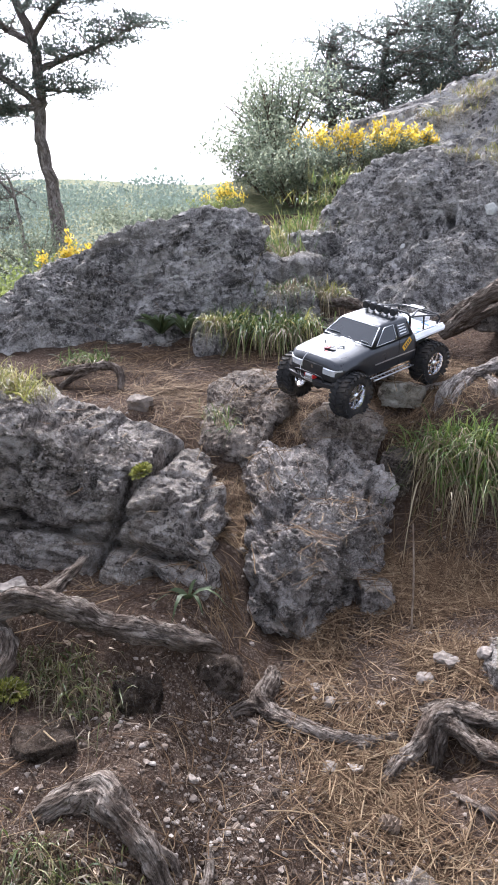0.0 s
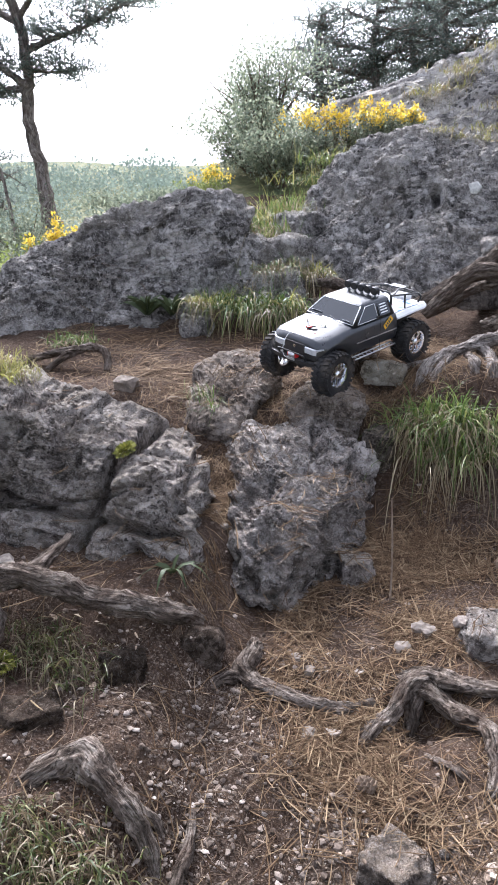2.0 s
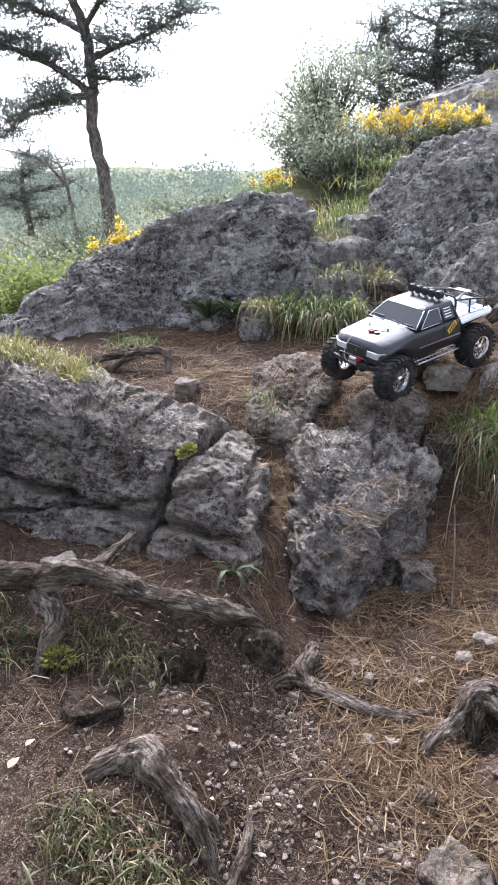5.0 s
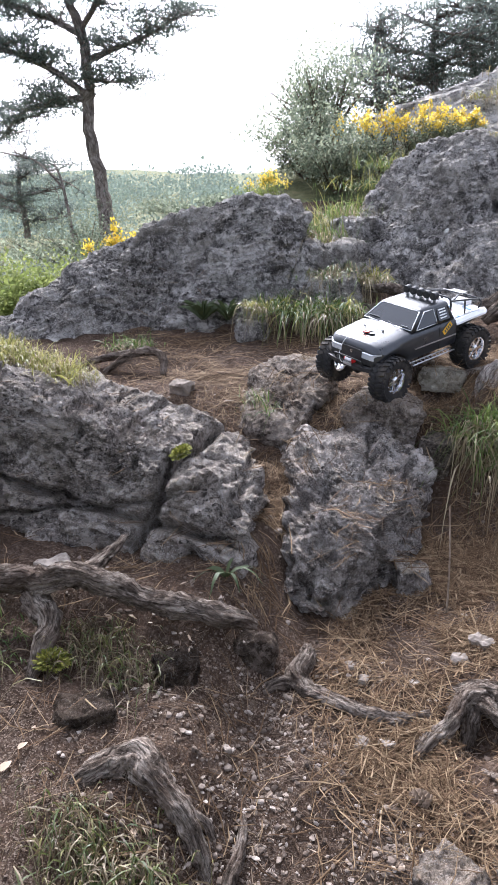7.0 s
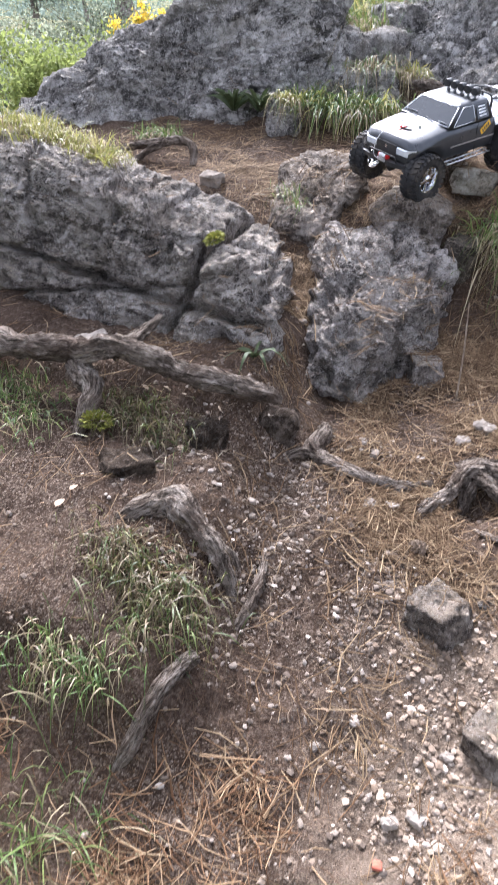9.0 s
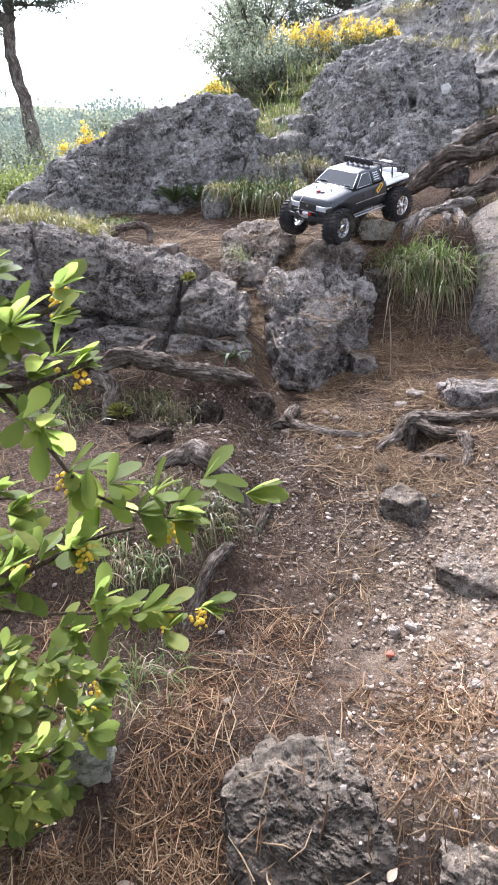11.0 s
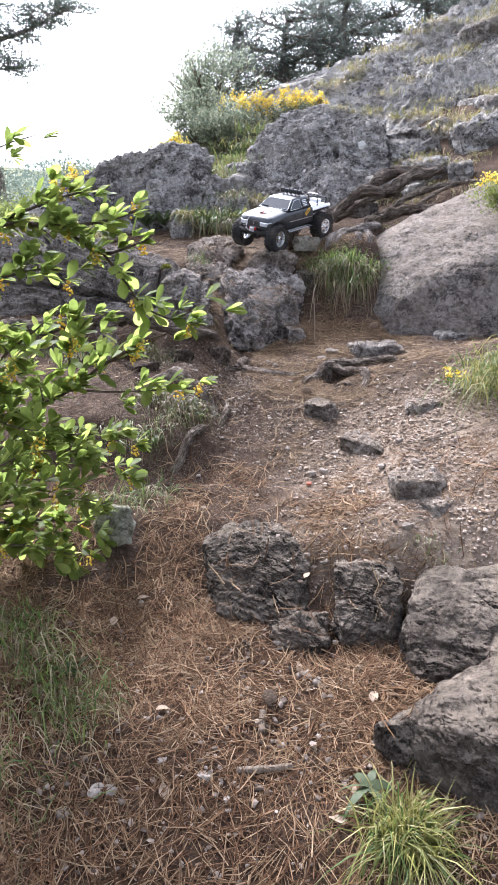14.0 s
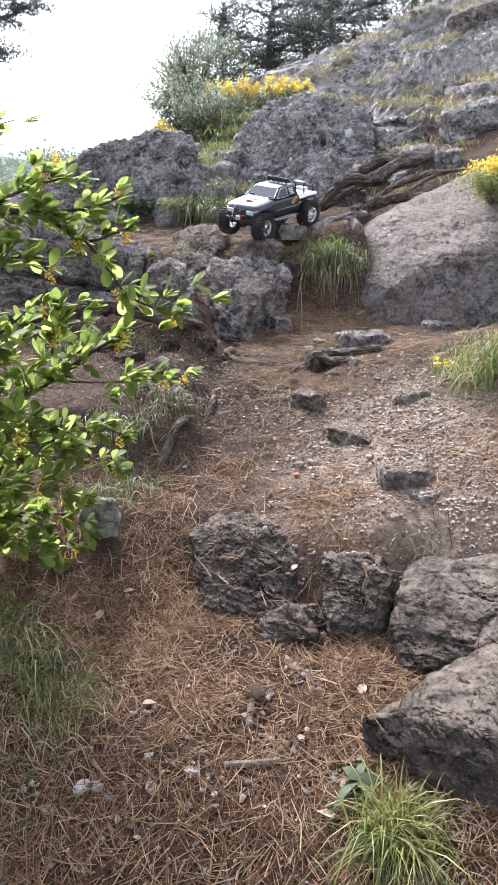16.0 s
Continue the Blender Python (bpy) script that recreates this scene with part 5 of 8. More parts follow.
def body_section(y):
    """Half a section of the lower body at y: from the sill over the shoulder to the middle."""
    w = 0.0925 - 0.016 * smooth(0.17, 0.225, y) ** 2 - 0.05 * max(0, y - 0.212)
    zt = np.interp(y, (-0.1, 0.066, 0.075, 0.18, 0.205, 0.217, 0.222), (0.178, 0.178, 0.1785, 0.1655, 0.160, 0.152, 0.142))
    zb = 0.088 + 0.012 * smooth(0.15, 0.21, y)
    arch = 0.069 ** 2 - (y - FRONT_Y) ** 2
    if arch > 0:
        zb = max(zb, 0.062 + math.sqrt(arch))
    zb = min(zb, zt - 0.022)
    h = zt - zb
    return [(w * 0.985, zb), (w + 0.002, zb + h * 0.25), (w + 0.0015, zb + h * 0.45), (w, zt - min(0.02, h * 0.5)), (w - 0.004, zt - 0.008), (w - 0.014, zt - 0.001), (w * 0.68, zt + 0.001), (w * 0.60, zt + 0.0035), (0.0, zt + 0.005)]


def decal(name, corners, material, parent, z_of=None, lift=0.0008, n=1):
    """A thin patch through four corners, split n times each way and laid on a surface."""
    bm = bmesh.new()
    a, b, c, d = (Vector(p) for p in corners)
    grid = []
    for i in range(n + 1):
        row = []
        for j in range(n + 1):
            u, v = i / n, j / n
            p = a.lerp(b, u).lerp(d.lerp(c, u), v)
            if z_of:
                p.z = z_of(p.x, p.y) + lift
            row.append(bm.verts.new(p))
        grid.append(row)
    for i in range(n):
        for j in range(n):
            bm.faces.new((grid[i][j], grid[i + 1][j], grid[i + 1][j + 1], grid[i][j + 1]))
    bmesh.ops.recalc_face_normals(bm, faces=bm.faces)
    for f in bm.faces:
        if f.normal.z < 0:
            f.normal_flip()
    return part(name, bm_mesh(name, bm, material), material, parent)


def hood_z(x, y):
    s = body_section(y)[::-1]
    return float(np.interp(abs(x), [p[0] for p in s], [p[1] for p in s]))


def build_truck(at):
    truck = thing("toy_truck", "dark grey radio-controlled pickup truck with big knobbly tyres on the trail", "toy truck", at=at)
    ys = np.concatenate([np.linspace(-0.097, 0.07, 30), np.linspace(0.074, 0.222, 44)])
    rows = []
    for y in ys:
        half = body_section(y)
        rows.append([(x, y, z) for x, z in half] + [(-x, y, z) for x, z in half[-2::-1]])
    rows[0] = [(x, -0.0985, z) for x, y, z in rows[0]]
    bm = loft(rows)
    bm.verts.ensure_lookup_table()
    n = len(rows[0])
    bm.faces.new([bm.verts[i] for i in range(n)])
    bm.faces.new([bm.verts[i] for i in range(len(bm.verts) - n, len(bm.verts))][::-1])
    bmesh.ops.recalc_face_normals(bm, faces=bm.faces)
    body = part("body", bm, PAINT, truck, "scratched dark grey painted body shell")
    # cab with its windows
    lo = [(0.0875, 0.076), (0.0875, -0.0985), (-0.0875, -0.0985), (-0.0875, 0.076)]
    hi = [(0.0635, 0.014), (0.0665, -0.088), (-0.0665, -0.088), (-0.0635, 0.014)]
    bm = bmesh.new()
    a = [bm.verts.new((x, y, 0.1775)) for x, y in lo]
    b = [bm.verts.new((x, y, 0.2345)) for x, y in hi]
    for j in range(4):
        bm.faces.new((a[j], a[(j + 1) % 4], b[(j + 1) % 4], b[j]))
    bm.faces.new(b)
    bm.faces.new(a[::-1])
    bmesh.ops.recalc_face_normals(bm, faces=bm.faces)
    bmesh.ops.bevel(bm, geom=[e for e in bm.edges if max(v.co.z for v in e.verts) > 0.2], offset=0.008, segments=4, affect="EDGES", profile=0.5)
    for v in bm.verts:
        if v.co.z > 0.2343:
            v.co.z += 0.004 * max(0, 1 - (v.co.x / 0.07) ** 2)
    cab = part("cab", bm, PAINT, truck, "dark grey cab with sun-bleached roof")

    def pane(name, quad, out, parent=cab, material=GLAZING):
        """A window set 1 mm proud of the cab's side, with rounded corners."""
        vs = [Vector(p) for p in quad]
        mid = sum(vs, Vector()) / 4
        bm = bmesh.new()
        pts = []
        for k in range(4):
            p, q, r = vs[k - 1], vs[k], vs[(k + 1) % 4]
            for s in (0.14, 0.05):
                pts.append(q.lerp(p, s) if s == 0.14 else q.lerp(p, 0.04).lerp(q.lerp(r, 0.04), 0.5))
            pts.append(q.lerp(r, 0.14))
        f = bm.faces.new([bm.verts.new(p + Vector(out) * 0.0012) for p in pts])
        e = bmesh.ops.extrude_face_region(bm, geom=[f])
        for v in e["geom"]:
            if isinstance(v, bmesh.types.BMVert):
                v.co -= Vector(out) * 0.002
        bmesh.ops.recalc_face_normals(bm, faces=bm.faces)
        return part(name, bm_mesh(name, bm, material), material, parent)

    def on_front(x, k):
        return (x, 0.076 + (0.014 - 0.076) * k, 0.1775 + 0.057 * k)

    fn = Vector((0, 0.057, 0.062)).normalized()
    wind = pane("windscreen", [on_front(-0.079, 0.1), on_front(0.079, 0.1), on_front(0.0625, 0.86), on_front(-0.0625, 0.86)], fn)
    ring = [Vector(on_front(x, k)) + fn * 0.0012 for x, k in ((-0.081, 0.08), (0.081, 0.08), (0.064, 0.88), (-0.064, 0.88), (-0.081, 0.08))]
    part("window_frame", pipes("window_frame", [(ring[i:i + 2], 0.0016) for i in range(4)], STEEL, 6), STEEL, wind, "thin silver window surround")
    tilt = Matrix.Rotation(radians(42.6), 4, "X")
    for x, k, wide in ((0.052, 0.22, 1.0), (-0.055, 0.17, 0.6)):
        card = part("sticker", flat_mesh(box(-0.018 * wide, 0.018 * wide, -0.0045, 0.0045, -0.0003, 0.0003), "sticker", WHITE), WHITE, wind, "small white sticker with dark bars")
        card.matrix_basis = Matrix.Translation(Vector(on_front(x, k)) + fn * 0.0016) @ tilt
    for i in range(6):
        part("bar", flat_mesh(box(-0.0015, 0.0015, -0.003, 0.003, -0.0003, 0.0003), "bar", INK), INK, wind).matrix_basis = \
            Matrix.Translation(Vector(on_front(0.040 + i * 0.005, 0.22)) + fn * 0.0021) @ Matrix.Rotation(radians(42.6), 4, "X")
    part("wiper", pipes("wiper", [([Vector(on_front(-0.03, 0.06)) + fn * 0.003, Vector(on_front(0.0, 0.18)) + fn * 0.003], 0.0009), ([Vector(on_front(0.02, 0.06)) + fn * 0.003, Vector(on_front(0.055, 0.16)) + fn * 0.003], 0.0009)], BLACK), BLACK, wind)
    for s in (-1, 1):
        def on_side(y, k, s=s):
            xlo, xhi = 0.0875, 0.065
            return (s * (xlo + (xhi - xlo) * k), y, 0.1775 + 0.057 * k)
        sn = Vector((s * 0.057, 0, 0.0225)).normalized()
        edge = [Vector(on_side(y, k)) + sn * 0.001 for y, k in ((0.058, 0.06), (-0.024, 0.06), (-0.026, 0.84), (0.011, 0.84), (0.058, 0.06))]
        side = pane("side_window", [on_side(0.056, 0.08), on_side(-0.022, 0.08), on_side(-0.024, 0.82), on_side(0.012, 0.82)], sn)
        part("window_frame", pipes("window_frame", [(edge[i:i + 2], 0.0012) for i in range(4)], STEEL, 6), STEEL, side, "thin silver window surround")
        rear = pane("quarter_window", [on_side(-0.034, 0.1), on_side(-0.078, 0.1), on_side(-0.074, 0.8), on_side(-0.036, 0.82)], sn)
        for i in range(4):
            part("bar", flat_mesh(box(-0.0004, 0.0004, -0.013, 0.013, -0.0016, 0.0016), "bar", WHITE), WHITE, rear).matrix_basis = \
                Matrix.Translation(Vector(on_side(-0.055, 0.25 + 0.15 * i)) + sn * 0.0015) @ Matrix.Rotation(-s * radians(21.5), 4, "Y")
        yel = part("sticker", flat_mesh(box(-0.0004, 0.0004, -0.018, 0.018, -0.008, 0.008), "sticker", YELLOW), YELLOW, body, "yellow sticker with dark bars")
        yel.matrix_basis = Matrix.Translation((s * 0.0938, -0.060, 0.155)) @ Matrix.Rotation(radians(-38), 4, "X")
        for i in range(4):
            part("bar", flat_mesh(box(-0.0003, 0.0003, -0.002, 0.002, -0.005, 0.005), "bar", INK), INK, yel).matrix_basis = Matrix.Translation((s * 0.0006, -0.011 + i * 0.0072, 0))
        # door seam, sill rail
        part("door_seam", flat_mesh(box(-0.0005, 0.0005, -0.0007, 0.0007, -0.045, 0.045), "door_seam", BLACK), BLACK, body).matrix_basis = Matrix.Translation((s * 0.0938, -0.028, 0.134))
        part("body_line", flat_mesh(box(-0.0008, 0.0008, -0.08, 0.08, -0.0016, 0.0016), "body_line", STEEL), STEEL, body).matrix_basis = Matrix.Translation((s * 0.0945, -0.015, 0.122))
        rail = [([(s * 0.100, 0.078, 0.074), (s * 0.102, -0.085, 0.076)], 0.0022), ([(s * 0.086, 0.078, 0.076), (s * 0.088, -0.085, 0.078)], 0.0022)]
        rail += [([(s * 0.101, y, 0.075), (s * 0.087, y, 0.077)], 0.0015) for y in np.linspace(0.07, -0.08, 11)]
        part("side_step", pipes("side_step", rail, STEEL, 6), STEEL, truck, "silver ladder-shaped side step")
        # lamps at the corners
        rows = []
        for y, x0, x1, z0, z1 in ((0.2255, 0.036, 0.062, 0.1185, 0.1365), (0.221, 0.036, 0.0735, 0.118, 0.139), (0.200, 0.05, 0.0872, 0.120, 0.142)):
            rows.append([(s * x0, y + 0.0015, z0), (s * x1, y + 0.0015, z0), (s * (x1 + 0.0005), y + 0.0015, z1), (s * x0, y + 0.0015, z1)])
        part("headlight", flat_mesh(loft(rows, True), "headlight", LENS), LENS, truck, "clear grey headlight lens")
        groove = [(s * 0.046, 0.185), (s * 0.052, 0.187), (s * 0.049, 0.125), (s * 0.046, 0.123)]
        decal("hood_scoop", [(x, y, 0) for x, y in groove], BLACK, body, hood_z, 0.0006, 4)
    grille = part("grille", flat_mesh(add(box(-0.036, 0.036, 0.214, 0.2265, 0.100, 0.143, 0.003), box(-0.073, 0.073, 0.205, 0.2245, 0.096, 0.1165, 0.004)), "grille", BLACK), BLACK, truck)
    part("badge", flat_mesh(lathe([(0.0, 0.0022), (0.0, 0.0042), (0.0014, 0.0042), (0.0014, 0.0022)], 16), "badge", CHROME), CHROME, grille).matrix_basis = Matrix.Translation((0, 0.2265, 0.131)) @ Matrix.Rotation(radians(90), 4, "Z")
    for x0, x1 in ((-0.058, -0.038), (-0.024, 0.018), (0.036, 0.056)):
        decal("cowl_vent", [(x0, 0.083, 0), (x1, 0.083, 0), (x1, 0.0895, 0), (x0, 0.0895, 0)], BLACK, body, hood_z, 0.0007, 2)
    pic = decal("sticker", [(-0.020, 0.098, 0), (0.022, 0.098, 0), (0.022, 0.127, 0), (-0.020, 0.127, 0)], WHITE, body, hood_z, 0.0008, 4)
    for x, y, r in ((-0.006, 0.112, 0.007), (0.004, 0.108, 0.006), (0.009, 0.116, 0.006), (-0.010, 0.118, 0.004), (0.000, 0.120, 0.005)):
        decal("blot", [(x - r, y - r * 0.7, 0), (x + r * 0.7, y - r, 0), (x + r, y + r * 0.6, 0), (x - r * 0.6, y + r, 0)], INK, pic, hood_z, 0.0016, 2)
    ovals = bmesh.new()
    ring = [ovals.verts.new((-0.004 + 0.0205 * math.cos(t), 0.145 + 0.0095 * math.sin(t), hood_z(0.02, 0.145) + 0.0034)) for t in np.linspace(0, 2 * math.pi, 24, endpoint=False)]
    ovals.faces.new(ring)
    part("oval_patch", bm_mesh("oval_patch", ovals, BLACK), BLACK, body)
    shield = decal("sticker", [(0.051, 0.133, 0), (0.071, 0.137, 0), (0.068, 0.161, 0), (0.050, 0.158, 0)], RED, body, hood_z, 0.0009, 4)
    decal("blot", [(0.053, 0.147, 0), (0.068, 0.150, 0), (0.067, 0.157, 0), (0.053, 0.155, 0)], WHITE, shield, hood_z, 0.0016, 3)
    decal("blot", [(0.053, 0.139, 0), (0.068, 0.142, 0), (0.068, 0.147, 0), (0.053, 0.144, 0)], WHITE, shield, hood_z, 0.0016, 3)
    rnd = random.Random(5)
    for row_y, x0, x1, h in ((0.166, -0.035, 0.042, 0.005), (0.179, -0.014, 0.022, 0.0045)):
        x = x0
        while x < x1:
            w = rnd.uniform(0.0022, 0.0045)
            decal("bar", [(x, row_y - h, 0), (x + w, row_y - h * rnd.uniform(0.6, 1), 0), (x + w, row_y + h * rnd.uniform(0.3, 1), 0), (x, row_y + h * 0.8, 0)], REDINK, body, hood_z, 0.0010, 2)
            x += w + rnd.choice((0.0012, 0.0014, 0.004))
    # hood pins, lanyards and the winch cable
    for x, y in ((-0.028, 0.118), (0.034, 0.120)):
        part("hood_pin", flat_mesh(lathe([(0, 0.0006), (0, 0.0028), (0.006, 0.0022), (0.006, 0.0006)], 12), "hood_pin", STEEL), STEEL, body).matrix_basis = Matrix.Translation((x, y, hood_z(x, y))) @ Matrix.Rotation(radians(-90), 4, "Y")
        part("lanyard", pipes("lanyard", [([(x, y, hood_z(x, y) + 0.004), ((x + 0.002) / 2, 0.133, 0.1795), (0.001, 0.147, 0.178)], 0.0011)], BLACK, 6), BLACK, body)
    hook = bmesh.new()
    for i in range(7):
        a = math.pi * (i / 6) * 1.5
        add(hook, box(-0.0022, 0.0022, -0.0022, 0.0022, -0.0018, 0.0018, 0.0006), Matrix.Translation((0.001 + 0.0062 * math.cos(a), 0.149 + 0.0062 * math.sin(a), hood_z(0, 0.149) + 0.005)))
    part("hook", bm_mesh("hook", hook, RED), RED, body, "red tow hook")
    part("winch_cable", pipes("winch_cable", [([(0.0, 0.155, 0.178), (0.016, 0.19, 0.176), (0.028, 0.222, 0.158), (0.031, 0.243, 0.12), (0.02, 0.254, 0.094), (0.0, 0.252, 0.092)], 0.0011)], CABLE, 6), CABLE, truck, "thin grey winch cable")
    # front bumper with winch
    bar = [[(x, y - 0.008, z - 0.008), (x, y + 0.006, z - 0.007), (x, y + 0.007, z + 0.004), (x, y - 0.008, z + 0.006)] for x, y, z in
           ((-0.105, 0.205, 0.094), (-0.075, 0.232, 0.090), (-0.04, 0.240, 0.088), (0.04, 0.240, 0.088), (0.075, 0.232, 0.090), (0.105, 0.205, 0.094))]
    bumper = part("bumper", flat_mesh(loft(bar, True), "bumper", BLACK), BLACK, truck, "black off-road bumper")
    part("guard_loop", pipes("guard_loop", [([(-0.046, 0.238, 0.092), (-0.046, 0.246, 0.108), (-0.036, 0.248, 0.114), (0.036, 0.248, 0.114), (0.046, 0.246, 0.108), (0.046, 0.238, 0.092)], 0.0026)], BLACK), BLACK, bumper)
    winch = part("winch", flat_mesh(add(add(box(-0.012, 0.012, 0.226, 0.243, 0.094, 0.106, 0.003), box(-0.016, -0.012, 0.225, 0.244, 0.094, 0.106, 0.0015)), box(0.012, 0.016, 0.225, 0.244, 0.094, 0.106, 0.0015)), "winch", RED), RED, bumper, "red winch with silver drum")
    part("drum", flat_mesh(lathe([(-0.011, 0.0015), (-0.011, 0.0068), (0.011, 0.0068), (0.011, 0.0015)], 18), "drum", STEEL), STEEL, winch).matrix_basis = Matrix.Translation((0, 0.2375, 0.1005))
    part("fairlead", flat_mesh(box(-0.014, 0.014, 0.246, 0.2495, 0.086, 0.094, 0.001), "fairlead", STEEL), STEEL, bumper)
    # chassis and axles
    chassis = part("chassis", flat_mesh(add(add(add(box(-0.03, 0.03, -0.23, 0.20, 0.070, 0.092, 0.004), box(-0.05, 0.05, -0.09, 0.10, 0.066, 0.10, 0.006)), box(-0.040, -0.032, -0.24, 0.22, 0.082, 0.1, 0.002)), box(0.032, 0.040, -0.24, 0.22, 0.082, 0.1, 0.002)), "chassis", BLACK), BLACK, truck)
    for y in (FRONT_Y, REAR_Y):
        axle = pipes("axle", [([(-0.085, y, 0.060), (0.085, y, 0.060)], 0.008), ([(0.018, y - 0.014, 0.058), (0.018, y + 0.014, 0.058)], 0.017), ([(-0.05, y, 0.06), (-0.045, y * 0.72, 0.12)], 0.006), ([(0.05, y, 0.06), (0.045, y * 0.72, 0.12)], 0.006), ([(-0.04, y, 0.055), (-0.035, y * 0.3, 0.07)], 0.003), ([(0.04, y, 0.055), (0.035, y * 0.3, 0.07)], 0.003)], BLACK)
        part("axle", axle, BLACK, chassis)
    tyre, rim = tyre_mesh(), rim_mesh()
    for y in (FRONT_Y, REAR_Y):
        for s in (-1, 1):
            hub = part("wheel", flat_mesh(lathe([(-0.012, 0.002), (-0.012, 0.010), (0.008, 0.010), (0.008, 0.002)], 12), "wheel", BLACK), BLACK, truck)
            steer = radians(4) if y > 0 else 0
            hub.matrix_basis = Matrix.Translation((s * HALF_TRACK, y, TYRE_R)) @ Matrix.Rotation(steer + (math.pi if s < 0 else 0), 4, "Z") @ Matrix.Rotation(0.4 * s + y, 4, "X")
            part("tyre", tyre, RUBBER, hub, "chunky black rubber tyre")
            part("rim", rim, CHROME, hub, "chrome spoked rim")
    # tray bed
    rows = []
    for y, w, z in ((-0.101, 0.083, 0.160), (-0.16, 0.083, 0.163), (-0.235, 0.080, 0.162), (-0.262, 0.066, 0.158)):
        rows.append([(-w - 0.011, y, z - 0.009), (-w - 0.010, y, z - 0.003), (-w, y, z + 0.006), (-w + 0.008, y, z), (w - 0.008, y, z), (w, y, z + 0.006), (w + 0.010, y, z - 0.003), (w + 0.011, y, z - 0.009), (w - 0.02, y, z - 0.012), (-w + 0.02, y, z - 0.012)])
    bed = part("bed", flat_mesh(loft(rows, True), "bed", WHITE), WHITE, truck, "white tray bed with stickers")
    under = [[(-w, y, z), (-w, y, z + 0.02), (w, y, z + 0.02), (w, y, z)] for y, w, z in ((-0.101, 0.074, 0.124), (-0.17, 0.074, 0.128), (-0.245, 0.066, 0.134))]
    part("tray_frame", flat_mesh(loft(under, True), "tray_frame", BLACK), BLACK, truck)
    part("sticker_sheet", flat_mesh(add(box(-0.070, 0.070, -0.235, -0.104, 0.1635, 0.1655), bmesh.new()), "sticker_sheet", STICKERS), STICKERS, bed, "plate plastered with coloured stickers")
    for mat, x0, x1, y0, y1, turn in ((BLUE, -0.006, 0.052, -0.192, -0.180, -8), (RED, -0.03, 0.044, -0.158, -0.144, 14), (YELLOW, 0.03, 0.060, -0.196, -0.188, -5), (INK, 0.036, 0.062, -0.140, -0.126, 30), (BLUE, -0.06, -0.03, -0.214, -0.206, -15), (INK, -0.062, -0.036, -0.128, -0.112, -20)):
        part("sticker", flat_mesh(box((x0 - x1) / 2, (x1 - x0) / 2, (y0 - y1) / 2, (y1 - y0) / 2, -0.0004, 0.0004), "sticker", mat), mat, bed).matrix_basis = Matrix.Translation(((x0 + x1) / 2, (y0 + y1) / 2, 0.1662)) @ Matrix.Rotation(radians(turn), 4, "Z")
    vent = box(-0.024, 0.024, -0.262, -0.226, 0.160, 0.176, 0.003)
    for i in range(5):
        add(vent, box(-0.022, 0.022, -0.258 + i * 0.0065, -0.255 + i * 0.0065, 0.175, 0.1785, 0.0006))
    part("vent_box", flat_mesh(vent, "vent_box", WHITE), WHITE, bed, "ribbed white vent box")
    # cage of black tubes over the bed
    zf, zr = 0.232, 0.198
    cage = [([(-0.066, -0.102, 0.178), (-0.064, -0.102, zf), (-0.03, -0.102, zf + 0.008), (0.03, -0.102, zf + 0.008), (0.064, -0.102, zf), (0.066, -0.102, 0.178)], 0.0032),
            ([(-0.064, -0.102, zf - 0.004), (-0.064, -0.17, 0.214), (-0.062, -0.238, zr)], 0.0032), ([(0.064, -0.102, zf - 0.004), (0.064, -0.17, 0.214), (0.062, -0.238, zr)], 0.0032),
            ([(-0.062, -0.238, 0.162), (-0.062, -0.238, zr), (0.062, -0.238, zr), (0.062, -0.238, 0.162)], 0.0032),
            ([(-0.062, -0.120, 0.226), (-0.020, -0.208, 0.214), (-0.020, -0.238, zr)], 0.0026), ([(0.062, -0.120, 0.226), (0.020, -0.208, 0.214), (0.020, -0.238, zr)], 0.0026),
            ([(-0.020, -0.208, 0.214), (0.020, -0.208, 0.214)], 0.0026), ([(-0.062, -0.232, zr), (-0.03, -0.19, 0.217)], 0.0024), ([(0.062, -0.232, zr), (0.03, -0.19, 0.217)], 0.0024),
            ([(-0.064, -0.17, 0.214), (-0.066, -0.17, 0.164)], 0.0026), ([(0.064, -0.17, 0.214), (0.066, -0.17, 0.164)], 0.0026)]
    part("roll_cage", pipes("roll_cage", cage, BLACK), BLACK, truck, "black tubular roll cage over the bed")
    part("mesh_plate", flat_mesh(box(-0.021, 0.021, -0.236, -0.208, 0.2105, 0.2135, 0.001), "mesh_plate", WHITE), WHITE, truck)
    # five lamps on the roof
    rack = part("lamp_bar", pipes("lamp_bar", [([(-0.055, -0.068, 0.246), (0.055, -0.068, 0.246)], 0.0018)] + [([(x, -0.068, 0.238), (x, -0.068, 0.247)], 0.0014) for x in (-0.05, 0.0, 0.05)], BLACK, 6), BLACK, truck)
    for i in range(5):
        x = -0.046 + 0.023 * i
        lamp = part("roof_lamp", flat_mesh(lathe([(-0.014, 0.001), (-0.013, 0.005), (-0.006, 0.0098), (0.006, 0.0104), (0.008, 0.0098), (0.008, 0.001)], 18), "roof_lamp", BLACK), BLACK, rack, "round black roof lamp")
        lamp.matrix_basis = Matrix.Translation((x, -0.058, 0.2545)) @ Matrix.Rotation(radians(90), 4, "Z")
        part("bracket", flat_mesh(box(-0.003, 0.003, -0.0025, 0.0025, -0.014, -0.008, 0.0006), "bracket", STEEL), STEEL, lamp)
    wires = [([(-0.046 + 0.023 * i, -0.068, 0.254), (-0.04 + 0.02 * i, -0.085, 0.250), (-0.01 + 0.006 * i, -0.098, 0.243)], 0.0009) for i in range(5)]
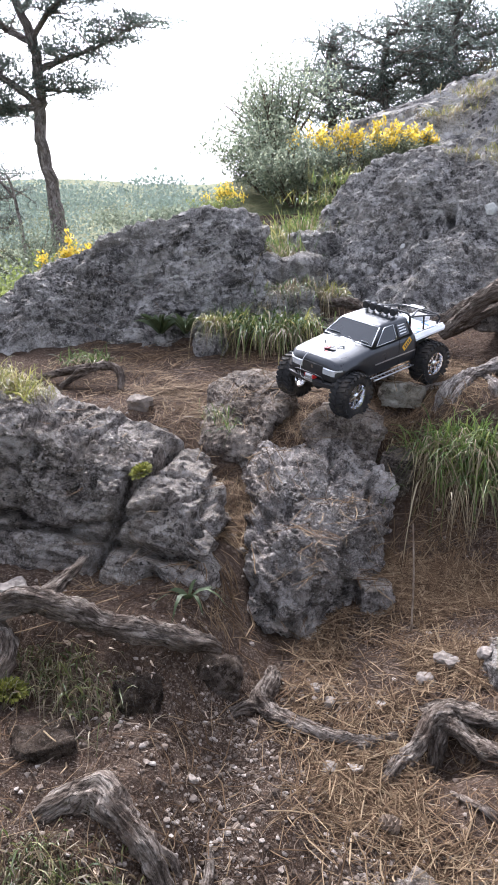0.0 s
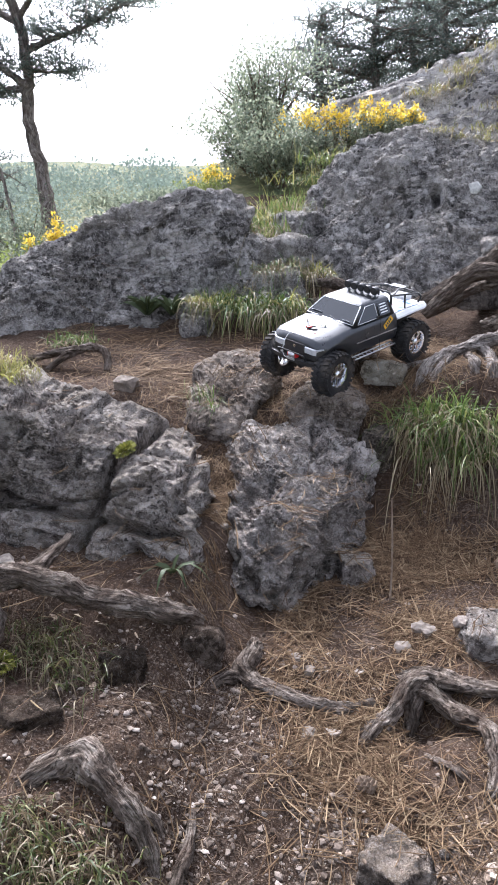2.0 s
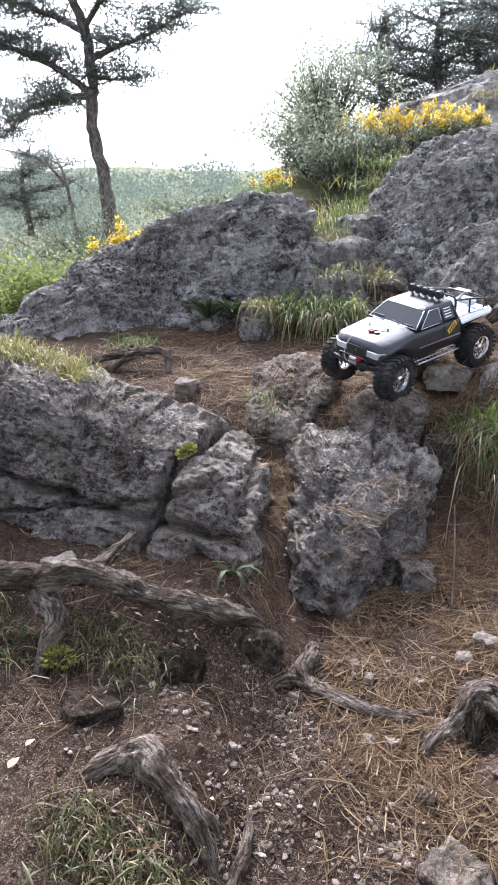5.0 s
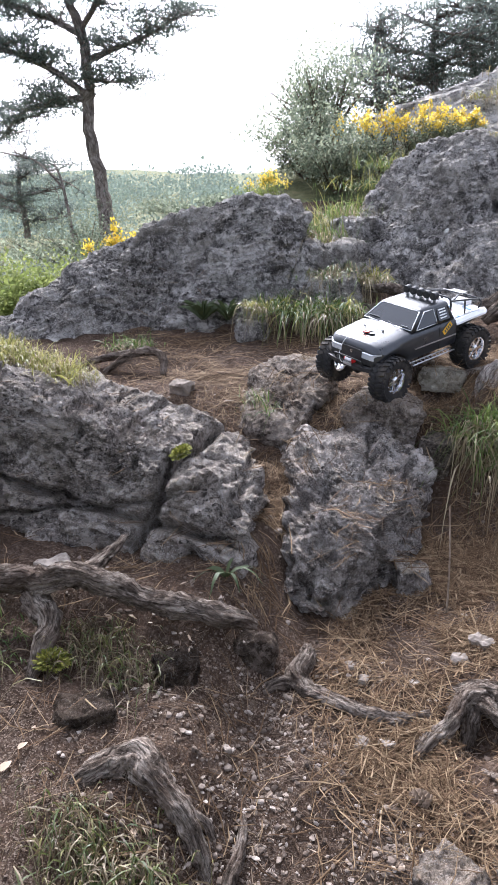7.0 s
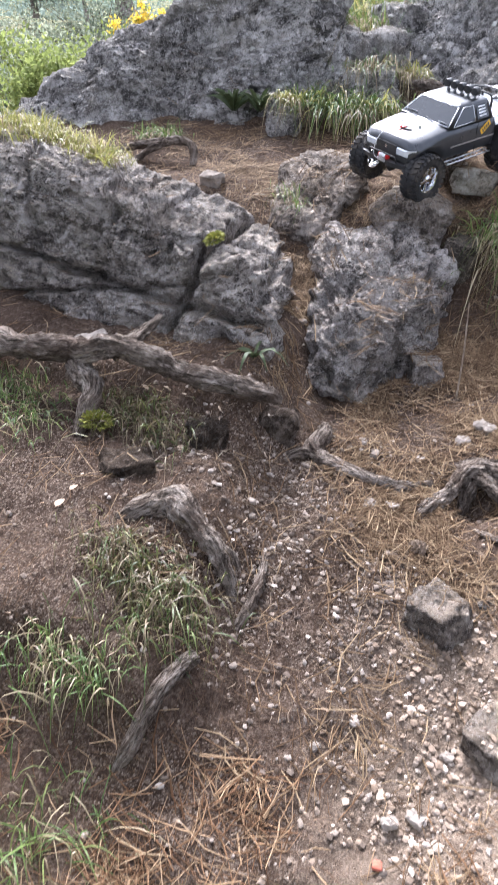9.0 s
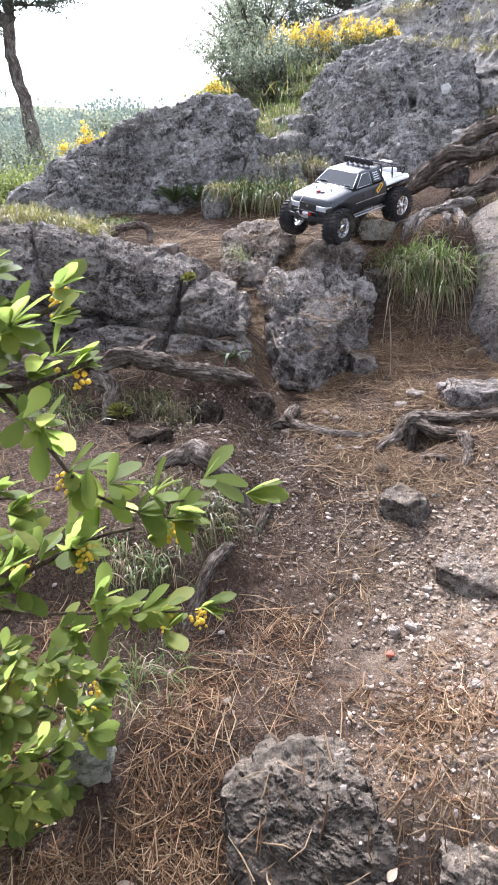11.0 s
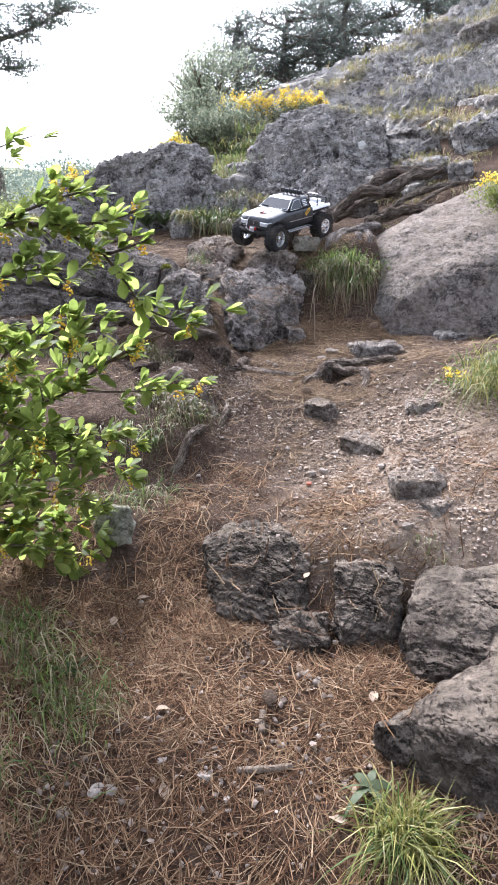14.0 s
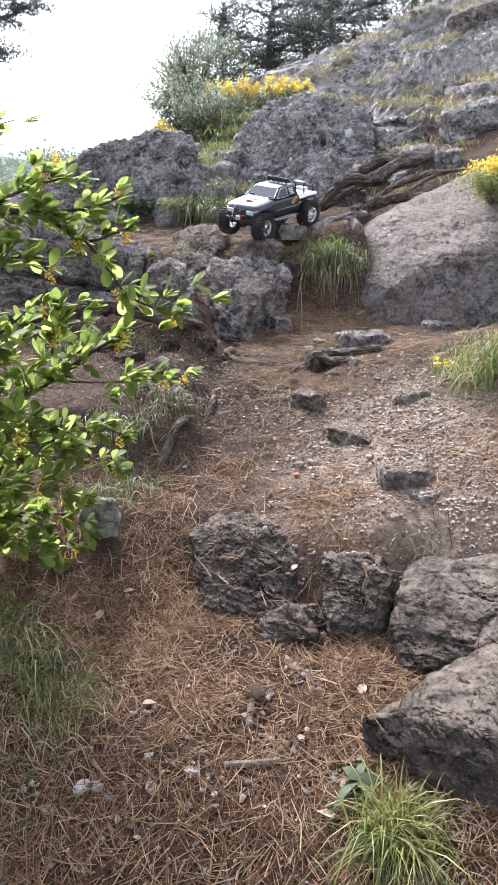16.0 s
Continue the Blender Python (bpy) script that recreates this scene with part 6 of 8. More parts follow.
    part("lamp_wires", pipes("lamp_wires", wires, BLACK, 5), BLACK, rack)
    # the low shell ends just behind the rear wheels
    done = set()
    for ob in truck.children_recursive:
        wheel = ob.name.split(".")[0] in ("wheel", "tyre", "rim")
        t = ob.matrix_basis.translation.copy()
        if ob.parent is truck or not wheel:
            if tuple(t) != (0, 0, 0):
                ob.matrix_basis.translation = (t.x, t.y if wheel else along(t.y), t.z if wheel else squat(t.z))
            elif not wheel and ob.data.name not in done:
                for v in ob.data.vertices:
                    v.co.y = along(v.co.y)
                    v.co.z = squat(v.co.z)
        done.add(ob.data.name)
    return truck


def squat(z):
    return z if z < 0.09 else 0.09 + (z - 0.09) * 0.76


def along(y):
    """Short overhangs in front of and behind the wheels."""
    return 0.15 + (y - 0.155) * 0.66 if y > 0.155 else 0.967 * y if y > -0.1 else -0.0967 + (y + 0.1) * 0.92


build_truck(pose(-0.059, 2.043, 1.163, -8.5, -7.8, 141.5))
# ---------------------------------------------------------------- grass, litter, pebbles
from mathutils.bvhtree import BVHTree

_bv, _bf, _off = [], [], 0
for _o in scene.objects:
    if _o.type == "MESH" and _o.name.split(".")[0] == "boulder":
        me = _o.data
        co = np.empty(len(me.vertices) * 3, np.float32)
        me.vertices.foreach_get("co", co)
        co = co.reshape(-1, 3)
        if co[:, 1].mean() > 9.0 or len(co) < 500:
            continue
        ix = np.empty(len(me.loops), np.int32)
        me.loops.foreach_get("vertex_index", ix)
        _bv.append(co)
        _bf.append(ix.reshape(-1, 3) + _off)
        _off += len(co)
rock_tree = BVHTree.FromPolygons(np.vstack(_bv).tolist(), np.vstack(_bf).tolist())


def surface(x, y, climb=0.75, bare=0.0):
    """Top of rock or ground at each place, with the rock's steepness; nan where it is too steep for litter."""
    z = height(x, y)
    for i in range(len(x)):
        p, n, *_ = rock_tree.ray_cast(Vector((x[i], y[i], 4.0)), Vector((0, 0, -1)))
        if p is not None and p.z > z[i]:
            z[i] = p.z if n.z > climb and (i * 7919 % 100) / 100 >= bare and (climb < 0 or y[i] > 0.12 or x[i] < 0.22) else np.nan
    return z


def blades(base, way, length, width, droop, segs=4, seed=0, flat=0.0):
    """Bent grass blades as tapering ribbons, one island each. base, way: rows of places and directions."""
    r = np.random.default_rng(seed)
    n = len(base)
    way = way / (np.linalg.norm(way, axis=1)[:, None] + 1e-9)
    side = np.cross(way, np.stack([r.normal(size=n) * 0.5, r.normal(size=n) * 0.5, np.ones(n)], 1))
    side /= np.linalg.norm(side, axis=1)[:, None] + 1e-9
    k = np.linspace(0, 1, segs + 1)
    out = np.cross(np.cross(way, (0, 0, 1.0)), (0, 0, 1.0)) * -1
    spine = base[:, None] + way[:, None] * (length[:, None] * k)[..., None]
    spine[..., 2] -= (droop * length)[:, None] * k ** 2.2
    w = width[:, None] * np.array([0.75, 1.0, 0.85, 0.5, 0.08, 0.05])[: segs + 1] if segs <= 5 else width[:, None] * (1 - k) ** 0.5
    a, b = spine + side[:, None] * w[..., None] * 0.5, spine - side[:, None] * w[..., None] * 0.5
    v = np.stack([a, b], 2).reshape(n, -1, 3)
    m = 2 * (segs + 1)
    quad = np.array([[2 * j, 2 * j + 1, 2 * j + 3, 2 * j + 2] for j in range(segs)])
    f = (np.arange(n) * m)[:, None, None] + quad[None]
    return v.reshape(-1, 3), f.reshape(-1, 4)


def tuft(label, places, n, length, material, dry, dry_share=0.4, spread=0.05, lean=(0, 0), width=0.0028, droop=0.7, seed=0, dry_droop=1.2, category="grass tuft", group="grass on the slope"):
    """A clump of grass: green blades and dry ones, rooted round the places."""
    r = np.random.default_rng(seed)
    ob = thing("grass_tuft", label, category, group, at=tuple(places[0]))
    origin = np.array(places[0])
    places = np.array(places, float)
    for name, count, mat, dr, scale in (("green_grass", int(n * (1 - dry_share)), material, droop, 1.0), ("dry_grass", int(n * dry_share), dry, dry_droop, 1.05)):
        if not count:
            continue
        base = places[r.integers(0, len(places), count)] + r.normal(size=(count, 3)) * (spread, spread, 0.004)
        a = r.uniform(0, 2 * np.pi, count)
        tilt = np.abs(r.normal(0.45, 0.3, count))
        way = np.stack([np.sin(tilt) * np.cos(a) + lean[0], np.sin(tilt) * np.sin(a) + lean[1], np.cos(tilt)], 1)
        v, f = blades(base - origin, way, length * scale * r.uniform(0.45, 1.1, count), width * r.uniform(0.6, 1.2, count), dr * r.uniform(0.5, 1.4, count), 4, seed + 5)
        part(name, np_mesh(name, v, f, mat), mat, ob)["kind"] = "stuff"
    return ob


def line_of(p, q, n, up=0.0):
    """Places on the ground on a line."""
    out = []
    for i in range(n):
        k = i / max(1, n - 1)
        x, y = p[0] + (q[0] - p[0]) * k, p[1] + (q[1] - p[1]) * k
        z = surface(np.array([x]), np.array([y]), -1)[0]
        out.append((x, y, float(z) + up))
    return out


# the tuft that hangs from the bank, and the grass along the outcrop
tuft("thick hanging tuft of green grass with long straw skirts", [(0.14, 1.86, 1.045), (0.18, 1.85, 1.06), (0.21, 1.85, 1.07), (0.24, 1.85, 1.065), (0.28, 1.86, 1.05), (0.20, 1.81, 1.0), (0.24, 1.80, 1.0)], 1500, 0.20, GRASS_TUFT, STRAW, 0.4, 0.04, (0, -0.35), 0.0032, 0.75, 1, 1.5)
tuft("long arching green grass over the earth bank", line_of((-0.43, 2.56), (-0.28, 2.58), 4, 0.05), 420, 0.21, GRASS, GRASS_YELLOW, 0.3, 0.035, (0.12, -0.45), 0.0042, 0.95, 2, 1.1)
tuft("tufted green grass against the broad outcrop", line_of((-0.56, 2.56), (-0.49, 2.58), 3, 0.06), 260, 0.17, GRASS, GRASS_YELLOW, 0.25, 0.03, (0.05, -0.35), 0.0038, 0.8, 63, 1.0)
tuft("small yellow-green tuft over a grey stone", line_of((-0.585, 2.47), (-0.545, 2.47), 2, 0.045), 130, 0.10, GRASS_YELLOW, STRAW, 0.35, 0.018, (0.05, -0.4), 0.0034, 0.9, 64, 1.5)
tuft("dry grass skirt below green grass", line_of((-0.42, 2.54), (-0.27, 2.56), 5, 0.05), 170, 0.15, STRAW, STRAW, 0.5, 0.035, (0.15, -0.7), 0.0034, 1.3, 3, 1.7)
tuft("grass tuft at the head of the gap", line_of((-0.24, 2.86), (-0.20, 2.88), 2, 0.06), 220, 0.13, GRASS_YELLOW, STRAW, 0.5, 0.03, (0.0, -0.4), 0.0036, 0.8, 65, 1.8)
tuft("green grass under the grey outcrop", line_of((-1.0, 2.33), (-0.94, 2.36), 3, 0.01), 150, 0.12, GRASS, STRAW, 0.3, 0.03, (0, -0.2), 0.003, 0.8, 4)
tuft("yellow-green grass on the ledge", line_of((-1.15, 1.70), (-0.86, 1.64), 9, 0.0), 1700, 0.11, GRASS_YELLOW, STRAW, 0.3, 0.04, (0.05, -0.1), 0.0024, 0.7, 5)
tuft("sparse dry grass between the outcrops", line_of((-0.44, 2.62), (-0.26, 2.80), 6, 0.01), 420, 0.12, GRASS, STRAW, 0.6, 0.04, (0, -0.3), 0.0026, 1.0, 6)
tuft("tall grass growing up the side of the outcrop", line_of((-0.44, 3.0), (-0.30, 3.5), 7, 0.01), 900, 0.15, GRASS_TUFT, STRAW, 0.4, 0.06, (-0.05, -0.2), 0.003, 0.6, 7)
tuft("grass on top of the rocky gap", line_of((-0.5, 3.4), (-0.2, 3.8), 6, 0.05), 1100, 0.20, GRASS_YELLOW, GRASS, 0.5, 0.1, (0, -0.2), 0.0034, 0.6, 8)
tuft("scruffy green grass under the big root", line_of((-0.58, 1.09), (-0.47, 1.03), 6, 0.0), 560, 0.12, GRASS_OLIVE, STRAW_BROWN, 0.6, 0.045, (0, -0.35), 0.0024, 1.0, 9)
tuft("scruffy mixed grass on the bank", line_of((-0.46, 0.74), (-0.31, 0.66), 7, 0.0), 760, 0.12, GRASS_OLIVE, STRAW_BROWN, 0.5, 0.04, (0.05, -0.35), 0.0026, 1.25, 10)
tuft("green grass at the edge of the ledge", line_of((-0.84, 1.10), (-0.74, 0.98), 5, 0.0), 420, 0.10, GRASS, STRAW, 0.35, 0.05, (0, -0.2), 0.0024, 0.8, 11)
tuft("overhanging green grass on the bank edge", line_of((-0.50, 0.57), (-0.42, 0.54), 3, 0.0), 220, 0.13, GRASS, STRAW, 0.4, 0.03, (0.1, -0.4), 0.0026, 1.1, 12)
tuft("dry grass drooping over the bank", line_of((-0.40, 0.56), (-0.34, 0.62), 3, 0.0), 140, 0.09, GRASS, STRAW, 0.5, 0.03, (0.1, -0.4), 0.0024, 1.2, 13)
tuft("long green grass beside the shrub", line_of((-0.56, 0.30), (-0.40, 0.34), 4, 0.0), 300, 0.15, GRASS, STRAW, 0.35, 0.05, (0.15, -0.2), 0.0026, 0.9, 14)
tuft("green and dry grass below the shrub", line_of((-0.64, -0.13), (-0.44, -0.32), 6, 0.0), 1200, 0.14, GRASS_TUFT, STRAW, 0.4, 0.05, (0.1, -0.15), 0.0024, 0.9, 15)
tuft("dry grass fringe on the lower slope", line_of((-0.70, -0.40), (-0.48, -0.5), 5, 0.0), 480, 0.12, GRASS, STRAW, 0.55, 0.06, (0, -0.1), 0.0022, 1.0, 16)
tuft("bright yellow-green tuft beside an angular rock", line_of((0.165, -0.53), (0.215, -0.545), 3, 0.0), 620, 0.235, GRASS_YELLOW, GRASS_TUFT, 0.35, 0.018, (0.06, -0.12), 0.0028, 0.8, 17)
tuft("dry tuft at the foot of an angular rock", line_of((0.24, -0.60), (0.36, -0.72), 4, 0.0), 420, 0.15, GRASS_YELLOW, STRAW, 0.75, 0.04, (0, -0.1), 0.0024, 1.0, 18)
tuft("dry grass clump at the foot of the slab", line_of((0.57, 0.70), (0.70, 0.80), 5, 0.02), 800, 0.19, GRASS_YELLOW, GRASS_TUFT, 0.4, 0.05, (-0.1, -0.4), 0.0028, 1.1, 19)
tuft("thin green grass on the low hump", line_of((-0.44, 1.93), (-0.40, 1.90), 2, 0.0), 70, 0.10, GRASS, STRAW, 0.4, 0.02, (-0.2, -0.3), 0.0026, 0.9, 20)
tuft("dry grass among the climbing roots", line_of((0.55, 2.42), (0.72, 2.48), 3, 0.03), 200, 0.10, GRASS_YELLOW, STRAW, 0.4, 0.04, (0, -0.3), 0.0026, 0.9, 21)
tuft("small grass sprigs by the twin boulders", line_of((0.30, 0.10), (0.34, 0.06), 2, 0.02), 50, 0.06, GRASS, STRAW, 0.4, 0.02, (0, -0.1), 0.002, 0.8, 22)
for k, (x, y) in enumerate([(0.55, 4.35), (0.95, 4.55), (1.3, 4.75), (0.85, 3.55), (1.2, 3.75), (1.55, 4.0), (0.2, 4.7), (1.7, 5.6), (0.65, 3.25), (0.7, 4.1), (1.0, 3.45), (1.4, 3.4), (0.4, 4.9), (0.8, 5.0), (1.9, 4.6)]):
    tuft("pale dry hillside grass among rocks", line_of((x, y), (x + 0.25, y + 0.05), 3, 0.02), 260, 0.14, GRASS_YELLOW, STRAW, 0.5, 0.07, (0, -0.2), 0.004, 0.9, 30 + k, group="hillside grass")

tuft("small grass tuft on top of the tall outcrop", line_of((0.26, 3.52), (0.42, 3.52), 3, 0.0), 160, 0.10, GRASS_YELLOW, STRAW, 0.4, 0.03, (0, -0.2), 0.0026, 0.8, 61)
tuft("dry grass along the top of the broad outcrop", line_of((-1.3, 2.95), (-0.75, 3.15), 6, 0.0), 260, 0.09, GRASS_YELLOW, STRAW, 0.5, 0.06, (0, -0.2), 0.0024, 0.8, 62)

for k, (x, y) in enumerate([(0.42, 2.86), (0.60, 2.92), (0.78, 2.86), (0.62, 2.72), (0.95, 3.0), (0.86, 2.66)]):
    tuft("dry tangled grass above the braided roots", line_of((x, y), (x + 0.08, y + 0.02), 2, 0.0), 130, 0.11, GRASS_YELLOW, STRAW, 0.65, 0.045, (-0.1, -0.4), 0.003, 1.0, 70 + k, group="grass above the roots")

# plants with broad leaves
def rosette(label, at, n, length, width, material, seed=0, lift=0.7, droop=0.6, category="plant"):
    r = np.random.default_rng(seed)
    ob = thing("leafy_plant", label, category, at=at)
    for i in range(n):
        a = 2 * np.pi * i / n + r.uniform(-0.3, 0.3)
        way = np.array([[np.cos(a), np.sin(a), lift * r.uniform(0.5, 1.4)]])
        v, f = blades(np.zeros((1, 3)), way, np.array([length * r.uniform(0.7, 1.1)]), np.array([width]), np.array([droop]), 4, seed + i)
        part("leaf", np_mesh("leaf", v, f, material), material, ob)
    return ob


rosette("grey-green star-shaped rosette beside the root", on_ground(-0.055, 2.64, 0.035), 13, 0.085, 0.018, PLANT, 3, 0.6, 0.35)
rosette("strappy blue-green plant under the outcrop", on_ground(-0.77, 2.54, 0.05), 22, 0.17, 0.018, PLANT, 5, 2.0, 0.5)
rosette("strappy green plant among grass", on_ground(-0.68, 2.54, 0.05), 20, 0.16, 0.016, PLANT, 6, 2.0, 0.5)
rosette("small plant with narrow leaves on the ledge", (-0.35, 1.24, 0.915), 7, 0.115, 0.011, PLANT, 7, 0.9, 0.9)
rosette("broad-leaved weed beside yellow grass", on_ground(0.135, -0.46, 0.025), 6, 0.075, 0.02, PLANT, 8, 0.45, 0.6)
rosette("small green seedling under the shrub", on_ground(-0.46, -0.22, 0.01), 10, 0.07, 0.010, PLANT, 9, 1.2, 0.4)

for text, c, s, sd in (("yellow-green moss cushion in the crack", (-0.497, 1.43, 1.098), (0.014, 0.045, 0.010), 1), ("moss patch under the root", (-0.60, 0.99, 0.845), (0.03, 0.025, 0.02), 2)):
    r = np.random.default_rng(sd)
    n = 700
    d = r.normal(size=(n, 3))
    d /= np.linalg.norm(d, axis=1)[:, None]
    d[:, 2] = np.abs(d[:, 2])
    v, f = blades(np.array(c) + d * s * r.uniform(0.5, 1, (n, 1)), d, r.uniform(0.005, 0.011, n), np.full(n, 0.003), np.full(n, 0.2), 2, sd)
    tagged(new("moss", np_mesh("moss", v, f, MOSS)), text, "moss", kind="stuff")


# pine needles: bent three-sided slivers
def slivers(x, y, z, length, thick, seed, pitch=0.18):
    r = np.random.default_rng(seed)
    n = len(x)
    a = r.uniform(0, 2 * np.pi, n)
    e = r.normal(0, pitch, n)
    way = np.stack([np.cos(a) * np.cos(e), np.sin(a) * np.cos(e), np.sin(e)], 1)
    # lie along the slope
    h = 0.03
    gx = (height(x + h, y, False) - height(x - h, y, False)) / (2 * h)
    gy = (height(x, y + h, False) - height(x, y - h, False)) / (2 * h)
    way[:, 2] += np.clip(way[:, 0] * gx + way[:, 1] * gy, -0.9, 0.9)
    way /= np.linalg.norm(way, axis=1)[:, None]
    side = np.cross(way, (0, 0, 1.0))
    side /= np.linalg.norm(side, axis=1)[:, None] + 1e-9
    up = np.cross(side, way)
    bend = r.normal(0, 0.10, n) * length
    k = np.array([-0.5, 0.0, 0.5])
    mid = np.stack([x, y, z], 1)
    spine = mid[:, None] + way[:, None] * (length[:, None] * k)[..., None] + side[:, None] * (bend[:, None] * (1 - 4 * k ** 2))[..., None]
    spine[..., 2] += 0.0025
    t = np.array([0.75, 1.0, 0.5])
    ring = []
    for off in (side, up, -side):
        ring.append(spine + off[:, None] * (thick[:, None] * t)[..., None] * 0.5)
    v = np.stack(ring, 2).reshape(n, 9, 3)
    quad = np.array([[3 * s + j, 3 * s + j + 1, 3 * s + 3 + j + 1, 3 * s + 3 + j] for s in range(2) for j in range(2)])
    f = (np.arange(n) * 9)[:, None, None] + quad[None]
    return v.reshape(-1, 3), f.reshape(-1, 4)


def blob(x, y, cx, cy, rx, ry):
    return np.exp(-((x - cx) / rx) ** 2 - ((y - cy) / ry) ** 2)


def litter_share(x, y):
    """How thickly needles lie, from bare gravel (0) to mats (1)."""
    d = 0.26 + 0.22 * smooth(1.05, 0.75, y) * smooth(-0.45, -0.2, x) * smooth(0.22, 0.08, x)
    d = np.maximum(d, 1.1 * smooth(0.12, -0.1, y) * smooth(0.6, 0.2, x))
    d = np.maximum(d, 0.9 * blob(x, y, -0.38, 0.02, 0.16, 0.3))
    d = np.maximum(d, 1.5 * blob(x, y, 0.15, 1.40, 0.22, 0.26))
    d = np.maximum(d, 1.1 * blob(x, y, 0.03, 0.98, 0.14, 0.09))
    d = np.maximum(d, 0.8 * blob(x, y, 0.06, 0.85, 0.07, 0.2))
    d = d * (1 - 0.75 * blob(x, y, 0.36, 0.42, 0.2, 0.3)) * (1 - 0.65 * blob(x, y, -0.02, -0.3, 0.09, 0.4))
    d = np.maximum(d, 0.9 * blob(x, y, -0.25, 2.05, 0.7, 0.2))
    d = np.maximum(d, 0.9 * blob(x, y, -0.31, 1.6, 0.07, 0.3))
    d = np.maximum(d, 0.8 * blob(x, y, 0.25, 2.25, 0.3, 0.3))
    d = np.maximum(d, 0.8 * blob(x, y, -0.02, 0.28, 0.25, 0.08))
    d = np.maximum(d, 0.75 * blob(x, y, -0.75, 1.2, 0.3, 0.06))
    d = np.maximum(d, 0.7 * blob(x, y, -0.45, 1.0, 0.12, 0.06))
    d = np.maximum(d, 0.6 * smooth(-0.25, -0.5, x) * smooth(0.6, 0.3, y))
    p = np.stack([x, y, 0 * x], 1)
    return np.clip(d * (0.55 + 2.3 * fbm(p * 7, 4, 77, 0.6)), 0.03 + 0.36 * smooth(0.1, -0.1, y), 1)


def scatter(n, x0, x1, y0, y1, seed, share):
    r = np.random.default_rng(seed)
    x, y = r.uniform(x0, x1, n), r.uniform(y0, y1, n)
    keep = r.uniform(size=n) < share(x, y)
    return x[keep], y[keep], r


for name, mat, n, seed, box_, text in (("fallen_needles", NEEDLE, 56000, 101, (-1.1, 0.75, -1.1, 2.7), "tan fallen pine needles strewn over the trail"),
                                       ("fallen_needles", NEEDLE, 26000, 103, (-0.15, 0.5, 0.8, 1.75), "thick tan mat of pine needles beside the rocks"),
                                       ("fallen_needles", NEEDLE, 20000, 104, (-0.9, 0.3, 1.3, 2.5), "pine needles scattered over the terrace"),
                                       ("fallen_needles", NEEDLE, 2600, 105, (-0.40, -0.24, 1.25, 1.9), "drift of pale needles in the gully between two rocks"),
                                       ("fallen_needles", NEEDLE_RED, 52000, 102, (-0.9, 0.6, -1.1, 0.5), "red-brown mat of fallen pine needles on the lower trail")):
    x, y, r = scatter(n, *box_, seed, litter_share)
    z = surface(x, y, 0.92, 0.6)
    ok = ~np.isnan(z)
    x, y, z = x[ok], y[ok], z[ok]
    ln = r.uniform(0.03, 0.10, len(x))
    v, f = slivers(x, y, z + r.uniform(0, 0.006, len(x)), ln, 0.0011 + 0.0019 * r.uniform(size=len(x)) ** 2, seed)
    tagged(new(name, np_mesh(name, v, f, mat)), text, "pine needles", kind="stuff")


# crumbs of needles and bark trodden into the bare strip
x, y, r = scatter(13000, -0.7, 0.4, 0.55, 1.3, 107, lambda x, y: 0.10 + 0.75 * blob(x, y, -0.15, 0.95, 0.3, 0.22))
z = surface(x, y, 0.95, 0.8)
ok = ~np.isnan(z)
x, y, z = x[ok], y[ok], z[ok]
v, f = slivers(x, y, z + 0.001, r.uniform(0.006, 0.032, len(x)), r.uniform(0.0008, 0.0019, len(x)), 108)
tagged(new("needle_crumbs", np_mesh("needle_crumbs", v, f, CRUMB)), "broken needles and bark crumbs trodden into dark soil", "leaf litter", kind="stuff")


# pebbles and grit
def pebbles(x, y, z, size, seed):
    r = np.random.default_rng(seed)
    d, tri = sphere_dirs(1)
    n = len(x)
    shape = d[None] * (1 + r.uniform(-0.42, 0.36, (n, len(d), 1)))
    shape = shape * r.uniform(0.55, 1.25, (n, 1, 3)) * (1, 1, 0.72)
    a = r.uniform(0, 2 * np.pi, n)
    c, s = np.cos(a)[:, None], np.sin(a)[:, None]
    sx = shape[..., 0] * c - shape[..., 1] * s
    sy = shape[..., 0] * s + shape[..., 1] * c
    v = np.stack([sx, sy, shape[..., 2]], 2) * size[:, None, None] + np.stack([x, y, z], 1)[:, None]
    f = (np.arange(n) * len(d))[:, None, None] + tri[None]
    return v.reshape(-1, 3), f.reshape(-1, 3)


def gravel_share(x, y):
    d = 0.12 - 0.03 * smooth(0.0, -0.3, y)
    d = np.maximum(d, 1.0 * blob(x, y, -0.17, 0.92, 0.2, 0.24))
    d = np.maximum(d, 0.8 * blob(x, y, -0.10, 1.17, 0.1, 0.06))
    d = np.maximum(d, 1.0 * blob(x, y, 0.34, 0.36, 0.30, 0.38))
    d = np.maximum(d, 0.34 * blob(x, y, -0.12, 0.75, 0.2, 0.35))
    d = np.maximum(d, 0.5 * blob(x, y, -0.1, 0.5, 0.25, 0.15))
    d = np.maximum(d, 0.3 * blob(x, y, -0.5, 0.8, 0.2, 0.12))
    d = np.maximum(d, 0.7 * blob(x, y, -0.02, -0.25, 0.14, 0.35))
    d = np.maximum(d, 0.4 * smooth(-0.1, -0.3, y))
    p = np.stack([x, y, 0 * x], 1)
    return np.clip(d * (0.8 + 0.8 * fbm(p * 7, 3, 55)), 0.08, 1)


def strip_share(x, y):
    p = np.stack([x, y, 0 * x], 1)
    return np.clip((1.1 * blob(x, y, -0.17, 0.92, 0.22, 0.25) + 0.7 * blob(x, y, -0.1, 1.18, 0.12, 0.06)) * (0.6 + 1.6 * fbm(p * 9, 3, 59)), 0, 1)


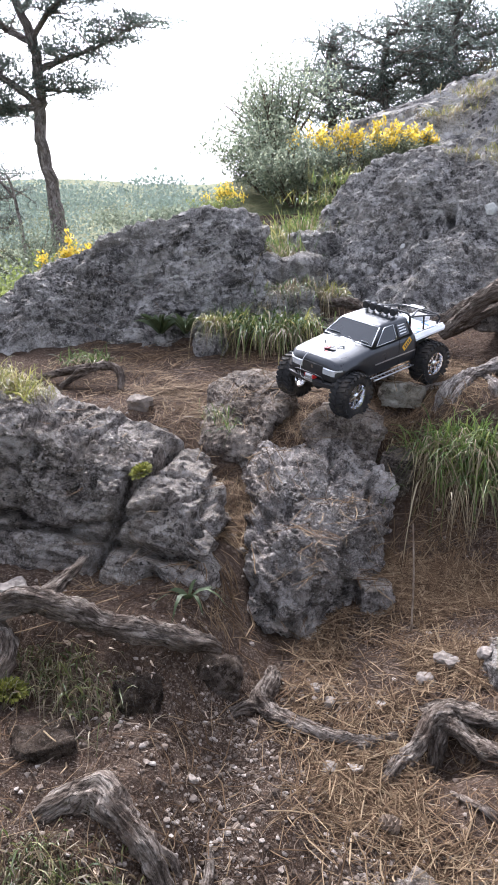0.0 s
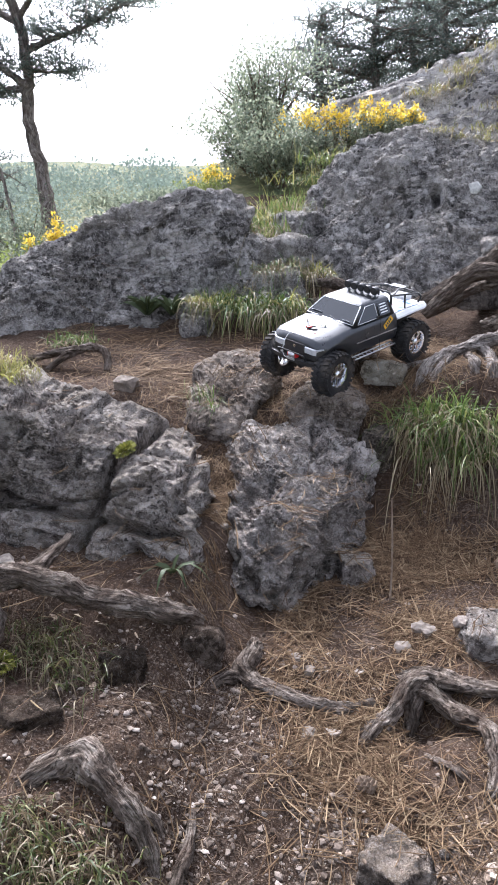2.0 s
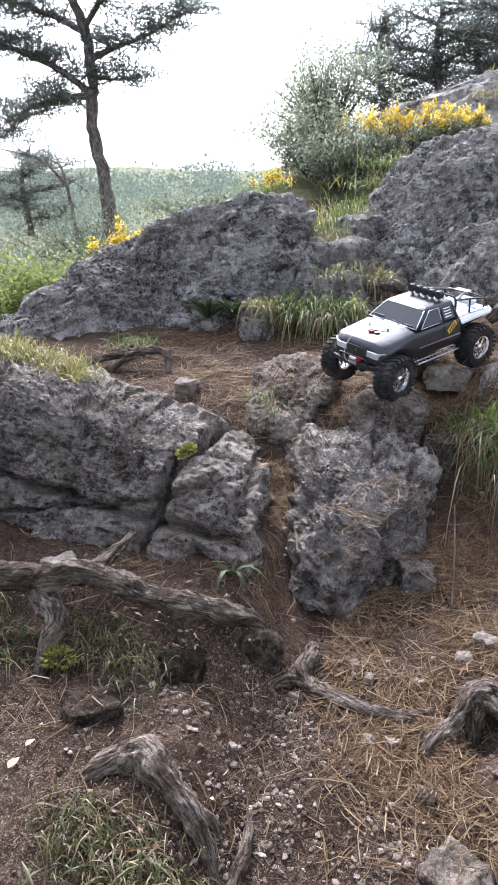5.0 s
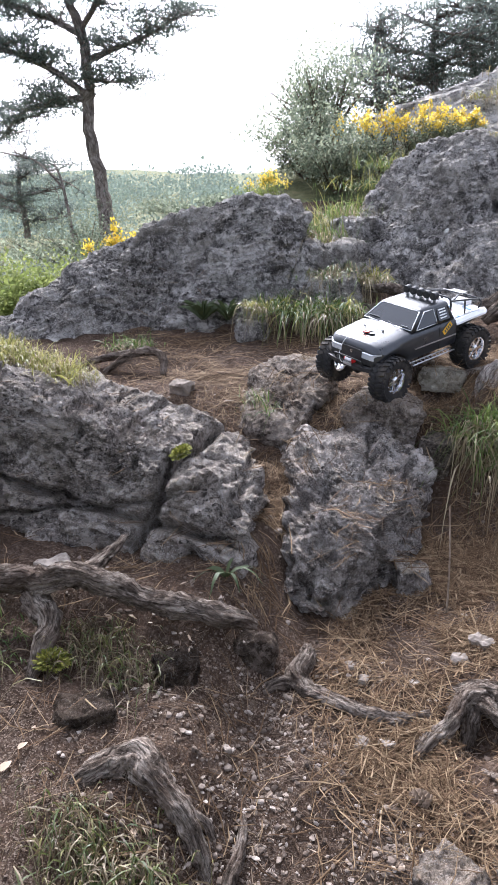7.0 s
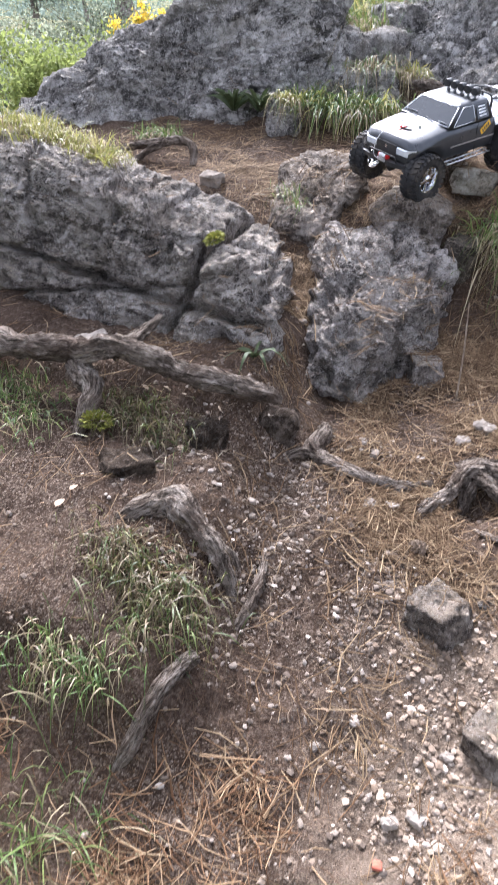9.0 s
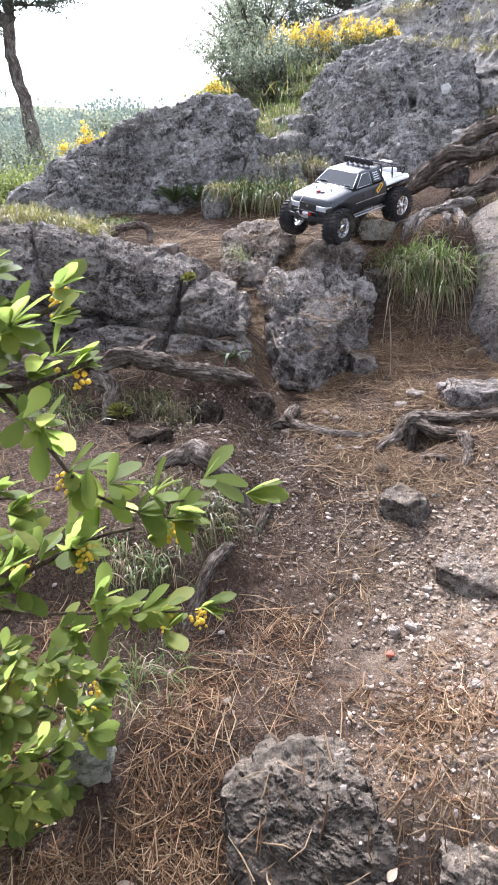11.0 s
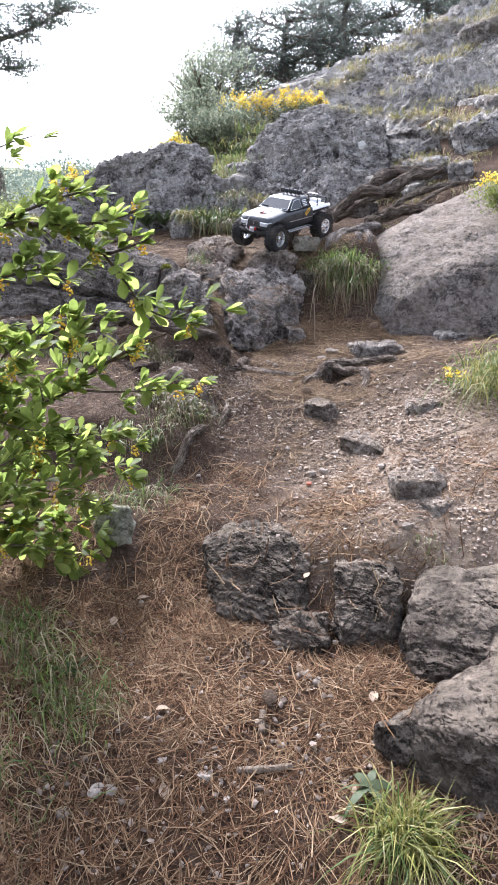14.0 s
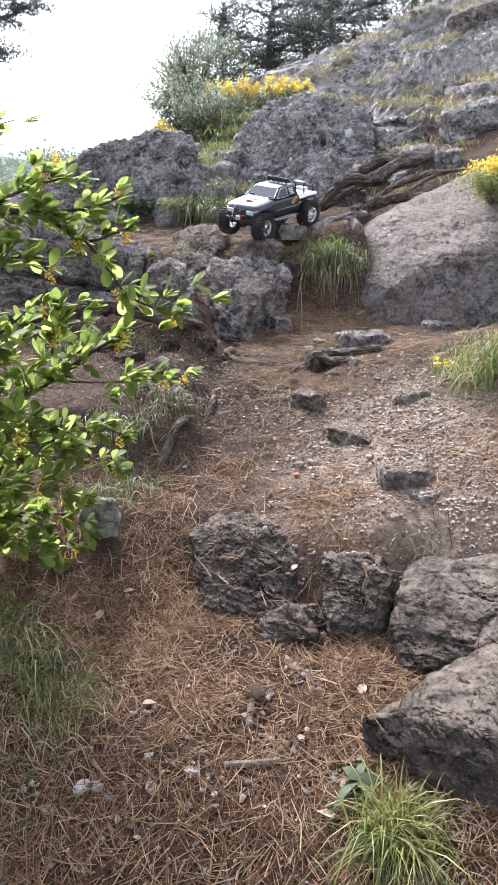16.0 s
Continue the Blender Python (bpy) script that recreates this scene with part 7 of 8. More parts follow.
def shoulder_share(x, y):
    p = np.stack([x, y, 0 * x], 1)
    return np.clip(1.3 * smooth(-0.14, 0.2, x) * smooth(-0.02, 0.12, y) * smooth(0.98, 0.6, y) * (0.75 + 1.2 * fbm(p * 8, 3, 57)), 0, 1)


for n, span, seed, share, mat, big, text in ((16000, (-0.55, 0.3, 0.58, 1.28), 206, strip_share, PEBBLE, 0.0052, "small angular limestone chips on the bare strip of soil"),
                                       (36000, (-0.8, 0.7, -0.9, 2.2), 201, gravel_share, PEBBLE, 0.0055, "pale limestone gravel scattered over the soil"),
                                       (31000, (-0.15, 0.75, -0.02, 1.0), 202, shoulder_share, PEBBLE_TAN, 0.006, "fine tan gravel on the sunlit shoulder of the trail")):
    x, y, r = scatter(n, *span, seed, share)
    z = surface(x, y, 0.9, 0.7)
    ok = ~np.isnan(z)
    x, y, z = x[ok], y[ok], z[ok]
    size = 0.0013 + big * r.uniform(size=len(x)) ** 3.2 * np.where(y < -0.05, 1.35, 1.0)
    v, f = pebbles(x, y, z + size * 0.15 + np.where(y < -0.05, 0.004, 0.0), size, seed + 2)
    tagged(new("gravel", np_mesh("gravel", v, f, mat, False)), text, "gravel", kind="stuff")

# bark flakes and dry leaf scraps
x, y, r = scatter(8000, -0.9, 0.6, -1.0, 2.2, 301, lambda x, y: 0.10 + 0.5 * smooth(0.3, -0.1, y))
z = surface(x, y, 0.88, 0.6)
ok = ~np.isnan(z)
x, y, z = x[ok], y[ok], z[ok]
n = len(x)
a = r.uniform(0, 2 * np.pi, n)
way = np.stack([np.cos(a), np.sin(a), r.normal(0.1, 0.25, n)], 1)
v, f = blades(np.stack([x, y, z + 0.004], 1), way, r.uniform(0.006, 0.02, n), r.uniform(0.0015, 0.004, n), r.uniform(-0.2, 0.4, n), 4, 303)
tagged(new("bark_flakes", np_mesh("bark_flakes", v, f, CHIP)), "dry bark flakes and leaf scraps on the ground", "leaf litter", kind="stuff")

# single stones, twigs and cones
STONES = ((-0.683, 2.017, 0.070, 0), (-0.70, 1.215, 0.06, 1), (-0.74, 1.23, 0.03, 0), (0.141, 1.297, 0.038, 0), (0.10, 1.255, 0.033, 0), (0.212, 1.297, 0.03, 0), (0.235, 1.36, 0.024, 0), (0.085, 0.485, 0.026, 1), (0.05, 0.47, 0.022, 0), (-0.35, -0.475, 0.026, 1), (-0.325, -0.472, 0.022, 1),
          (-0.16, -0.44, 0.024, 1), (-0.40, -0.52, 0.022, 0), (-0.52, -0.60, 0.03, 1), (-0.12, -0.60, 0.018, 0), (-0.02, -0.35, 0.018, 1), (0.02, 1.17, 0.020, 1), (-0.07, 1.16, 0.022, 0), (-0.10, 1.19, 0.02, 0), (0.06, 1.06, 0.02, 1),
          (-0.02, 1.03, 0.03, 0), (-0.06, 1.02, 0.026, 0), (-0.27, 0.93, 0.018, 0), (-0.33, 0.98, 0.016, 1), (0.30, 0.55, 0.024, 0), (0.24, 0.44, 0.02, 1), (0.33, 0.42, 0.022, 0), (0.18, 0.33, 0.02, 1), (0.27, 0.14, 0.022, 0),
          (0.36, 0.34, 0.018, 1), (-0.33, 1.55, 0.026, 0), (-0.30, 1.50, 0.022, 0), (-0.07, 0.55, 0.016, 1), (-0.02, 0.60, 0.018, 0), (0.12, 0.58, 0.02, 0), (-0.24, 0.30, 0.018, 1), (-0.18, -0.05, 0.016, 0), (-0.36, 0.02, 0.018, 1),
          (0.05, -0.20, 0.016, 0), (0.14, -0.17, 0.018, 1), (0.40, 0.98, 0.02, 1), (0.33, 1.02, 0.018, 0), (-0.15, 2.0, 0.028, 0), (0.02, 2.2, 0.02, 0), (0.16, 2.2, 0.022, 0), (0.20, 2.42, 0.02, 1))
stone_mats = (STONE_DUSTY, STONE_PALE)
for i, (sx, sy, s, pale) in enumerate(STONES):
    zz = float(surface(np.array([sx]), np.array([sy]), -1)[0])
    lump_rock("small pale angular limestone stone" if pale else "small dusty limestone stone", (sx, sy, zz + s * 0.12), (s * 1.1, s * 0.85, s * 0.6), 47 * i, stone_mats[pale], 300 + i, "stone", "stone", "loose stones on the trail", 3, lumps=0.16 * s, pits=0, strata=0, edge=60, shade=False)

def twig(label, pts, rad, seed):
    me = tube_mesh("twig", [(pts, rad, dict(sides=8, seed=seed, lump=0.15, steps=5))], STICK)
    return tagged(new("twig", me), label, "stick")


twig("short broken stick lying on needles", [on_ground(-0.10, -0.425, 0.006), on_ground(-0.05, -0.42, 0.008), on_ground(0.0, -0.41, 0.007)], [0.006, 0.007, 0.006], 1)
twig("thin dry stem standing by the rock", [(0.075, 1.36, 0.82), (0.075, 1.40, 0.92), (0.07, 1.46, 1.01)], [0.0022, 0.002, 0.0015], 2)
twig("thin dry stem lying over gravel", [on_ground(0.28, 0.50, 0.02), on_ground(0.38, 0.48, 0.03), on_ground(0.50, 0.50, 0.03)], [0.002, 0.002, 0.0012], 3)
twig("bent twig on the terrace", [on_ground(-0.30, 2.2, 0.02), on_ground(-0.24, 2.12, 0.03), on_ground(-0.18, 2.1, 0.02)], [0.003, 0.003, 0.002], 4)
twig("pale chip of wood below the cone", [on_ground(-0.06, -0.28, 0.006), on_ground(-0.06, -0.33, 0.008)], [0.006, 0.007], 5)


def pine_cone(at, turn, seed):
    ob = thing("pine_cone", "brown open pine cone lying on the ground", "pine cone", at=Matrix.Translation(at) @ Matrix.Rotation(radians(turn), 4, "Z") @ Matrix.Rotation(radians(80), 4, "X"))
    me = bm_mesh("scale", box(-0.001, 0.009, -0.0035, 0.0035, -0.0008, 0.001), CHIP)
    for i in range(44):
        k = i / 44
        a = i * 2.399
        rad = 0.010 * math.sin(math.pi * (0.12 + 0.82 * k)) + 0.002
        s = part("scale", me, CHIP, ob)
        s.matrix_basis = Matrix.Translation((rad * 0.5 * math.cos(a), rad * 0.5 * math.sin(a), 0.026 * k)) @ Matrix.Rotation(a, 4, "Z") @ Matrix.Rotation(radians(60 - 50 * k), 4, "Y")


pine_cone(on_ground(-0.05, -0.245, 0.008), 20, 1)
pine_cone((0.30, 1.47, 0.87), 100, 2)
pine_cone(on_ground(0.03, 0.93, 0.012), 60, 3)
tagged(new("brick_chip", rock_mesh("brick_chip", [on_ground(0.035, 0.405, 0.008), on_ground(0.05, 0.405, 0.008), on_ground(0.047, 0.417, 0.009), on_ground(0.036, 0.417, 0.008), on_ground(0.041, 0.411, -0.006), on_ground(0.039, 0.408, 0.011)],
       plain("red_brick", (0.36, 0.10, 0.06), 0.9), level=3, lumps=0.001, strata=0, pits=0)), "tiny red brick chip in the gravel", "brick chip")
# ---------------------------------------------------------------- the barberry shrub over the lower trail
def leaf_shape(w=0.235):
    """A spoon-shaped leaf of length 1 along y, folded along its middle."""
    ys = (0.0, 0.18, 0.42, 0.68, 0.88, 1.0)
    ws = (0.03, 0.08, 0.185, w, 0.17, 0.03)
    v, f = [], []
    for y, k in zip(ys, ws):
        z = -0.10 * y * y
        v += [(-k, y, z + 0.16 * k), (0, y, z), (k, y, z + 0.16 * k)]
    for i in range(len(ys) - 1):
        a = 3 * i
        f += [(a, a + 1, a + 4, a + 3), (a + 1, a + 2, a + 5, a + 4)]
    return np.array(v), np.array(f)


LEAF_V, LEAF_F = leaf_shape()


def placed(shape, frames):
    """The shape at each 3 x 4 frame (columns: right, ahead, up, place)."""
    v = np.einsum("nij,vj->nvi", frames[:, :, :3], shape) + frames[:, None, :, 3]
    return v


def leaf_frames(places, ways, size, seed, up=(0, 0, 1)):
    r = np.random.default_rng(seed)
    n = len(places)
    ahead = ways / (np.linalg.norm(ways, axis=1)[:, None] + 1e-9)
    u = np.array(up) + r.normal(0, 0.35, (n, 3))
    right = np.cross(ahead, u)
    right /= np.linalg.norm(right, axis=1)[:, None] + 1e-9
    upv = np.cross(right, ahead)
    return np.stack([right * size[:, None], ahead * size[:, None], upv * size[:, None], places], 2)


def many(shape_v, shape_f, frames):
    v = placed(shape_v, frames)
    f = (np.arange(len(frames)) * len(shape_v))[:, None, None] + shape_f[None]
    return v.reshape(-1, 3), f.reshape(-1, shape_f.shape[1])


def walk_line(pts, step):
    pts = np.array(pts, float)
    seg = np.linalg.norm(np.diff(pts, axis=0), axis=1)
    total = np.r_[0, np.cumsum(seg)]
    s = np.arange(0, total[-1] + 1e-6, step)
    line = np.stack([np.interp(s, total, pts[:, k]) for k in range(3)], 1)
    way = np.gradient(line, axis=0) if len(line) > 1 else np.array([pts[-1] - pts[0]])
    return line, way / (np.linalg.norm(way, axis=1)[:, None] + 1e-9)


def barberry():
    shrub = thing("shrub", "leafy barberry shrub with fresh green leaves and yellow blossom", "shrub", at=(-0.95, 0.05, 0.45))
    origin = np.array((-0.95, 0.05, 0.45))
    limbs = [
        ([(-0.95, 0.05, 0.45), (-0.88, 0.0, 0.85), (-0.72, -0.05, 1.22), (-0.58, -0.08, 1.30), (-0.45, -0.08, 1.30), (-0.36, -0.08, 1.31), (-0.30, -0.08, 1.33)], 0.007, 0.5),
        ([(-0.60, -0.08, 1.30), (-0.46, -0.06, 1.35), (-0.38, -0.03, 1.37)], 0.004, 0.2),
        ([(-0.45, -0.08, 1.30), (-0.38, -0.09, 1.25), (-0.31, -0.09, 1.265), (-0.275, -0.09, 1.28)], 0.004, 0.0),
        ([(-0.72, -0.05, 1.20), (-0.60, -0.10, 1.20), (-0.50, -0.10, 1.22), (-0.43, -0.10, 1.215)], 0.004, 0.2),
        ([(-0.38, -0.09, 1.26), (-0.335, -0.09, 1.20), (-0.30, -0.09, 1.15), (-0.25, -0.09, 1.125), (-0.19, -0.09, 1.115)], 0.003, 0.12),
        ([(-0.92, 0.03, 0.6), (-0.75, -0.02, 0.85), (-0.55, -0.05, 0.93), (-0.47, -0.05, 0.97), (-0.40, -0.05, 1.02), (-0.31, -0.05, 1.07), (-0.26, -0.06, 1.09)], 0.006, 0.4),
        ([(-0.47, -0.05, 0.97), (-0.38, -0.04, 0.965), (-0.28, -0.04, 0.97), (-0.20, -0.05, 0.985)], 0.003, 0.45),
        ([(-0.47, -0.05, 0.97), (-0.46, -0.06, 1.05), (-0.44, -0.08, 1.12), (-0.36, -0.08, 1.13)], 0.003, 0.1),
        ([(-0.75, -0.02, 0.85), (-0.62, -0.06, 1.02), (-0.52, -0.08, 1.10), (-0.47, -0.09, 1.14)], 0.004, 0.2),
        ([(-0.75, -0.02, 0.85), (-0.66, -0.04, 0.95), (-0.58, -0.04, 1.0), (-0.52, -0.05, 1.01)], 0.003, 0.1),
        ([(-0.95, 0.05, 0.5), (-0.80, 0.02, 0.70), (-0.68, 0.0, 0.81), (-0.55, 0.0, 0.85), (-0.42, 0.0, 0.86), (-0.34, 0.0, 0.84)], 0.005, 0.25),
        ([(-0.55, 0.0, 0.85), (-0.45, 0.01, 0.80), (-0.37, 0.01, 0.76)], 0.003, 0.0),
        ([(-0.95, 0.05, 0.5), (-0.80, 0.06, 0.66), (-0.68, 0.05, 0.72), (-0.58, 0.05, 0.76), (-0.50, 0.05, 0.78)], 0.004, 0.2),
        ([(-0.90, 0.06, 0.52), (-0.75, 0.08, 0.60), (-0.62, 0.08, 0.62), (-0.50, 0.08, 0.62), (-0.44, 0.08, 0.66)], 0.004, 0.15),
        ([(-0.75, 0.08, 0.59), (-0.64, 0.08, 0.55), (-0.55, 0.08, 0.53), (-0.49, 0.09, 0.52)], 0.003, 0.1),
        ([(-0.72, -0.05, 1.22), (-0.66, -0.03, 1.36), (-0.60, 0.0, 1.44), (-0.52, 0.02, 1.47)], 0.003, 0.2),
        ([(-0.80, 0.0, 1.0), (-0.72, -0.08, 1.08), (-0.62, -0.11, 1.10), (-0.55, -0.12, 1.09)], 0.003, 0.1),
        ([(-0.95, 0.05, 0.5), (-0.78, -0.03, 0.66), (-0.62, -0.06, 0.72), (-0.50, -0.07, 0.74), (-0.40, -0.06, 0.72)], 0.004, 0.2),
        ([(-0.95, 0.05, 0.5), (-0.76, 0.0, 0.58), (-0.60, -0.02, 0.60), (-0.50, -0.03, 0.585)], 0.004, 0.2),
        ([(-0.78, -0.03, 0.66), (-0.64, -0.08, 0.80), (-0.52, -0.09, 0.85), (-0.42, -0.08, 0.84)], 0.003, 0.2),
        ([(-0.80, 0.0, 1.0), (-0.68, -0.08, 0.94), (-0.56, -0.10, 0.90), (-0.48, -0.10, 0.90)], 0.003, 0.2),
    ]
    r = np.random.default_rng(12)
    for pts, rad, bare in list(limbs):                  # short side shoots
        line, way = walk_line(pts, 0.05)
        for j in range(int(len(line) * max(0.35, bare)), len(line) - 1):
            if r.uniform() < (0.4 if line[j][2] > 1.0 else 0.75):
                out = way[j] * 0.8 + r.normal(0, 1, 3) * (0.35, 0.7, 0.55) + (0, -0.1, 0.1)
                out = out / np.linalg.norm(out) * r.uniform(0.04, 0.10)
                limbs.append(([tuple(line[j]), tuple(line[j] + out * 0.5 + (0, 0, 0.006)), tuple(line[j] + out)], 0.0018, 0.3))
    near_p, near_w, near_s, bl_p = [], [], [], []
    for i, (pts, rad, bare) in enumerate(limbs):
        q = [tuple(np.array(p) - origin) for p in pts]
        part("branch", tube_mesh("branch", [(q, [rad * (1 - 0.7 * k / (len(q) - 1)) for k in range(len(q))], dict(sides=6, seed=60 + i, lump=0.12, steps=5))], TWIG), TWIG, shrub)
        line, way = walk_line(q, 0.02)
        n = len(line)
        for j in range(n):
            k = j / max(1, n - 1)
            if k < bare * 0.75 and j < n - 1:
                continue
            side = np.cross(way[j], (0, 0, 1.0))
            side /= np.linalg.norm(side) + 1e-9
            spur = line[j] + r.normal(0, 0.012, 3)
            count = r.integers(5, 9)
            tip = j == n - 1
            a0 = r.uniform(0, 6.28)
            for m in range(count + 2 * tip):
                a = a0 + m * 2.399
                out = side * np.cos(a) + np.array((0, 0, 1.0)) * (0.35 + 0.65 * np.sin(a)) + way[j] * (0.7 + 0.9 * tip) + r.normal(0, 0.25, 3)
                near_p.append(spur)
                near_w.append(out)
                near_s.append(r.uniform(0.023, 0.049) * (1 if not tip else 0.9))
            if r.uniform() < 0.17 and k > 0.35:
                bl_p.append(spur)
    near_p, near_w, near_s = np.array(near_p), np.array(near_w), np.array(near_s)
    fr = leaf_frames(near_p, near_w, near_s, 5)
    order = np.argsort(-near_p[:, 0])
    single, rest = order[:300], order[300:]
    leaf_me = np_mesh("leaf", LEAF_V, LEAF_F, LEAF_EACH)
    for k in single:
        ob = new("leaf", leaf_me)
        ob.parent = shrub
        ob.matrix_basis = Matrix([list(row) for row in fr[k]] + [[0, 0, 0, 1]])
    v, f = many(LEAF_V, LEAF_F, fr[rest])
    part("foliage", np_mesh("foliage", v, f, LEAF), LEAF, shrub)["kind"] = "stuff"
    d, tri = sphere_dirs(1)
    for p in bl_p:
        fl = []
        n = 20
        q = np.stack([r.normal(0, 0.006, n), r.normal(0, 0.006, n), -np.linspace(0, 0.024, n) + r.normal(0, 0.003, n)], 1) + p
        v = q[:, None] + d[None] * r.uniform(0.0018, 0.0034, (n, 1, 1))
        part("blossom", np_mesh("blossom", v.reshape(-1, 3), ((np.arange(n) * len(d))[:, None, None] + tri).reshape(-1, 3), FLOWER), FLOWER, shrub, "hanging cluster of yellow flowers")
    return shrub


_m = Mat("single_barberry_leaf", 0.55, 0, 0.15)
_m.color(_m.ramp(_m.each(), (0.0, (0.14, 0.185, 0.045)), (0.45, (0.205, 0.262, 0.06)), (0.8, (0.27, 0.345, 0.085)), (1.0, (0.40, 0.43, 0.12))))
_m.thin(0.78)
LEAF_EACH = _m.m
barberry()


# ---------------------------------------------------------------- bushes and trees behind
SMALL_LEAF = np.array([(0, 0, 0), (-0.3, 0.5, 0.06), (0, 1, 0), (0.3, 0.5, 0.06)]), np.array([(0, 1, 2, 3)])


def bush(label, at, size, stems, leaves, leaf, material, seed=0, blossom=0.0, name="bush", category="bush", gaps=0.35, up=0.6):
    """Stems fan out from the foot; leaves sit in clumps at their ends, with gaps between."""
    r = np.random.default_rng(seed)
    ob = thing(name, label, category, at=at)
    limbs, tips = [], []
    for i in range(stems):
        a = r.uniform(0, 2 * np.pi)
        rad = np.sqrt(r.uniform(0.02, 1))
        top = np.array((np.cos(a) * rad * size[0], np.sin(a) * rad * size[1], size[2] * (0.45 + 0.55 * np.sqrt(max(0, 1 - 0.8 * rad ** 2))) * r.uniform(0.7, 1.08)))
        mid = top * (0.35, 0.35, 0.5) + r.normal(0, 0.05, 3) * size[2]
        limbs.append(([(0, 0, -0.03), tuple(mid), tuple(top)], [0.012 * size[2], 0.008 * size[2], 0.003 * size[2]], dict(sides=5, seed=seed + i, lump=0.1, steps=4)))
        for k in np.linspace(0.5, 1.0, 4):
            tips.append(mid * (1 - (k - 0.5) * 2) + top * (k - 0.5) * 2 + r.normal(0, 0.07, 3) * size[2])
    part("branchwork", tube_mesh("branchwork", limbs, TWIG), TWIG, ob)["kind"] = "stuff"
    tips = np.array(tips)
    tips = tips[r.uniform(size=len(tips)) > gaps * 0.5]
    per = leaves // len(tips)
    p = np.repeat(tips, per, 0) + r.normal(0, 1, (per * len(tips), 3)) * np.array(size) * 0.10
    w = r.normal(0, 1, p.shape) + (0, 0, up)
    p[:, 2] = np.maximum(p[:, 2], 0.01)
    s = leaf * r.uniform(0.6, 1.3, len(p))
    v, f = many(*SMALL_LEAF, leaf_frames(p, w, s, seed + 3))
    part("foliage", np_mesh("foliage", v, f, material), material, ob)
    if blossom:
        top = tips[tips[:, 2] > np.quantile(tips[:, 2], 0.78)]
        n = int(leaves * blossom)
        q = top[r.integers(0, len(top), n)] + r.normal(0, 1, (n, 3)) * np.array(size) * (0.10, 0.10, 0.07) + (0, 0, size[2] * 0.09)
        v, f = many(*SMALL_LEAF, leaf_frames(q, r.normal(0, 1, q.shape) + (0, 0, 1), leaf * 1.1 * r.uniform(0.6, 1.2, n), seed + 7))
        part("blossom", np_mesh("blossom", v, f, FLOWER), FLOWER, ob, "bright yellow blossom")
    return ob


bush("tall airy grey-green bush beside the hill", on_ground(-0.70, 5.0), (0.44, 0.35, 0.60), 46, 11000, 0.020, BUSH, 3, gaps=0.8)
bush("dark green lower bush on the shoulder", on_ground(-0.72, 4.5), (0.34, 0.3, 0.34), 30, 7000, 0.020, BUSH, 4)
bush("dark bushy undergrowth beside the outcrop", on_ground(-0.50, 4.15), (0.26, 0.25, 0.30), 24, 6000, 0.018, BUSH, 5)
for k, (x, y, w, top) in enumerate([(-0.44, 4.4, 0.13, 2.11), (-0.29, 4.4, 0.13, 2.15), (-0.13, 4.42, 0.13, 2.12), (0.02, 4.4, 0.13, 2.09), (0.13, 4.38, 0.09, 2.07)]):
    z = float(surface(np.array([x]), np.array([y]), -1)[0]) - 0.02
    bush("broom bush in full yellow flower", (x, y, z), (w, 0.16, max(0.10, (top - z) * 0.74)), 20, 2300, 0.016, BUSH, 11 + k, 0.36, category="broom bush")
bush("small yellow broom behind the broad outcrop", on_ground(-0.83, 3.78), (0.13, 0.12, 0.17), 16, 1500, 0.013, BUSH_LIME, 15, 0.3, category="broom bush")
bush("yellow-flowered bush at the outcrop's end", (-1.24, 2.95, 1.28), (0.13, 0.12, 0.20), 16, 1800, 0.014, BUSH_LIME, 16, 0.5, category="broom bush")
bush("yellow-flowered broom on the slab", (0.90, 1.90, float(surface(np.array([0.90]), np.array([1.90]), -1)[0]) - 0.02), (0.17, 0.14, 0.17), 22, 2200, 0.013, BUSH_LIME, 17, 0.6, category="broom bush")
bush("tiny yellow wild flowers in dry grass", (0.49, 0.74, 0.785), (0.08, 0.05, 0.05), 8, 90, 0.012, GRASS, 18, 0.8, category="wild flower")
for k, (x, y, z, w, h, mat) in enumerate([(-1.95, 3.6, 0.75, 0.4, 0.75, BUSH_LIME), (-2.25, 4.1, 0.75, 0.5, 0.9, BUSH), (-1.75, 4.6, 0.8, 0.5, 0.3, BUSH), (-2.9, 4.8, 0.7, 0.6, 1.0, BUSH), (-1.5, 5.6, 1.0, 0.6, 0.3, BUSH), (-2.4, 6.2, 0.9, 0.7, 0.8, BUSH), (-3.2, 7.0, 0.9, 0.9, 1.0, BUSH), (-1.75, 3.15, 0.85, 0.3, 0.5, BUSH_LIME)]):
    bush("fresh yellow-green shrub below the outcrop" if mat is BUSH_LIME else "scrubby green bush on the valley side", (x, y, on_ground(x, y)[2]), (w, w * 0.8, h * 0.68), 26, 6000, 0.026 if mat is BUSH_LIME else 0.028, mat, 21 + k)


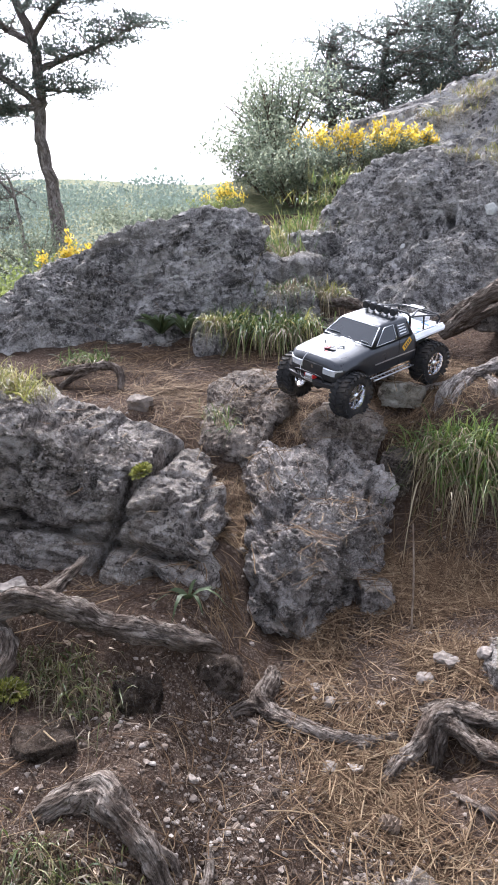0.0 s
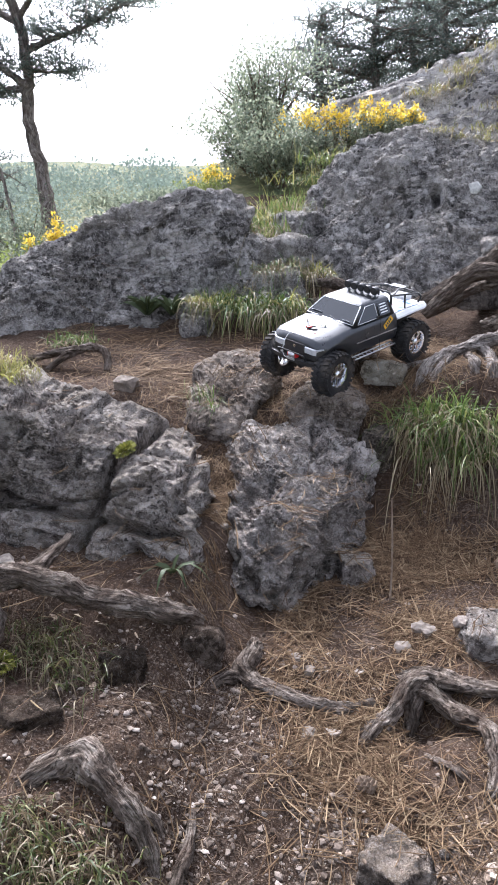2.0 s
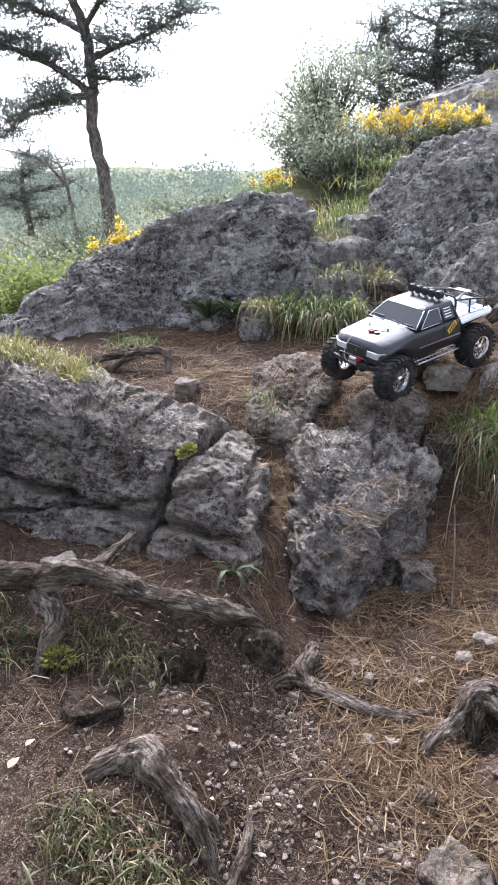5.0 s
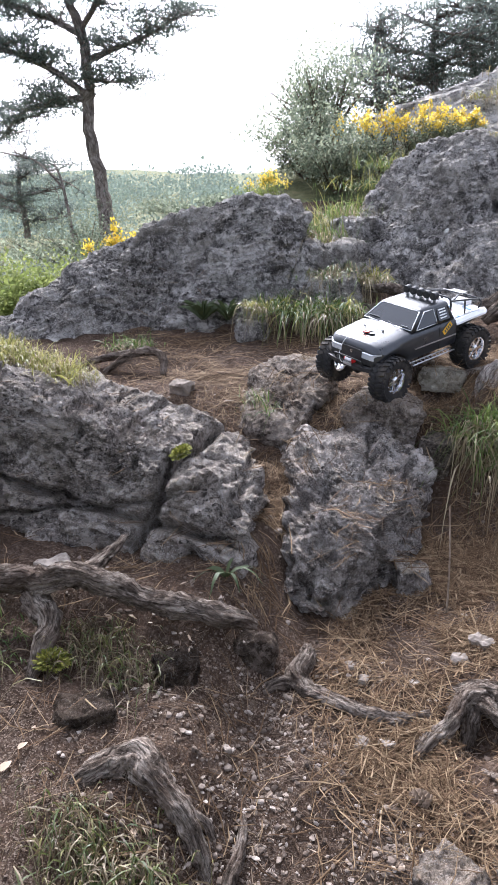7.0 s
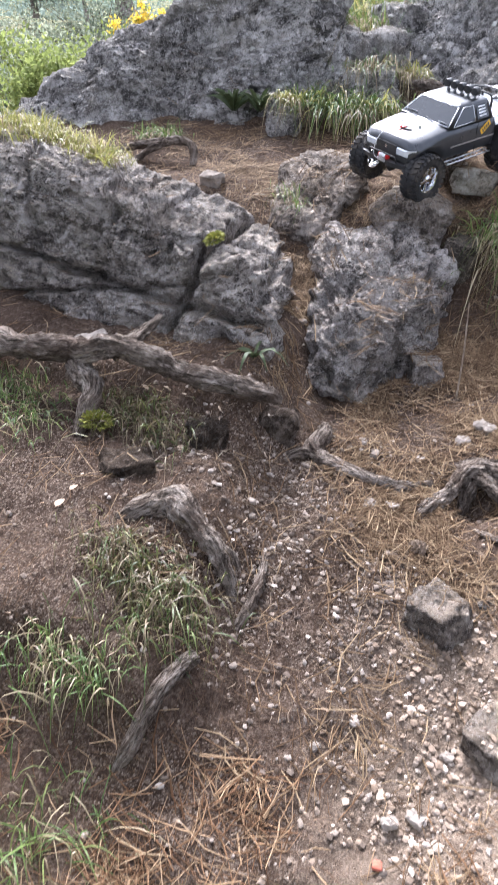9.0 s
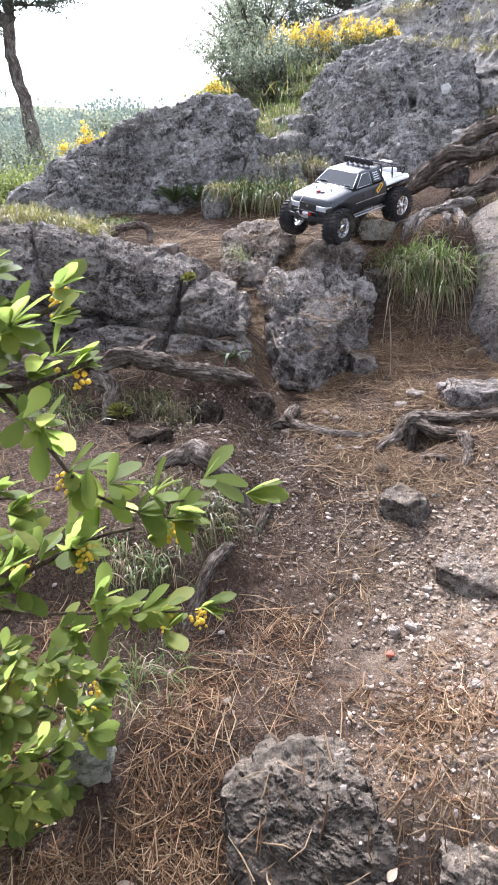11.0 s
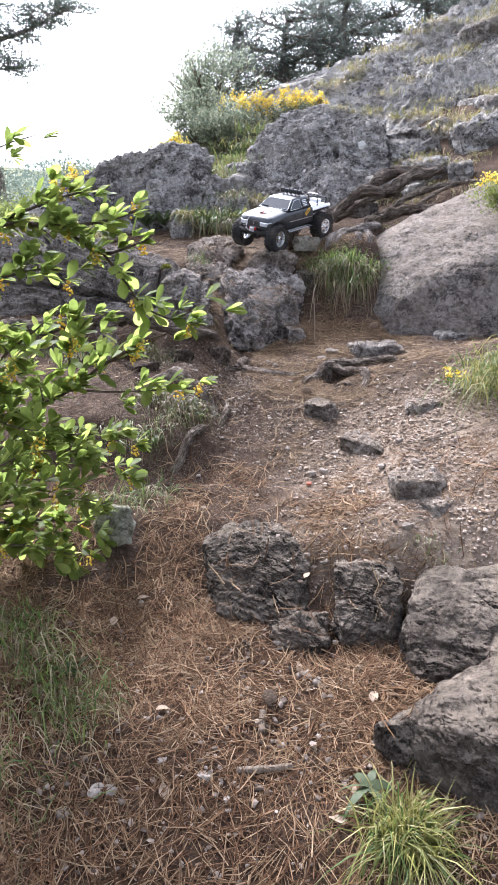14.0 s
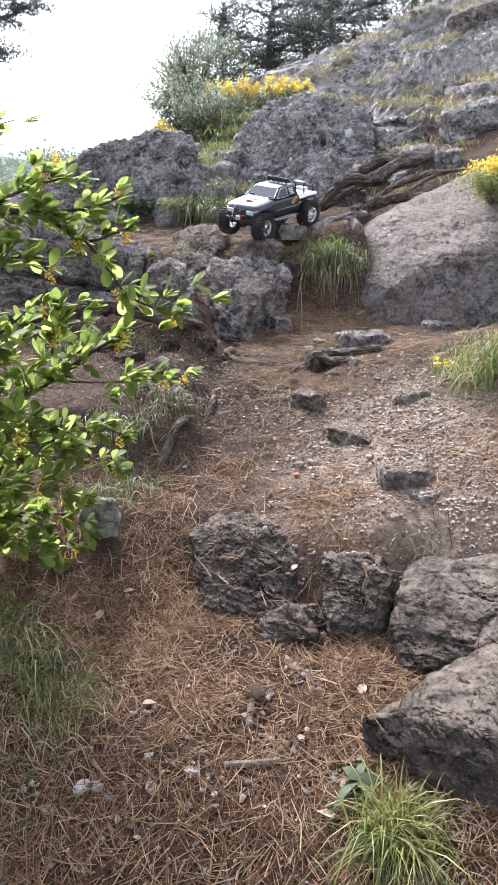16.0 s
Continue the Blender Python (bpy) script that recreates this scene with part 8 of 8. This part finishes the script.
def pine(label, at, trunk, limbs, clumps, seed, needle=0.085, name="pine_tree", per=56):
    """A pine with a bent tapering trunk, bare limbs and flat pads of needles."""
    r = np.random.default_rng(seed)
    ob = thing(name, label, "pine tree", "pines", at=at)
    part("trunk", tube_mesh("trunk", [(trunk[0], trunk[1], dict(sides=14, seed=seed, lump=0.14, steps=8, grain=0.10))], PINE_BARK), PINE_BARK, ob, "bare leaning trunk")
    twigs, pads = [], []
    for i, (pts, rad) in enumerate(limbs):
        part("limb", tube_mesh("limb", [(pts, [rad * (1 - 0.75 * k / (len(pts) - 1)) for k in range(len(pts))], dict(sides=8, seed=seed + i, lump=0.2, steps=6))], PINE_BARK), PINE_BARK, ob)
        line, way = walk_line(pts, 0.10)
        for j in range(int(len(line) * 0.25), len(line)):
            for _ in range(clumps):
                tip = line[j] + r.normal(0, 1, 3) * (0.22, 0.22, 0.10) + (0, 0, 0.06)
                twigs.append(([tuple(line[j]), tuple((line[j] + tip) / 2 + r.normal(0, 0.02, 3)), tuple(tip)], [0.012, 0.008, 0.004], dict(sides=4, seed=j, steps=2)))
                pads.append(tip)
    part("branchwork", tube_mesh("branchwork", twigs, PINE_BARK), PINE_BARK, ob)["kind"] = "stuff"
    pads = np.array(pads)
    p = np.repeat(pads, per, 0) + r.normal(0, 1, (per * len(pads), 3)) * (0.11, 0.11, 0.035)
    w = r.normal(0, 1, p.shape) * (1, 1, 0.6) + (0, 0, 0.5)
    v, f = blades(p, w, needle * r.uniform(0.6, 1.1, len(p)), np.full(len(p), 0.013), r.uniform(0, 0.3, len(p)), 1, seed)
    part("crown", np_mesh("crown", v, f, PINE_NEEDLE), PINE_NEEDLE, ob, "dark flat-topped crown of needles")
    return ob


pine("leaning pine with a bare trunk and dark crown", (-4.08, 9.5, 1.3),
     ([(0.06, 0, -0.1), (0.0, 0, 0.15), (-0.08, 0, 0.7), (-0.17, 0, 1.35), (-0.12, 0, 1.8), (-0.2, 0, 2.3), (-0.45, 0, 3.0), (-0.5, 0, 3.8)], [0.16, 0.115, 0.09, 0.082, 0.078, 0.07, 0.05, 0.02]),
     [([(-0.16, 0, 1.55), (-0.55, 0.1, 1.55), (-0.95, -0.1, 1.42), (-1.4, 0.0, 1.1)], 0.05), ([(-0.16, 0, 1.6), (-0.6, -0.2, 1.9), (-1.1, -0.3, 2.1), (-1.7, -0.2, 2.2)], 0.05), ([(-0.15, 0, 1.95), (0.2, 0.1, 2.1), (0.6, 0.2, 2.25), (1.1, 0.1, 2.45)], 0.045),
      ([(-0.2, 0, 2.3), (0.2, -0.2, 2.6), (0.7, -0.3, 2.75), (1.15, -0.2, 2.8)], 0.04), ([(-0.2, 0, 2.25), (-0.7, 0.2, 2.5), (-1.3, 0.2, 2.7), (-1.9, 0.1, 2.9)], 0.045), ([(-0.3, 0, 2.6), (-0.1, 0.3, 3.0), (0.3, 0.4, 3.3), (0.8, 0.4, 3.5)], 0.04),
      ([(-0.4, 0, 2.9), (-0.9, -0.2, 3.2), (-1.4, -0.3, 3.4)], 0.035), ([(-0.45, 0, 3.2), (-0.5, 0.1, 3.7), (-0.3, 0.2, 4.1)], 0.03), ([(-0.14, 0, 1.75), (0.15, 0, 1.72), (0.4, 0.05, 1.75)], 0.02), ([(-0.1, 0, 0.95), (-0.35, 0, 1.0), (-0.62, 0, 1.15)], 0.012)][:9], 5, 5, per=66)
pine("thin dead snag of a young pine", (-4.6, 9.2, 1.2), ([(0.2, 0, -0.1), (0.1, 0, 0.6), (0.0, 0, 0.9)], [0.03, 0.02, 0.01]), [([(0.1, 0, 0.6), (-0.2, 0, 0.9), (-0.6, 0.1, 1.05)], 0.02)], 1, 6)
pine("low spreading pine on the valley side", (-7.7, 14.0, 0.6),
     ([(0, 0, -0.5), (0.05, 0, 0.6), (-0.05, 0, 1.2), (0.0, 0, 1.8)], [0.09, 0.07, 0.05, 0.02]),
     [([(0, 0, 0.7 + 0.16 * i), (0.45 * math.cos(2.4 * i), 0.45 * math.sin(2.4 * i), 0.75 + 0.17 * i), (0.9 * math.cos(2.4 * i), 0.9 * math.sin(2.4 * i), 0.8 + 0.18 * i)], 0.03) for i in range(7)], 3, 9)
for k, (x, y, top, wide) in enumerate([(-0.95, 12.2, 4.15, 0.8), (-0.15, 11.6, 4.05, 1.0), (0.75, 11.4, 4.45, 1.2), (1.9, 11.2, 4.9, 1.3), (2.9, 12.0, 5.2, 1.3), (0.4, 13.0, 4.6, 1.1)]):
    rr = random.Random(70 + k)
    g = on_ground(x, y)[2] - 0.1
    h = top - g
    limbs = []
    for i in range(12):
        a = i * 2.4 + rr.uniform(-0.4, 0.4)
        z0 = h - 0.12 - 0.12 * i
        ln = wide * rr.uniform(0.55, 1.1) * min(1.0, 0.45 + 0.09 * i) * (1.0 if i < 12 else 0.75)
        rise = rr.uniform(-0.05, 0.16)
        limbs.append(([(0, 0, z0), (0.5 * ln * math.cos(a), 0.5 * ln * math.sin(a), z0 + 0.06 + 0.3 * rise), (ln * math.cos(a), ln * math.sin(a), z0 + 0.08 + rise)], 0.03))
    pine("dark spreading pine on the crest of the hill", (x, y, g), ([(0, 0, 0), (0.08, 0, h * 0.35), (-0.05, 0, h * 0.7), (0.02, 0, h)], [0.08, 0.065, 0.05, 0.015]), limbs, 3, 80 + k, needle=0.10, per=28)

# woods on the far side of the valley
r = np.random.default_rng(33)
n = 520
fx, fy = r.uniform(-42, 6, n), r.uniform(13, 75, n)
keep = fx < -1.5 - 0.05 * fy
fx, fy = fx[keep], fy[keep]
fz = height(fx, fy)
per = 115
sz = r.uniform(0.8, 2.0, len(fx)) * (0.6 + fy / 45)
way = r.normal(0, 1, (len(fx) * per, 3))
way *= (r.uniform(0.25, 1, len(way)) ** 0.4 / np.linalg.norm(way, axis=1))[:, None]
p = np.repeat(np.stack([fx, fy, fz + sz * 0.25], 1), per, 0) + way * np.repeat(sz, per)[:, None] * (0.75, 0.75, 0.42)
w = r.normal(0, 1, p.shape) + (0, 0, 0.5)
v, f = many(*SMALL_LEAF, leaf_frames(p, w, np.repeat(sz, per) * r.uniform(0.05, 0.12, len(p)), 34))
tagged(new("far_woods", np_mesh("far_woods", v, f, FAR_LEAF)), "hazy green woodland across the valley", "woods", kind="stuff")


# curled dry leaves on the litter
dry_me = np_mesh("dry_leaf", LEAF_V * (1.25, 1, 2.5), LEAF_F, CHIP)
r = np.random.default_rng(91)
for i in range(34):
    x, y = r.uniform(-0.55, 0.2), r.uniform(-0.65, 0.1)
    if i > 24:
        x, y = r.uniform(-0.6, -0.3), r.uniform(0.65, 1.15)
    z = float(surface(np.array([x]), np.array([y]), -1)[0])
    ob = tagged(new("dry_leaf", dry_me), "curled dry brown leaf lying on the litter", "leaf", "dry leaves on the ground")
    s = r.uniform(0.018, 0.034)
    ob.matrix_basis = Matrix.Translation((x, y, z + 0.004)) @ Matrix.Rotation(r.uniform(0, 6.28), 4, "Z") @ Matrix.Rotation(r.uniform(-0.3, 0.3), 4, "X") @ Matrix.Diagonal((s, s, s, 1))

# a pale crust of lichen on the face of the tall outcrop, and smaller ones beside it
LICHEN = stone_material("white_lichen", (0.50, 0.49, 0.45), (0.66, 0.65, 0.61))
for x, z, size in ((0.37, 1.64, 0.030), (0.05, 1.50, 0.013), (-0.75, 1.40, 0.014)):
    p, n, *_ = rock_tree.ray_cast(Vector((x, 1.9, z)), Vector((0, 1, 0)))
    if p is None:
        continue
    d, tri = sphere_dirs(3)
    v = d * (size, size * 0.8, 0.002) * (1 + 0.5 * fbm(d * 2.5 + 7 * size * 100, 3, 5))[:, None]
    ob = tagged(new("lichen", np_mesh("lichen", v, tri, LICHEN)), "pale crusty lichen patch on the rock face", "lichen", "lichen on the outcrops")
    ob.matrix_basis = Matrix.Translation(p) @ n.to_track_quat("Z", "Y").to_matrix().to_4x4()
